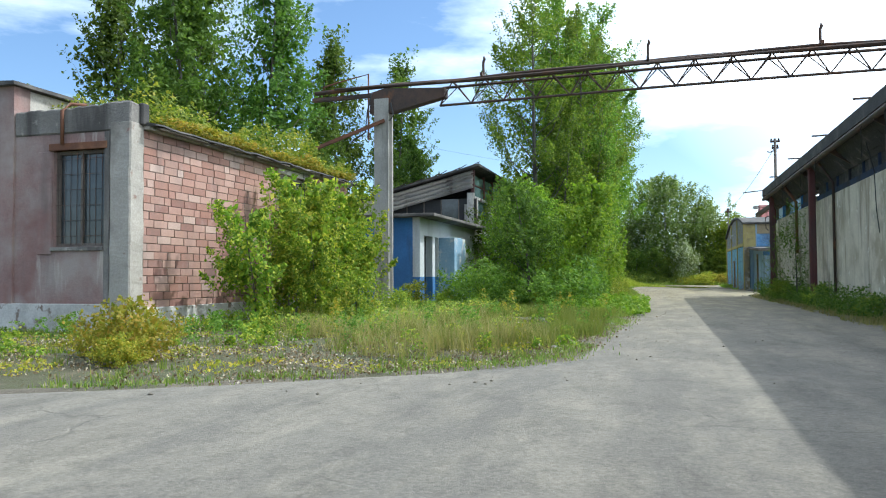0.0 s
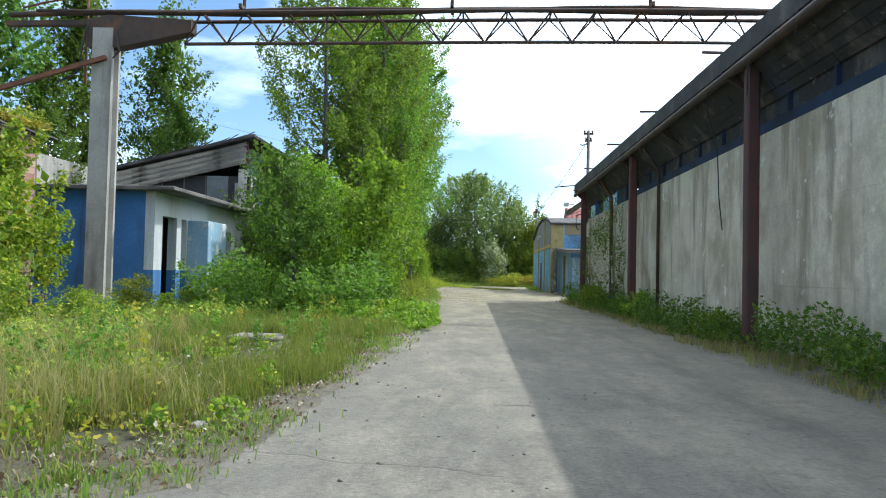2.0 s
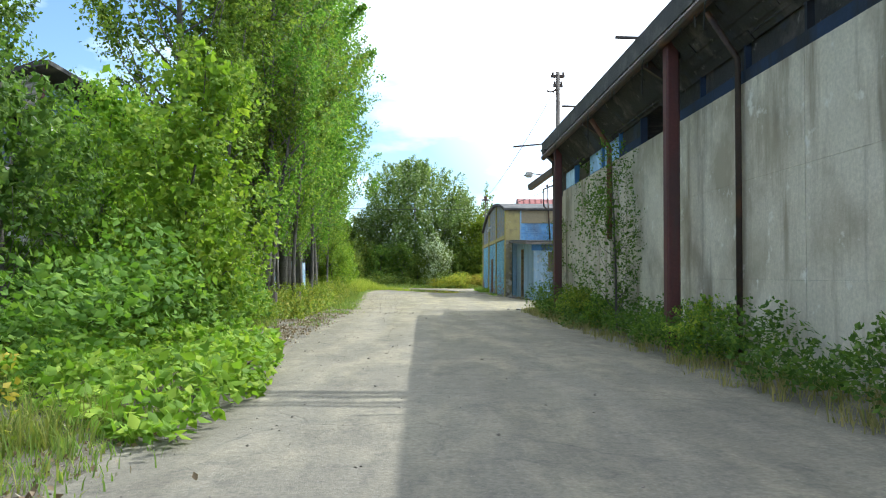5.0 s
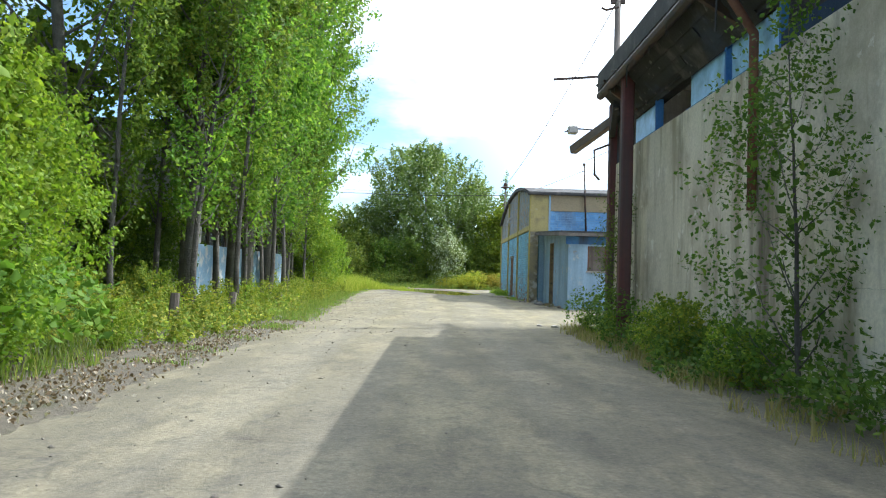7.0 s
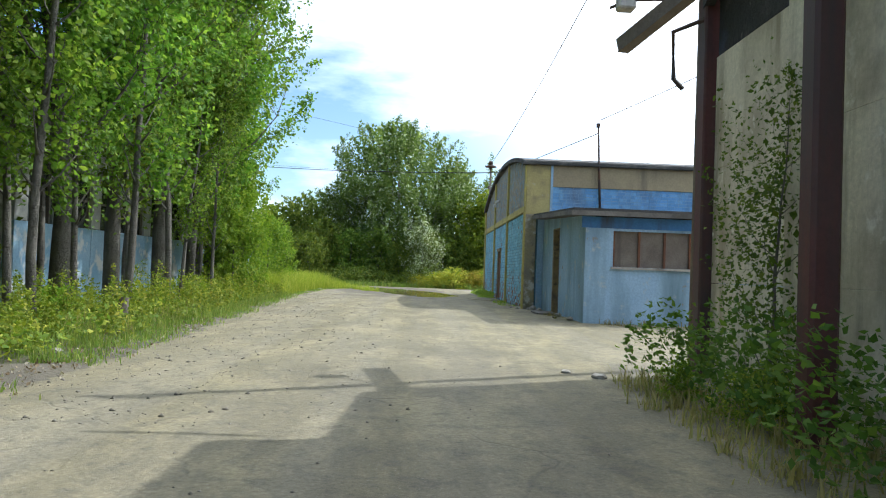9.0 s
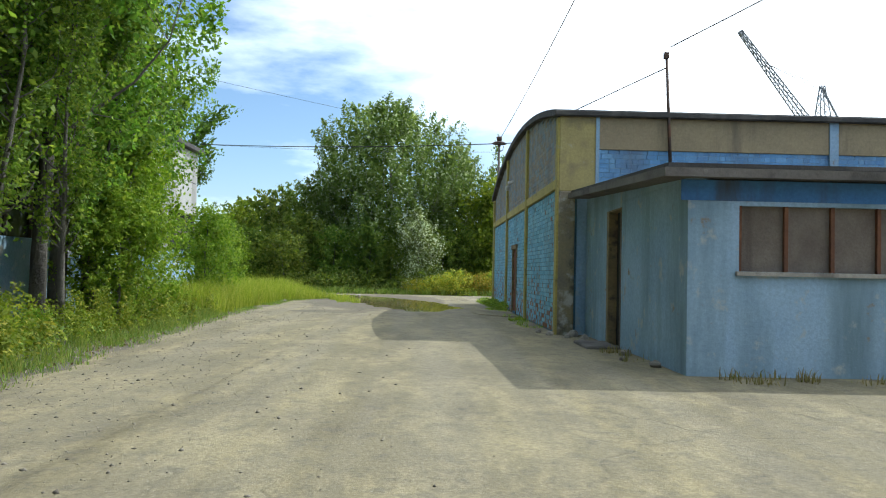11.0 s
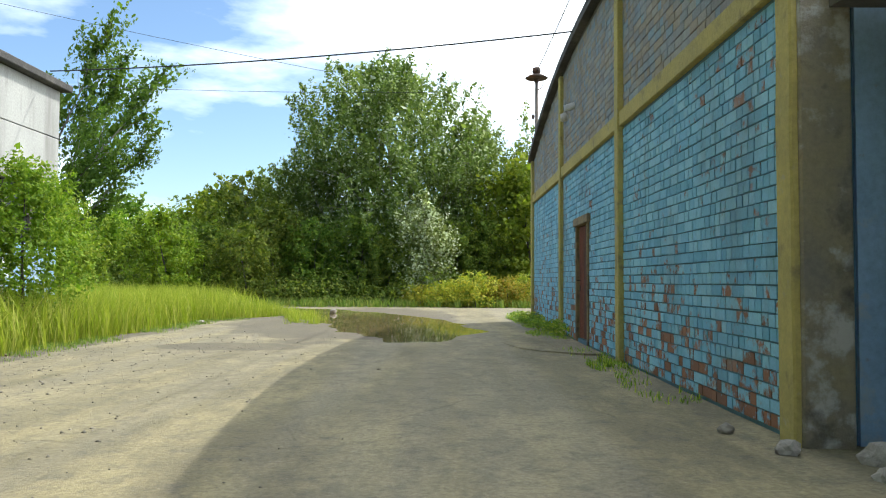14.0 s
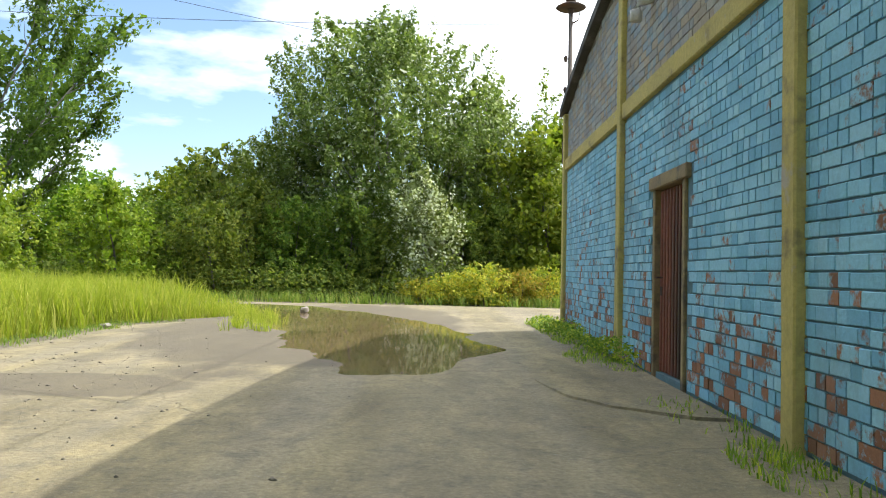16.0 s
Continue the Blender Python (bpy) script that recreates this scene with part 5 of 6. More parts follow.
def blue_building():
    root = thing("blue_building", "blue painted brick building with ochre pilasters and a low vaulted roof", "building", (GX, GY0, 0))

    def p(name, bm, mat, label="", parent=None, smooth=False):
        bmesh.ops.transform(bm, matrix=Matrix.Translation((-GX, -GY0, 0)), verts=bm.verts)
        return part(name, bm, mat, parent or root, label, smooth)

    DOOR = (67.90, 69.10, 0.10, 2.26)
    # gable wall core: door cut through below, vaulted above
    bm = bmesh.new()
    wall_with_holes(bm, "x", GX + 0.020, 0.380, GY0 + 0.06, GY1, 0, 3.3, [DOOR])
    gable = p("gable_wall", bm, M_BLUEMORTAR, "blue painted brick gable wall")
    ys = [GY0 + 0.06 + (GY1 - GY0 - 0.06) * k / 24 for k in range(25)]
    bm = bmesh.new()
    prism(bm, [(GY1, 3.3), (GY0 + 0.06, 3.3)] + [(y, vault(y) - 0.04) for y in ys], "x", GX + 0.024, GX + 0.4)
    upper = p("upper_gable", bm, M_TANMORTAR, "brown brick upper gable")
    # ochre band, pilasters and gable trim
    p("band", boxed((GX - 0.045, GY0 + 0.32, 3.28), (GX + 0.06, GY1, 3.50), 0.012), M_YELLOW, "ochre painted band")
    for y, w in ((60.2, 0.12), (65.45, 0.105), (70.75, 0.105), (75.9, 0.10)):
        top = vault(y) - 0.1
        bm = boxed((GX - 0.07, y - w, 0), (GX + 0.09, y + w, top), 0.015)
        bmesh.ops.subdivide_edges(bm, edges=[e for e in bm.edges if abs(e.verts[0].co.z - e.verts[1].co.z) > 1], cuts=14)
        for v in bm.verts:
            v.co += Vector((0.4 * noise.noise(v.co * 2.1), noise.noise(v.co * 2.1 + Vector((5, 0, 0))), 0)) * 0.02
        p("pilaster", bm, M_YELLOW, "ochre painted pilaster")
    bm = bmesh.new()
    ring = [(y, vault(y)) for y in [GY0 - 0.12] + ys + [GY1 + 0.12]]
    prism(bm, [(y, z + 0.1) for y, z in ring] + [(y, z - 0.05) for y, z in ring[::-1]], "x", GX - 0.13, 26.0)
    p("roof", bm, M_TARFELT, "low vaulted felt roof")
    # door
    d = p("door", boxed((GX + 0.07, DOOR[0] + 0.09, 0.11), (GX + 0.11, DOOR[1] - 0.09, 2.14)), M_DOORWOOD, "red-brown boarded door with vertical ribs")
    for k in range(9):
        y = DOOR[0] + 0.12 + k * 0.114
        p("board", boxed((GX + 0.045, y, 0.12), (GX + 0.068, y + 0.055, 2.13), 0.008), M_DOORWOOD, "", d)
    p("handle", tubed([(GX + 0.05, DOOR[1] - 0.2, 1.16), (GX - 0.02, DOOR[1] - 0.2, 1.16), (GX - 0.02, DOOR[1] - 0.28, 1.16)], 0.011, 6), M_DARKSTEEL, "steel handle", d)
    p("lock", boxed((GX + 0.035, DOOR[1] - 0.23, 0.96), (GX + 0.044, DOOR[1] - 0.17, 1.06)), M_DARKSTEEL, "", d)
    for lo, hi in (((DOOR[0], 0.0), (DOOR[0] + 0.085, 2.15)), ((DOOR[1] - 0.085, 0.0), (DOOR[1], 2.15))):
        p("door_frame", boxed((GX - 0.015, lo[0], lo[1]), (GX + 0.2, hi[0], hi[1]), 0.008), M_FRAMEWOOD)
    p("lintel", boxed((GX - 0.04, DOOR[0] - 0.10, 2.152), (GX + 0.2, DOOR[1] + 0.10, 2.30), 0.012), M_FRAMEWOOD, "worn ochre lintel")
    # added sheet behind the door, painted with interior shade
    p("door_shade_backing", boxed((GX + 0.6, 66, 0), (GX + 0.65, 71, 3.2)), M_ROOMSHADE)
    p("vent_pipe", tubed([(GX + 0.1, 69.3, 4.5), (GX - 0.16, 69.3, 4.42), (GX - 0.19, 69.3, 4.3), (GX - 0.19, 69.3, 4.18)], 0.07, 10), M_PVC, "white vent pipe with rusty end", smooth=True)
    # south wall: brick field, tan parapet, pilasters
    p("south_wall", boxed((GX + 0.40, GY0 + 0.024, 0), (26, GY0 + 0.4, 4.9)), M_BLUE)
    p("corner_pilaster", boxed((GX - 0.02, GY0 - 0.04, 3.2), (GX + 0.82, GY0 + 0.065, 4.86), 0.012), M_DULLOCHRE, "dull ochre corner pilaster")
    p("corner_pier", boxed((GX - 0.02, GY0 - 0.05, 0), (GX + 0.34, GY0 + 0.064, 3.198), 0.015), M_PEEL, "peeling ochre and grey corner pier")
    p("parapet", boxed((GX + 0.822, GY0 - 0.02, 4.14), (26, GY0 + 0.066, 4.86), 0.01), M_TAN, "tan painted parapet band")
    for k in range(1, 4):
        x = GX + 0.82 + k * 5.3
        p("pilaster", boxed((x - 0.1, GY0 - 0.05, 3.3), (x + 0.1, GY0 - 0.022, 4.86)), M_BLUE, "blue pilaster")
    p("pilaster", boxed((GX + 0.78, GY0 - 0.06, 3.2), (GX + 0.86, GY0 - 0.042, 4.86)), M_BLUE, "blue downpipe strip")
    p("eave_strip", boxed((GX - 0.15, GY0 - 0.16, 4.862), (26, GY0 + 0.1, 4.97), 0.012), M_TARFELT)
    p("back_wall", boxed((25.6, GY0 + 0.4, 0), (26, GY1, 4.8)), M_TAN)
    p("north_wall", boxed((GX + 0.4, GY1 - 0.3, 0), (25.6, GY1, 4.4)), M_TAN)
    # annex with flat canopy roof
    bm = bmesh.new()
    wall_with_holes(bm, "x", ANX, 0.25, ANY, GY0 - 0.06, 0, 2.68, [(57.0, 58.05, 0.0, 2.60)])
    p("annex_wall", bm, M_BLUE, "dull blue plastered annex wall")
    bm = bmesh.new()
    wall_with_holes(bm, "y", ANY, 0.25, ANX + 0.25, 17, 0, 2.68, [(9.0, 11.6, 1.45, 2.34), (12.6, 15.2, 1.45, 2.34)])
    p("annex_wall", bm, M_BLUE, "dull blue plastered annex front")
    for x in (9.0, 12.6):
        w = p("window", boxed((x, ANY + 0.10, 1.45), (x + 2.6, ANY + 0.13, 2.34)), M_OLDWOOD, "boarded brown window")
        for k in range(5):
            p("frame", boxed((x + k * 0.64, ANY + 0.04, 1.45), (x + 0.05 + k * 0.64, ANY + 0.098, 2.34)), M_RUST, "", w)
        p("sill", boxed((x - 0.05, ANY - 0.06, 1.39), (x + 2.65, ANY + 0.1, 1.448)), M_CONCRETE, "", w)
    # no door leaf: a near-black sheet paints the shade of the opening
    d = p("annex_door", boxed((ANX + 0.16, 57.0, 0.0), (ANX + 0.20, 58.05, 2.58)), M_ROOMSHADE, "annex doorway filled by a near-black sheet painted as shade")
    p("frame", boxed((ANX - 0.02, 57.9, 0), (ANX + 0.15, 58.05, 2.59)), M_FRAMEWOOD, "", d)
    p("frame", boxed((ANX - 0.02, 57.0, 2.56), (ANX + 0.15, 57.898, 2.59)), M_FRAMEWOOD, "", d)
    p("frame", boxed((ANX - 0.012, 57.0, 0), (ANX + 0.15, 57.06, 2.558)), M_OLDWOOD, "", d)
    # filler block inside the annex, shade painted by its near-black colour
    p("annex_core", boxed((ANX + 0.7, ANY + 0.9, 0), (16.8, GY0 - 0.2, 2.66)), M_ROOMSHADE)
    ya, yb = ANY - 0.32, GY0 - 0.07
    bm = bmesh.new()
    prism(bm, [(ya, 2.682), (yb, 3.03), (yb, 3.14), (ya, 2.80)], "x", ANX - 0.42, 17.2)
    p("annex_roof", bm, M_DARKCONCRETE, "dark-edged concrete annex roof slab")
    bm = bmesh.new()
    prism(bm, [(ANY, 2.684), (GY0 - 0.06, 2.684), (GY0 - 0.06, 3.024), (ANY, 2.698)], "x", ANX + 0.001, ANX + 0.249)
    p("annex_wall", bm, M_BLUE, "dull blue plastered wall top")
    p("step", boxed((ANX - 0.62, 56.9, 0), (ANX - 0.02, 58.15, 0.085), 0.02), M_DARKCONCRETE, "low dirty concrete step")
    p("annex_fascia", boxed((ANX - 0.10, ANY - 0.012, 2.40), (17.0, ANY - 0.002, 2.678)), M_DEEPBLUE, "deep blue band below the slab")
    bm = bmesh.new()
    prism(bm, [(ya + 0.04, 2.808), (yb - 0.02, 3.144), (yb - 0.02, 3.20), (ya + 0.04, 2.865)], "x", ANX - 0.36, 17.1)
    p("annex_felt", bm, M_TARFELT)

    def bricks():
        def inside(u, z, ln):
            return z < 3.26 and not (DOOR[0] - ln / 2 < u < DOOR[1] + ln / 2 and z < DOOR[3])
        lay = [(u - GY0, z, ln) for u, z, ln in brick_layout(GY0 + 0.2, GY1, 0.06, 3.27, 0.252, 0.106, 11, inside, 0.30)]
        lay_bricks(gable, "x", 0.045, lay, 0.106, 0.013, 0.08, M_BLUEBRICK, M_BLUEBRICKS, lambda u, z: 3.2 < u < 8.2 and 0.55 < z < 2.3)
        def above(u, z, ln):
            return z + 0.05 < min(vault(u - ln / 2), vault(u + ln / 2)) - 0.06
        lay = [(u - GY0, z, ln) for u, z, ln in brick_layout(GY0 + 0.3, GY1, 3.52, 6.0, 0.252, 0.106, 12, above, 0.45)]
        lay_bricks(upper, "x", 0.05, lay, 0.106, 0.011, 0.08, M_TANBRICKS, M_TANBRICKS, lambda u, z: False)
        lay = [(u - GX, z, ln) for u, z, ln in brick_layout(GX + 0.86, 15.0, 3.2, 4.13, 0.252, 0.106, 13, lambda u, z, ln: True)]
        lay_bricks(root, "y", 0.05, lay, 0.106, 0.011, 0.08, M_SIDEBRICKS, M_SIDEBRICKS, lambda u, z: False)
    exec_order.append(bricks)


blue_building()


def roof_pole():
    root = thing("antenna_pole", "thin steel pole with stay wire fixed to the parapet", "pole", (10.15, 59.98, 3.22))
    part("pole", tubed([(0, 0, 0), (-0.14, 0, 3.0)], [0.045, 0.03], 8), M_DARKSTEEL, root, smooth=True)
    part("cap", boxed((-0.20, -0.05, 2.96), (-0.09, 0.05, 3.10), 0.01), M_DARKSTEEL, root)
    part("stay_wire", tubed([(-0.12, 0, 2.77), (-2.4, 3.0, 2.0)], 0.013, 5), M_CABLE, root)


def lamp_pole():
    root = thing("street_lamp", "old street lamp with wide tin shade on a thin pole", "lamp", (7.95, 77.3, 0.0))
    part("pole", tubed([(0, 0, 0), (0, 0, 7.15)], [0.075, 0.045], 10), M_OLDWOOD, root, smooth=True)
    part("lamp_shade", tubed([(0, 0, 7.10), (0, 0, 7.13), (0, 0, 7.20), (0, 0, 7.24)], [0.30, 0.34, 0.22, 0.10], 18), M_DARKSTEEL, root, "wide dark tin lamp shade", smooth=True)
    part("cap", tubed([(0, 0, 7.24), (0, 0, 7.32), (0, 0, 7.42), (0, 0, 7.46)], [0.09, 0.13, 0.12, 0.04], 10), M_DARKSTEEL, root, smooth=True)
    part("bulb_holder", tubed([(0, 0, 6.98), (0, 0, 7.10)], [0.05, 0.09], 10), M_DARKSTEEL, root)
    part("arm", tubed([(0, 0, 6.75), (0.16, 0, 6.85), (0.20, 0, 7.02)], 0.018, 6), M_DARKSTEEL, root)
    for z in (5.2, 5.9):
        part("insulator", tubed([(-0.10, 0, z), (-0.10, 0, z + 0.10), (-0.10, 0, z + 0.15)], [0.03, 0.05, 0.02], 8), M_CERAMIC, root)
    part("junction_box", boxed((-0.16, -0.22, 3.6), (0.12, -0.08, 4.1), 0.01), M_DARKSTEEL, root)


def cable(a, b, sag, r, label):
    a, b = Vector(a), Vector(b)
    pts = [a.lerp(b, k / 16) - Vector((0, 0, sag * 4 * (k / 16) * (1 - k / 16))) for k in range(17)]
    return solid("overhead_cable", tubed(pts, r, 5), M_CABLE, label, "cable", smooth=True)


roof_pole()
lamp_pole()
cable((GX - 0.08, 68.7, vault(68.7) + 0.06), (-4.2, 73.0, 6.10), 0.12, 0.016, "black overhead cable between shed and blue building")
cable((-40.6, 97, 21.4), (-0.9, 96.6, 12.5), 0.3, 0.012, "thin overhead cable towards the trees")
cable((10.1, 60.0, 6.45), (24, 40, 12.5), 0.3, 0.014, "thin overhead cable from the parapet pole")


cable((7.95, 77.3, 7.3), (7.85, 44.5, 8.05), 0.35, 0.013, "thin overhead wire from the mast to the street lamp")


cable((7.95, 77.3, 6.75), (-16, 76.5, 7.3), 0.35, 0.006, "thin overhead cable from the street lamp across the yard")


# ---- far things ----


def crane():
    root = thing("portal_crane", "distant lattice portal crane with raised jib", "crane", (72, 176, 0))

    def lattice(name, a, b, w0, w1, bays):
        a, b = Vector(a), Vector(b)
        d = (b - a).normalized()
        s = d.cross(Vector((0, 1, 0))).normalized()
        u = d.cross(s)
        bm = bmesh.new()
        rail = [[a.lerp(b, k / bays) + (w0 + (w1 - w0) * k / bays) * (i * s + j * u) for k in range(bays + 1)] for i, j in ((-1, -1), (1, -1), (1, 1), (-1, 1))]
        for r in rail:
            for k in range(bays):
                beam(bm, r[k], r[k + 1], 0.17, 0.17)
        for q in range(4):
            for k in range(bays):
                beam(bm, rail[q][k], rail[(q + 1) % 4][k + 1], 0.10, 0.10)
        part(name, bm, M_HAZYCRANE, root)
    lattice("tower", (1.5, 0, 0), (1.5, 0, 26.5), 2.2, 1.3, 11)
    lattice("mast", (2.2, 0, 27), (2.0, 0, 35.5), 1.3, 0.3, 6)
    lattice("jib", (0, 0, 28), (-13.2, -1, 44.5), 0.7, 0.28, 16)
    part("cabin", boxed((-1.0, -1.6, 26.5), (4.6, 1.6, 29.0), 0.2), M_HAZYCRANE, root)
    part("counterweight", boxed((4.0, -1.4, 27.5), (5.6, 1.4, 29.6), 0.2), M_HAZYCRANE, root)
    for z in (35.4, 34.6):
        part("cable", tubed([(2.0, 0, z), (-8.2, -0.7, 38.9)], 0.05, 4), M_HAZYCRANE, root)
    part("brace", beamed((2.0, 0, 35.2), (5.0, 0, 29.5), 0.25, 0.25), M_HAZYCRANE, root)


def red_roof_house():
    root = thing("far_house", "distant house with a faded red sheet roof", "house", (17.5, 104, 0))
    part("wall", boxed((-3.4, -3, 0), (3.4, 3, 7.4)), M_TAN, root)
    bm = bmesh.new()
    prism(bm, [(-3.5, 7.2), (3.5, 7.2), (0.4, 9.9), (-0.4, 9.9)], "x", -3.8, 3.8)
    part("roof", bm, M_REDROOF, root)
    for k in range(12):
        x = -3.7 + k * 0.66
        part("roof_rib", beamed((x, -3.55, 7.24), (x, -0.42, 9.95), 0.06, 0.08), M_REDROOF, root)


crane()
red_roof_house()


# ---- trees ----


def proto(ob, x, y, scale=1.0, turn=0.0):
    ob.matrix_basis = Matrix.Translation((x, y, 0)) @ Euler((0, 0, radians(turn))).to_matrix().to_4x4() @ Matrix.Diagonal((scale, scale, scale, 1))
    return ob


POP_LABEL = "tall slender poplar in full green leaf beside the shed"
poplar_a = tree("poplar", POP_LABEL, 20.5, 3.1, 1, LEAF_POPLAR, M_BARK, 22000, 0.155, "column", 0.72, trunk_r=0.20, low=0.30, per=130, lumps=0.52, inner=0.07)
poplar_far = tree("poplar", POP_LABEL, 20.5, 2.6, 12, LEAF_FARPOPLAR, M_BARK, 14000, 0.23, "column", 0.78, trunk_r=0.17, low=0.08, lumps=0.5, per=80)
windswept = tree("poplar", "tall poplar leaning in the wind", 12.5, 1.15, 15, LEAF_FARPOPLAR, M_PALEBARK, 3400, 0.21, "column", 0.60, trunk_r=0.11, low=0.42, lumps=0.7, per=45, inner=0.08)
silver_small = tree("white_poplar", "young white poplar with pale silvery leaves", 6.2, 1.7, 16, LEAF_PALE, M_PALEBARK, 7000, 0.17, "broad", 0.42, trunk_r=0.08, low=0.06, rise=0.7)
poplar_b = tree("poplar", POP_LABEL, 19.5, 3.2, 2, LEAF_POPLAR, M_BARK, 22000, 0.155, "column", 0.72, trunk_r=0.21, low=0.22, per=130, lumps=0.52, inner=0.07)
broad_a = tree("tree", "leafy green tree with an uneven crown", 8, 2.9, 3, LEAF_DARK, M_BARK, 11000, 0.17, "broad", 0.46, low=0.10)
broad_b = tree("tree", "light green young tree with a loose crown", 7, 2.3, 4, LEAF_LIGHT, M_BARK, 10500, 0.15, "broad", 0.42, low=0.08, rise=0.3)
silver = tree("white_poplar", "big white poplar with silvery green leaves behind the yard", 13.3, 5.3, 5, LEAF_SILVER, M_PALEBARK, 64000, 0.185, "dome", 0.66, trunk_r=0.22, low=0.05, rise=0.85, per=110, lumps=0.30, inner=0.15)
silver_mid = tree("white_poplar", "white poplar crowding the tree belt behind the yard", 10.5, 3.0, 19, LEAF_SILVER, M_PALEBARK, 18000, 0.20, "broad", 0.60, trunk_r=0.14, low=0.05, rise=0.8, per=60)
thicket_a = tree("tree", "dense green tree in the overgrown belt behind the yard", 7.6, 2.9, 13, LEAF_BELT, M_BARK, 5200, 0.26, "broad", 0.60, low=0.03, rise=0.5, lumps=0.45, per=34)
thicket_b = tree("tree", "light green bushy tree in the overgrown belt", 7.0, 2.6, 14, LEAF_LIGHT, M_BARK, 5000, 0.24, "broad", 0.58, low=0.03, rise=0.6, lumps=0.45, per=34)
bush_a = tree("bush", "dense green bush by the roadside", 2.6, 1.35, 6, LEAF_VINE, M_BARK, 4200, 0.105, "broad", 0.30, trunk_r=0.03, low=0.02)
bush_b = tree("bush", "dark leafy bush among weeds", 2.2, 1.2, 7, LEAF_LIGHT, M_BARK, 3600, 0.10, "broad", 0.28, trunk_r=0.03, low=0.02)
bush_y = tree("bush", "yellowing low bush at the yard's end", 1.6, 1.2, 8, LEAF_YELLOW, M_BARK, 3000, 0.10, "broad", 0.26, trunk_r=0.025, low=0.02)

proto(silver, 2.4, 96.5, 1.0, 0)
proto(silver_mid, 6.7, 97.0, 1.0, 0)
for x, y, k, t in ((-2.3, 97.0, 0.80, 130), (0.2, 94.8, 0.50, 60), (5.2, 94.6, 0.50, 230), (-4.6, 98.5, 0.72, 300)):
    set_at(silver_mid, x, y, k, t)
silver_small.matrix_basis = pose(4.3, 90.4, 0) @ Matrix.Diagonal((0.85, 0.85, 0.85, 1))
slim = tree("sapling", "slim poplar sapling rising above the belt beside the lamp", 10.8, 0.55, 23, LEAF_POPLAR, M_BARK, 700, 0.20, "column", 0.45, trunk_r=0.06, low=0.4, per=24, inner=0.0)
proto(slim, 9.9, 95.0, 1.0, 0)
proto(thicket_a, -6.0, 95.5, 0.9, 0)
for x, y, k, t in ((0.9, 92.2, 0.64, 30), (5.6, 92.0, 0.55, 20), (-1.2, 91.8, 0.62, 80), (7.2, 92.6, 0.66, 160), (2.6, 92.0, 0.50, 300), (-2.9, 92.4, 0.74, 210)):
    set_at(thicket_a, x, y, k, t)
proto(thicket_b, 9.6, 93.0, 1.0, 0)
proto(poplar_a, -3.2, 46.5, 1.0, 10)
proto(poplar_b, -3.1, 61.4, 1.0, 40)
for x, y, k, s, t in ((-4.9, 43.0, 1, 0.92, 130), (-2.9, 50.0, 1, 1.05, 77), (-3.3, 53.6, 0, 1.0, 200), (-3.3, 57.0, 1, 1.02, 300), (-3.2, 60.0, 0, 0.98, 15),
                      (-2.9, 58.6, 1, 0.80, 170), (-3.3, 64.3, 1, 0.72, 33), (-2.5, 44.6, 0, 0.86, 333)):
    set_at((poplar_a, poplar_b)[k], x, y, s, t)
slender = tree("poplar", "slender young poplar with thin leafy stem in the roadside row", 11.5, 0.95, 41, LEAF_POPLAR, M_BARK, 4600, 0.125, "column", 0.46, trunk_r=0.08, low=0.20, per=60, lumps=0.6, inner=0.0)
proto(slender, -2.6, 47.6, 1.0, 0)
for x, y, s, t in ((-3.4, 42.4, 0.95, 60), (-2.9, 45.6, 0.8, 140), (-4.1, 46.6, 1.1, 200), (-2.2, 49.2, 0.85, 20), (-3.6, 50.6, 1.05, 280), (-2.5, 52.6, 0.95, 330), (-3.5, 55.0, 1.1, 100), (-2.3, 55.8, 0.8, 170), (-2.8, 59.2, 0.9, 240), (-1.9, 47.0, 1.05, 75), (-1.8, 50.6, 1.1, 215), (-2.0, 53.8, 1.15, 305), (-2.1, 43.8, 1.0, 110), (-1.9, 57.6, 0.75, 45), (-3.7, 62.6, 1.0, 10)):
    set_at(slender, x, y, s, t)
proto(poplar_far, -25.4, 33, 0.93, 20)
for x, y, s, t in ((-20.4, 33, 1.06, 160), (-17.8, 35, 1.0, 260), (-21.8, 37, 1.1, 90), (-18.0, 45, 0.95, 45), (-14.6, 47, 0.88, 12), (-14.6, 36.5, 0.55, 99), (-12.6, 44, 0.55, 199)):
    set_at(poplar_far, x, y, s, t, label="tall leafy poplar behind the old buildings")
windswept.matrix_basis = pose(-16.4, 92.5, 0, 0, 20, 0) @ Matrix.Diagonal((0.98, 0.98, 1.28, 1))
for x, y, s, t, l in ((-17.2, 91.8, 0.95, 80, 41), (-17.2, 94.6, 0.93, 140, 26), (-17.0, 93.6, 0.76, 200, 40)):
    set_at(windswept, x, y, s, t, lean=(0, l))
proto(broad_a, -6.2, 39.2, 0.7, 0)
proto(broad_b, -4.3, 35.0, 0.80, 30)
far = random.Random(5)
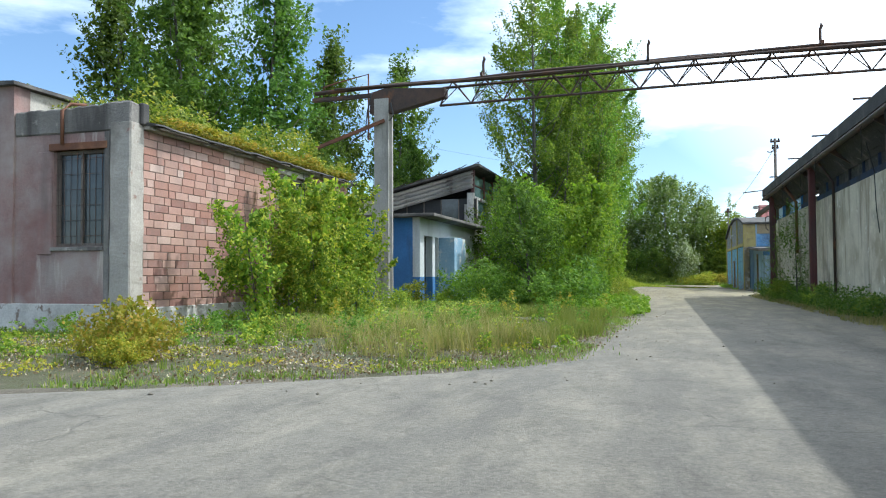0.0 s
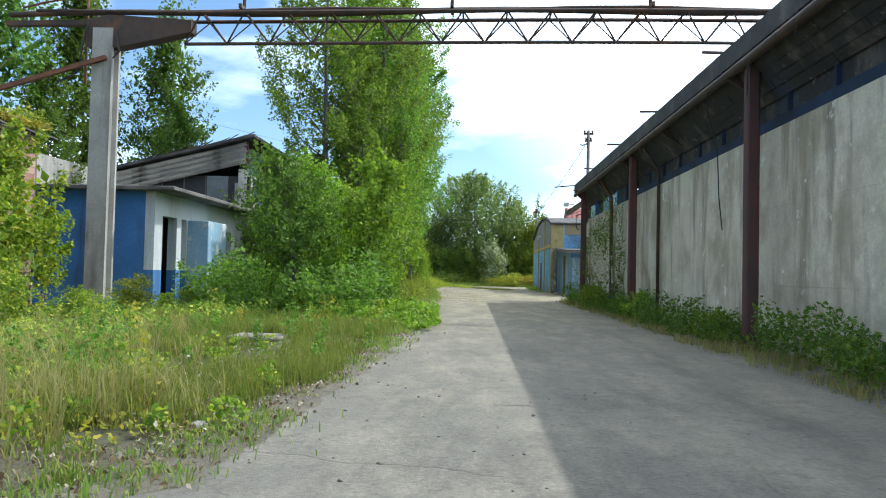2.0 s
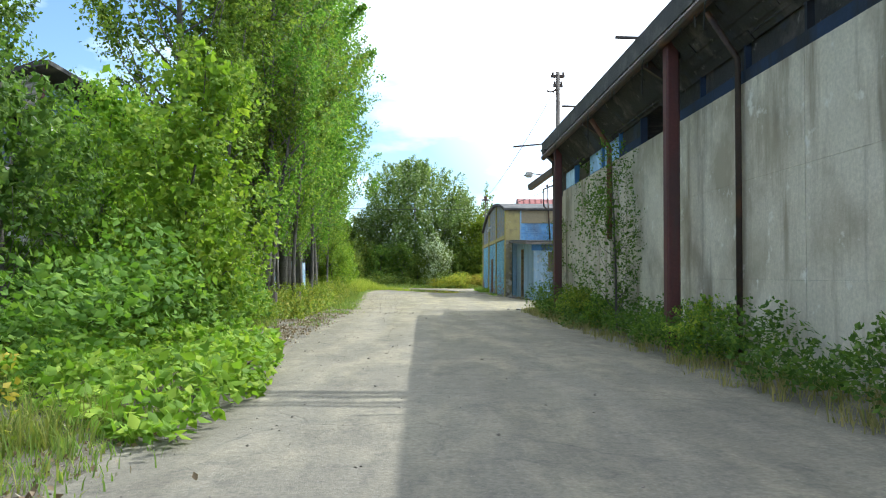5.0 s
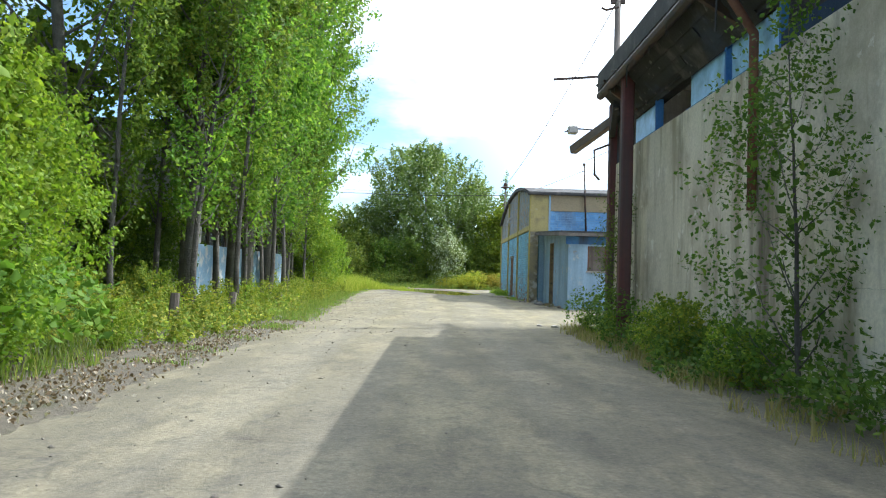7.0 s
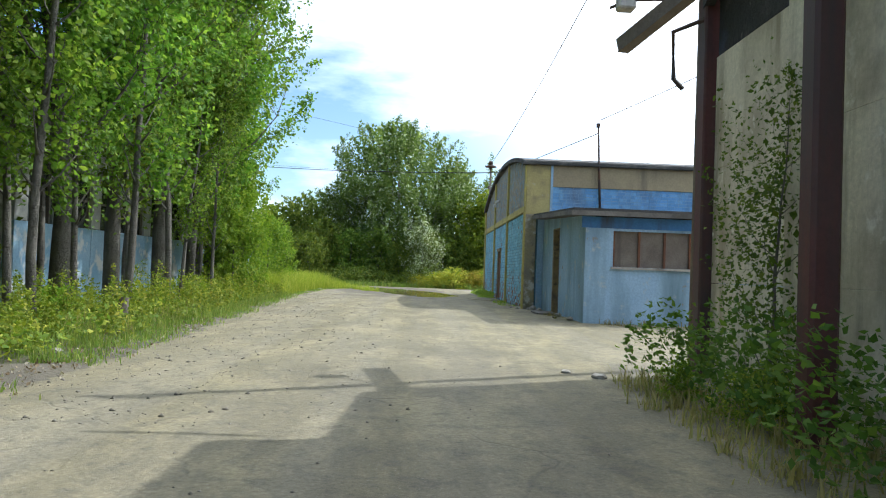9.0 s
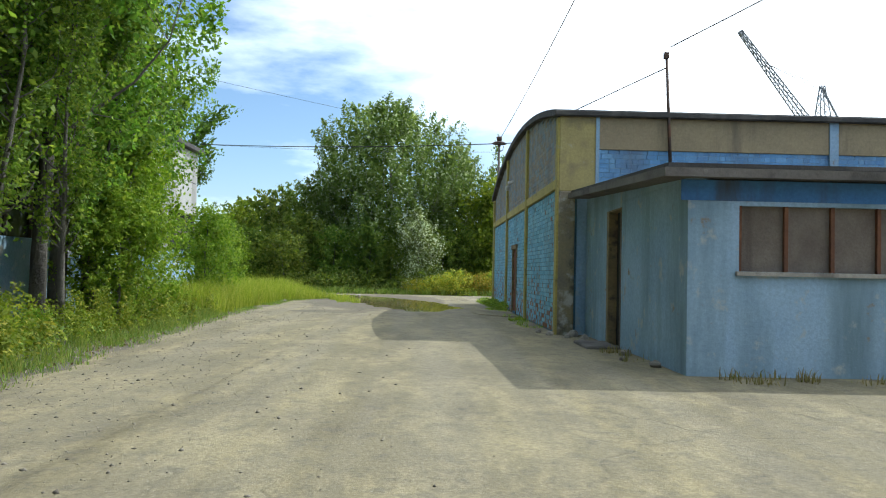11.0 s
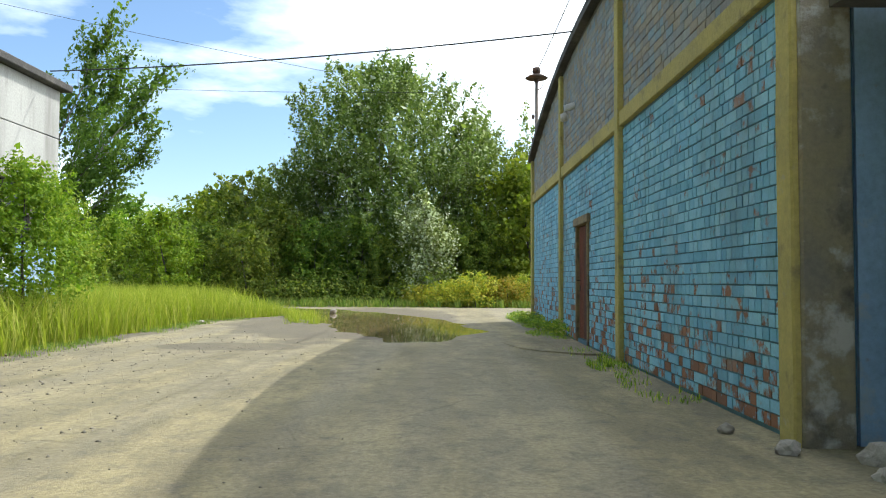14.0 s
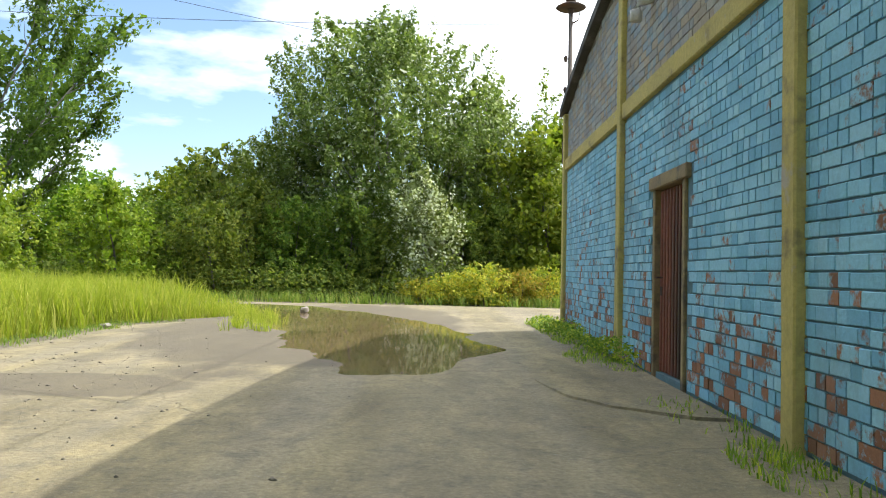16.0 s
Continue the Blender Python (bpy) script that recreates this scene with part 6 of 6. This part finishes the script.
for row, (y0, lo, hi) in enumerate(((91.5, 0.55, 0.85), (97.0, 0.8, 1.1), (103.0, 0.95, 1.25))):
    for n in range(19):
        x = -44 + n * 2.75 + row * 0.9 + far.uniform(-0.8, 0.8)
        if row == 0 and x > -3.5:
            continue
        y = y0 + far.uniform(-1.5, 1.5) + max(0, -20 - x) * 0.35
        s = far.uniform(lo, hi) * (0.62 if x > -3 else 0.80)
        if (row == 2 and (x < -22 or n % 2 or -5 < x < 8)) or (row == 1 and -4 < x < 7.5):
            continue
        set_at((thicket_a, thicket_b)[far.random() < 0.72], x, y, s, far.uniform(0, 360), wide=far.uniform(1.0, 1.25))
for x, y, s, k in ((10.5, 95, 1.15, 1), (13, 98, 1.1, 1), (9.3, 100, 1.1, 0), (16, 94, 1.0, 0), (22, 100, 1.3, 0), (28, 95, 1.2, 0), (21, 112, 1.35, 1), (34, 60, 1.2, 0), (33, 50, 1.2, 0), (34, 70, 1.1, 1),
                   (-9.0, 84, 0.62, 1), (-12.5, 86, 0.75, 0), (-6.8, 88, 0.6, 1), (-15.5, 87, 0.8, 1), (-3.6, 89.5, 0.55, 0)):
    set_at((thicket_a, thicket_b)[k], x, y, s, x * 41 % 360)
# small trees and shrubs by the workshop
for x, y, s, k, t in ((-3.1, 36.5, 0.82, 1, 100),  (-4.2, 40.0, 0.80, 1, 20), 
                      (-5.4, 49.6, 0.6, 1, 40), (-6.6, 48.8, 0.75, 1, 150), (-4.6, 47.6, 0.45, 0, 90), (-2.0, 60.4, 0.62, 1, 222), (-2.5, 61.6, 0.80, 1, 100), (-2.6, 69.2, 0.62, 1, 5)):
    set_at((broad_a, broad_b)[k], x, y, s, t, label="young tree crowding the old workshop")
young_dark = tree("tree", "small dark tree with open limbs before the workshop", 6.2, 1.75, 31, LEAF_DARK, M_BARK, 6000, 0.13, "broad", 0.40, trunk_r=0.09, low=0.28, rise=0.4)
proto(young_dark, -2.8, 28.2, 0.80, 40)
young_light = tree("tree", "bright green sapling among creepers by the road", 5.6, 1.5, 32, LEAF_LIGHT, M_BARK, 7000, 0.13, "broad", 0.36, trunk_r=0.06, low=0.06, rise=0.6)
proto(young_light, -1.2, 30.4, 0.92, 0)
set_at(young_light, -1.9, 34.0, 0.62, 120)
set_at(young_light, -0.9, 33.2, 0.5, 250)
# bushes
shrub = tree("shrub", "tall unruly shrub with yellowing leaves against the brick wall", 4.7, 1.3, 17, LEAF_SHRUB, M_BARK, 5200, 0.125, "broad", 0.36, trunk_r=0.035, low=0.03, rise=0.5, lumps=0.85, per=115, inner=0.10)
proto(shrub, -7.2, 15.9, 0.70, 0)
for x, y, s, t in ((-6.7, 17.0, 1.0, 80), (-7.4, 18.0, 1.2, 170), (-6.4, 18.8, 1.05, 250), (-7.5, 19.6, 1.4, 20), (-7.1, 20.5, 1.3, 130), (-7.9, 21.3, 1.45, 300), (-7.9, 23.6, 0.85, 200), (-6.0, 16.6, 0.75, 40)):
    set_at(shrub, x, y, s, t)
proto(bush_a, -5.7, 18.3, 0.55, 0)
proto(bush_b, -3.8, 30.0, 0.55, 0)
proto(bush_y, 6.6, 87.6, 0.95, 0)
for x, y, s, k, t in ((-5.9, 16.4, 0.45, 0, 90), (-5.5, 21.3, 0.6, 0, 200), (-5.6, 26.0, 0.5, 1, 20),
                      (-6.9, 26.6, 0.75, 0, 300), (-6.2, 29.0, 0.5, 0, 222),
                      (-2.5, 27.6, 0.5, 1, 40), (-1.2, 29.5, 0.5, 1, 80), (-2.7, 32.6, 0.75, 1, 150), (-1.0, 33.0, 0.6, 1, 170), (-0.9, 36.6, 0.6, 1, 10), (-4.6, 27.6, 0.45, 1, 111),
                      (-1.8, 47.6, 0.6, 1, 0), (-1.7, 51.6, 0.45, 1, 70), (-1.9, 56.4, 0.5, 1, 120), (-1.6, 62.0, 0.55, 1, 30), (-2.4, 65.3, 0.8, 1, 10), (-3.0, 43.2, 0.9, 0, 50), (-2.5, 38.6, 0.9, 0, 90),
                      (7.0, 27.9, 0.66, 0, 0), (7.1, 30.6, 0.42, 1, 50), (7.05, 34.3, 0.55, 0, 77), (7.0, 21.4, 0.5, 0, 200), (7.05, 16.0, 0.45, 0, 120), (7.05, 36.4, 0.72, 0, 140), (7.1, 37.4, 0.62, 0, 20), (6.9, 40.6, 0.40, 0, 230), (7.0, 23.0, 0.3, 1, 20), (6.75, 41.9, 0.35, 1, 33),
                      (-9.6, 12.7, 0.38, 1, 60), (-7.9, 13.2, 0.3, 1, 140)):
    set_at((bush_a, bush_b)[k], x, y, s, t)
for x, y, s, t in ((-5.4, 9.2, 0.60, 60), (-5.0, 8.5, 0.30, 140), (-6.4, 9.6, 0.30, 200), (-6.0, 10.4, 0.42, 10), (5.2, 87.6, 0.75, 30), (7.9, 87.8, 0.9, 90), (4.2, 88.2, 0.62, 150), (8.9, 88.6, 0.95, 200), (7.2, 88.9, 0.9, 250), (6.0, 88.4, 0.8, 20)):
    set_at(bush_y, x, y, s, t)
# slim saplings before the shed wall
sapling = tree("sapling", "thin sapling with sparse leaves against the shed wall", 3.9, 0.62, 9, LEAF_DARK, M_BARK, 4200, 0.055, "broad", 0.30, trunk_r=0.03, low=0.15, rise=0.6, lumps=0.6, inner=0.05)
proto(sapling, 7.05, 33.0, 1.05, 0)
set_at(sapling, 7.2, 41.0, 0.75, 260)


# ---- low growth ----
def grass(name, label, spots, height, width, material, seed):
    """Blades: three-point tapering strips, bent over."""
    rng = np.random.default_rng(seed)
    n = len(spots)
    a = rng.uniform(0, math.tau, n)
    h = height(spots, rng)[:, None]
    d = np.stack([np.cos(a), np.sin(a), np.zeros(n)], 1)  # the way it bends
    s = np.stack([-np.sin(a), np.cos(a), np.zeros(n)], 1)
    up = np.array([0, 0, 1.0])
    bend = rng.uniform(0.15, 0.8, (n, 1))
    p0 = np.concatenate([spots, np.zeros((n, 1))], 1)
    p1 = p0 + h * 0.55 * up + d * h * bend * 0.35
    p2 = p0 + h * (1 - 0.35 * bend) * up + d * h * bend
    w = width * rng.uniform(0.6, 1.3, (n, 1))
    v = np.stack([p0 - s * w, p0 + s * w, p1 + s * w * 0.8, p1 - s * w * 0.8, p2], 1).reshape(-1, 3)
    i = np.arange(n)[:, None] * 5
    f = np.concatenate([i + [0, 1, 2], i + [0, 2, 3], i + [3, 2, 4]], 1).reshape(-1, 3)
    return tagged(new(name, from_arrays(name, v, f, material)), label, "grass", "", "stuff")


def scatter(n, seed, x0, x1, y0, y1, keep, lump=0.0):
    """Spots in tufts, thick where the noise is high."""
    rng = np.random.default_rng(seed)
    tufts = np.stack([rng.uniform(x0, x1, n // 9), rng.uniform(y0, y1, n // 9)], 1)
    ok = np.array([noise.noise((x * 0.7, y * 0.7, seed)) + 0.5 * noise.noise((x * 2.3, y * 2.3, seed)) > lump + rng.uniform(-0.45, 0.45) for x, y in tufts])
    tufts = tufts[ok]
    pick = rng.integers(0, len(tufts), n)
    out = tufts[pick] + rng.normal(size=(n, 2)) * rng.uniform(0.03, 0.13, (len(tufts), 1))[pick]
    return out[np.array([keep(x, y) for x, y in out])]


def even(lo, hi):
    return lambda s, rng: rng.uniform(lo, hi, len(s))


def round_spot(*spots):
    """True within any of the ovals (x, y, rx, ry), with a ragged rim."""
    return lambda x, y: any(((x - a) / c) ** 2 + ((y - b) / d) ** 2 < 1 + 0.7 * noise.noise((x * 1.6, y * 1.6, 2)) for a, b, c, d in spots)


straw = round_spot((-1.9, 12.0, 1.7, 1.7), (-0.5, 12.6, 0.7, 1.1), (-2.6, 15.4, 1.6, 1.4), (-3.6, 18.5, 1.2, 2.0), (-4.6, 14.2, 1.0, 1.0))
green_tufts = round_spot((-1.1, 13.4, 1.7, 1.7), (0.0, 15.2, 0.8, 1.8), (-0.6, 17.2, 1.3, 1.2), (-2.6, 13.2, 1.0, 1.2), (-0.2, 20.6, 0.9, 1.2), (-3.0, 21.5, 1.4, 1.6), (-1.4, 22.6, 2.2, 1.6), (-2.2, 17.6, 1.2, 1.4), (-4.2, 24.0, 1.6, 1.6))
grass("grass", "rough green verge grass along the road", scatter(40000, 1, -3.2, 1.4, 21, 66, lambda x, y: x < left_edge(y) + 0.22 * noise.noise((x * 2, y * 1.1, 6)) - (0.85 + 0.5 * noise.noise((y * 0.8, 2, 9)) if 25 < y < 43 else 0.0), 0.0), even(0.06, 0.34), 0.006, LEAF_GRASS, 1)
grass("grass", "tall lush grass beside the puddle", scatter(44000, 2, -9, 1.4, 65, 82, lambda x, y: x < left_edge(y) - 0.05 and x > -10 and not (-4.5 < x < -4.2 and y < 74), -0.5), lambda s, rng: rng.uniform(0.35, 1.15, len(s)) * np.clip(0.32 + 0.40 * np.abs(s[:, 0] - 0.4), 0.32, 1.1), 0.010, LEAF_LUSH, 2)
grass("grass", "dry straw-coloured tufts at the junction corner", scatter(19000, 3, -6.0, 1.3, 9.5, 21, lambda x, y: x < left_edge(y) - 0.12 and straw(x, y), 0.1), even(0.12, 0.68), 0.005, LEAF_DRY, 3)
grass("grass", "green grass tufts at the junction corner", scatter(52000, 4, -5, 1.3, 10.0, 25, lambda x, y: x < left_edge(y) + 0.05 and green_tufts(x, y), 0.0), even(0.08, 0.42), 0.005, LEAF_GRASS, 4)
grass("grass", "sparse low grass on bare dirt before the brick building", scatter(9000, 14, -14, 0.5, 6.6, 16, lambda x, y: x < left_edge(y) - 0.1 and not (x < -8.9 and y > 13.6), 0.22), even(0.04, 0.20), 0.006, LEAF_GRASS, 14)
rim = np.random.default_rng(41)
rim_y = rim.uniform(6.5, 82, 60000)
rim_y = rim_y[np.array([noise.noise((v * 0.55, 9, 1)) + 0.6 * noise.noise((v * 2.6, 4, 1)) > (0.22 if 25 < v < 43 else -0.12) for v in rim_y])][:26000]
rim_x = np.array([left_edge(v) for v in rim_y]) + rim.normal(-0.14, 0.20, len(rim_y))
grass("grass", "low weeds creeping over the road edge", np.stack([rim_x, rim_y], 1), even(0.03, 0.15), 0.006, LEAF_GRASS, 41)
grass("grass", "short weeds at the foot of the shed wall", scatter(9000, 5, 6.3, 7.45, 8, 43, lambda x, y: True, -0.05), even(0.06, 0.3), 0.007, LEAF_DRY, 5)
grass("grass", "low weeds along the blue wall", scatter(5200, 6, 7.0, 7.68, 62, 78, lambda x, y: not 67.4 < y < 69.3 and x > 7.15 + 0.35 * noise.noise((y * 0.6, 0, 0)), -0.1), even(0.03, 0.15), 0.006, LEAF_VINE, 6)
grass("grass", "grass tufts standing in the puddle's edge", scatter(5200, 61, -1.2, 2.6, 74, 82.5, lambda x, y: abs(x - puddle_middle(y) + 2.1) < 0.5 + 0.5 * noise.noise((x * 1.1, y * 0.7, 4)), 0.12), even(0.10, 0.42), 0.007, LEAF_LUSH, 61)
grass("grass", "grass fringe at the far side of the yard", scatter(9000, 7, -14, 12, 86.0, 91, lambda x, y: True, -0.2), even(0.15, 0.55), 0.012, LEAF_GRASS, 7)
grass("grass", "weeds by the annex wall", scatter(2600, 8, 7.75, 14, 52.7, 60, lambda x, y: (x < 8.25 or y < 53.45) and not 56.8 < y < 58.3, 0.0), even(0.05, 0.25), 0.008, LEAF_DRY, 8)


def cover(name, label, count, seed, x0, x1, y0, y1, keep, height, size, material, base=0.0, fill=0.55):
    """Creeping leaves in mounds; fill: how much of the ground they take."""
    rng = np.random.default_rng(seed)
    p = np.stack([rng.uniform(x0, x1, count), rng.uniform(y0, y1, count), rng.uniform(0.1, 1, count) ** 0.6], 1)
    m = np.array([height * max(0.0, fill + 0.75 * noise.noise((x * 0.7, y * 0.7, seed)) + 0.35 * noise.noise((x * 2.1, y * 2.1, seed))) if keep(x, y) else 0.0 for x, y, _ in p])
    ok = m > 0.04
    p, m = p[ok], m[ok]
    p[:, 2] = base + p[:, 2] * m
    return tagged(new(name, leaves(name, p, size, material, rng, droop=0.1, facing=unit(np.array([0.25, -0.1, 0.75]) + rng.normal(size=p.shape) * 0.55))), label, "plants", "", "stuff")


cover("creeper", "bright green creeper spilling onto the road", 8000, 21, -2.0, 1.75, 21.5, 28.5, lambda x, y: x < 1.55 - 0.03 * (y - 24) ** 2 and y > 23.2 - 0.9 * max(0.0, x - 0.3) + max(0.0, 0.4 - x) * 1.1, 0.50, 0.125, LEAF_LIGHT, 0.0, 0.62)
cover("creeper", "dense dark green creeper mounds before the workshop", 22000, 28, -6.6, 0.2, 25.5, 36.0, lambda x, y: x < 0.1 - 0.10 * abs(y - 29) and y > 25.2 + max(0.0, -x - 0.5) * 0.55, 1.75, 0.14, LEAF_CREEPER, 0.0, 0.62)
cover("creeper", "low leafy weeds in patches on the dirt", 24000, 22, -13, 0.4, 7.0, 16, lambda x, y: x < left_edge(y) - 0.1 and not (x < -8.9 and y > 13.6), 0.24, 0.055, LEAF_YELLOW, 0.0, 0.02)
cover("creeper", "rusty-leaved weed patches on the dirt", 11000, 29, -9, 0.2, 8.0, 20, lambda x, y: x < left_edge(y) - 0.3 and not (x < -8.9 and y > 13.6), 0.5, 0.05, LEAF_LITTER, 0.0, 0.02)


def clumps(name, label, count, seed, x0, x1, y0, y1, keep, tall, size, material):
    """Separate leafy weeds: domes of leaves of uneven height."""
    rng = np.random.default_rng(seed)
    out = []
    while len(out) < count:
        x, y = rng.uniform(x0, x1), rng.uniform(y0, y1)
        if not keep(x, y) or noise.noise((x * 0.5, y * 0.5, seed)) < rng.uniform(-0.5, 0.2):
            continue
        h, r, n = tall * rng.uniform(0.35, 1.0), rng.uniform(0.10, 0.30), int(rng.uniform(50, 130))
        a, q, v = rng.uniform(0, math.tau, n), rng.uniform(0, 1, n) ** 0.6, rng.uniform(0.1, 1, n)
        w = r * q * (1.1 - 0.7 * v)
        out.append(np.stack([x + np.cos(a) * w + 0.1 * v * rng.normal(), y + np.sin(a) * w, h * v], 1))
    p = np.concatenate(out)
    return tagged(new(name, leaves(name, p, size, material, rng, droop=0.15, facing=unit(np.array([0.2, -0.1, 0.6]) + rng.normal(size=p.shape) * 0.6))), label, "plants", "", "stuff")


def corner(x, y):
    return x < left_edge(y) - 0.15 and not (x < -8.7 and y > 13.3)


clumps("weed", "yellow-green leafy weeds at the junction corner", 120, 51, -12, 0.5, 7.2, 17, lambda x, y: corner(x, y) and (y > 10.6 or x < -6.5), 0.42, 0.065, LEAF_SHRUB)
clumps("weed", "dark green leafy weeds at the junction corner", 110, 52, -9, 0.7, 11, 25, corner, 0.6, 0.06, LEAF_CREEPER)
clumps("weed", "yellowed tall weeds along the bushes", 14, 53, -6.5, 0.3, 12, 25, corner, 1.0, 0.06, LEAF_YELLOW)
clumps("weed", "leafy weeds along the verge under the poplars", 260, 54, -3.5, 0.0, 36, 66, corner, 0.85, 0.07, LEAF_VINE)
clumps("weed", "bright yellow-green weeds before the poplar trunks", 190, 55, -2.8, -0.3, 43, 65, lambda x, y: x < left_edge(y) - 0.5, 0.95, 0.06, LEAF_LIGHT)
clumps("weed", "yellowing tall weeds before the poplar trunks", 45, 56, -2.6, -0.5, 43, 60, lambda x, y: x < left_edge(y) - 0.6, 1.25, 0.055, LEAF_SHRUB)
grass("grass", "dry straw tuft on the poplar verge", scatter(1500, 63, -1.6, 0.2, 44, 54, lambda x, y: (x + 0.75) ** 2 / 0.3 + (y - 50.2) ** 2 / 1.1 < 1 or (x + 0.6) ** 2 / 0.2 + (y - 46.4) ** 2 / 0.7 < 1, -1.0), even(0.2, 0.55), 0.006, LEAF_DRY, 63)
cover("creeper", "green weeds below the bushes", 9000, 23, -8.6, -3, 14.6, 30, lambda x, y: True, 0.75, 0.10, LEAF_VINE, 0.0, 0.3)
cover("vine", "leafy vine mat growing over the felt roof", 20000, 24, -14, -8.75, 14.6, 25.8, lambda x, y: x < -9.2 + 0.5 * noise.noise((y, 0, 4)) or y > 21, 1.35, 0.13, LEAF_VINE, 4.55)
cover("vine", "bright vine trailing along the roof edge", 7000, 30, -9.6, -8.62, 15.2, 25.6, lambda x, y: True, 0.5, 0.11, LEAF_YELLOW, 4.56, 0.5)
cover("creeper", "shaded weeds under the poplars", 12000, 25, -4.2, 0.2, 37, 66, lambda x, y: x < left_edge(y) - 0.55, 0.55, 0.095, LEAF_VINE)
cover("creeper", "dark weeds along the shed wall", 24000, 26, 6.25, 7.45, 6, 43, lambda x, y: x > 6.5 + 0.5 * noise.noise((y * 0.5, 5, 0)), 0.95, 0.08, LEAF_DARK, 0.0, 0.62)
cover("creeper", "undergrowth at the foot of the tree belt", 22000, 27, -24, 9, 88.0, 94, lambda x, y: True, 1.9, 0.15, LEAF_BELT)

cover("creeper", "small leafy weeds at the foot of the blue wall", 5000, 33, 7.1, 7.66, 69.4, 77.6, lambda x, y: x > 7.66 - (0.15 + 0.05 * (y - 69.4)), 0.40, 0.06, LEAF_VINE, 0.02, 0.45)


def litter():
    rng = np.random.default_rng(31)
    pts = []
    while len(pts) < 4200:
        y = rng.uniform(6, 66)
        x = left_edge(y) + rng.normal(-0.16, 0.20)
        if y > 6.5 or x > -3:
            pts.append((x, y, 0.038 + rng.uniform(0, 0.015)))
    while len(pts) < 9000:
        y = rng.uniform(7, 22) if rng.uniform() < 0.5 else rng.uniform(26, 42)
        x = left_edge(y) + rng.normal(-0.45, 0.40)
        if noise.noise((x * 1.4, y * 1.4, 5)) > -0.15 and x < left_edge(y) + 0.45:
            pts.append((x, y, 0.042 + rng.uniform(0, 0.02)))
    while len(pts) < 14500:
        x, y = rng.uniform(-10, 0.3), rng.uniform(7, 14)
        if x < left_edge(y) - 0.1 and noise.noise((x * 0.9, y * 0.9, 8)) > rng.uniform(-0.5, 0.25):
            pts.append((x, y, 0.042 + rng.uniform(0, 0.03)))
    p = np.array(pts)
    tagged(new("leaf_litter", leaves("leaf_litter", p, 0.047, LEAF_LITTER, rng, droop=0)), "fallen leaves and litter along the road edge", "leaves", "", "stuff")
    # loose stones and clods
    n = 4200
    y = np.concatenate([rng.uniform(6, 80, n // 3), rng.uniform(40, 70, n - n // 3)])
    x = np.array([left_edge(v) for v in y]) + np.abs(rng.normal(0, 1.9, n))
    r = rng.uniform(0.005, 0.014, (n, 1)) * rng.choice([1.0, 1.0, 1.0, 2.0], (n, 1))
    at = np.stack([x, y, np.array([road_height(a, b) for a, b in zip(x, y)])], 1)
    tips = np.array([(1, 0, 0), (0, 1, 0), (-1, 0, 0), (0, -1, 0), (0, 0, 0.8), (0, 0, -0.5)])
    v = at[:, None, :] + (tips[None] * rng.uniform(0.6, 1.3, (n, 6, 1)) + rng.normal(size=(n, 6, 3)) * 0.15) * r[:, :, None]
    f = np.array([(0, 1, 4), (1, 2, 4), (2, 3, 4), (3, 0, 4), (1, 0, 5), (2, 1, 5), (3, 2, 5), (0, 3, 5)])
    idx = (np.arange(n)[:, None, None] * 6 + f[None]).reshape(-1, 3)
    tagged(new("gravel", from_arrays("gravel", v.reshape(-1, 3), idx, M_GRAVEL)), "loose small stones and clods on the road", "gravel", "", "stuff")


litter()


def stone(x, y, r, label, flat=0.5):
    bm = bmesh.new()
    bmesh.ops.create_icosphere(bm, subdivisions=2, radius=r)
    for v in bm.verts:
        v.co *= 1 + 0.45 * noise.noise(v.co * (1.4 / r) + Vector((x, y, 0)))
        v.co.z *= flat
    ob = solid("stone", bm, M_STONE, label, "stone")
    ob.location = (x, y, r * flat * 0.6 + 0.03)
    return ob


stone(1.55, 80.6, 0.12, "pale stone at the puddle's edge", 0.8)
stone(-0.9, 74.3, 0.10, "small pale stone by the grass")
for x, y, r in ((0.7, 24.2, 0.06), (0.3, 12.0, 0.07), (0.0, 31.0, 0.08), (0.8, 18.2, 0.05), (-0.1, 44.0, 0.07), (6.3, 43.2, 0.08), (6.0, 43.6, 0.06)):
    stone(x, y, r, "grey broken stone on the road edge")
for x, y, r in ((7.95, 59.6, 0.12), (8.05, 58.9, 0.09), (7.75, 59.2, 0.07), (7.9, 58.5, 0.06), (7.5, 59.9, 0.08), (8.1, 55.9, 0.10), (7.9, 55.2, 0.07), (8.15, 54.4, 0.09), (7.35, 60.6, 0.06)):
    stone(x, y, r, "broken rubble at the foot of the annex wall", 0.7)
bm = boxed((-1.95, 19.4, 0.0), (-1.0, 20.3, 0.07), 0.02)
slab = solid("concrete_slab", bm, M_GRAVEL, "loose concrete slab lying in the grass", "slab")


def stump(x, y, h):
    root = thing("stump", "short rotten wooden post in the verge grass", "post", (x, y, 0), "verge posts")
    part("post", tubed([(0, 0, -0.05), (0.02, 0, h * 0.6), (0.03, 0.01, h)], [0.10, 0.095, 0.085], 9), M_OLDWOOD, root)


stump(-1.45, 40.6, 0.66)
stump(-1.3, 44.2, 0.6)
stump(-1.1, 48.6, 0.5)

# ---- brick pieces ----
for lay in exec_order:
    lay()
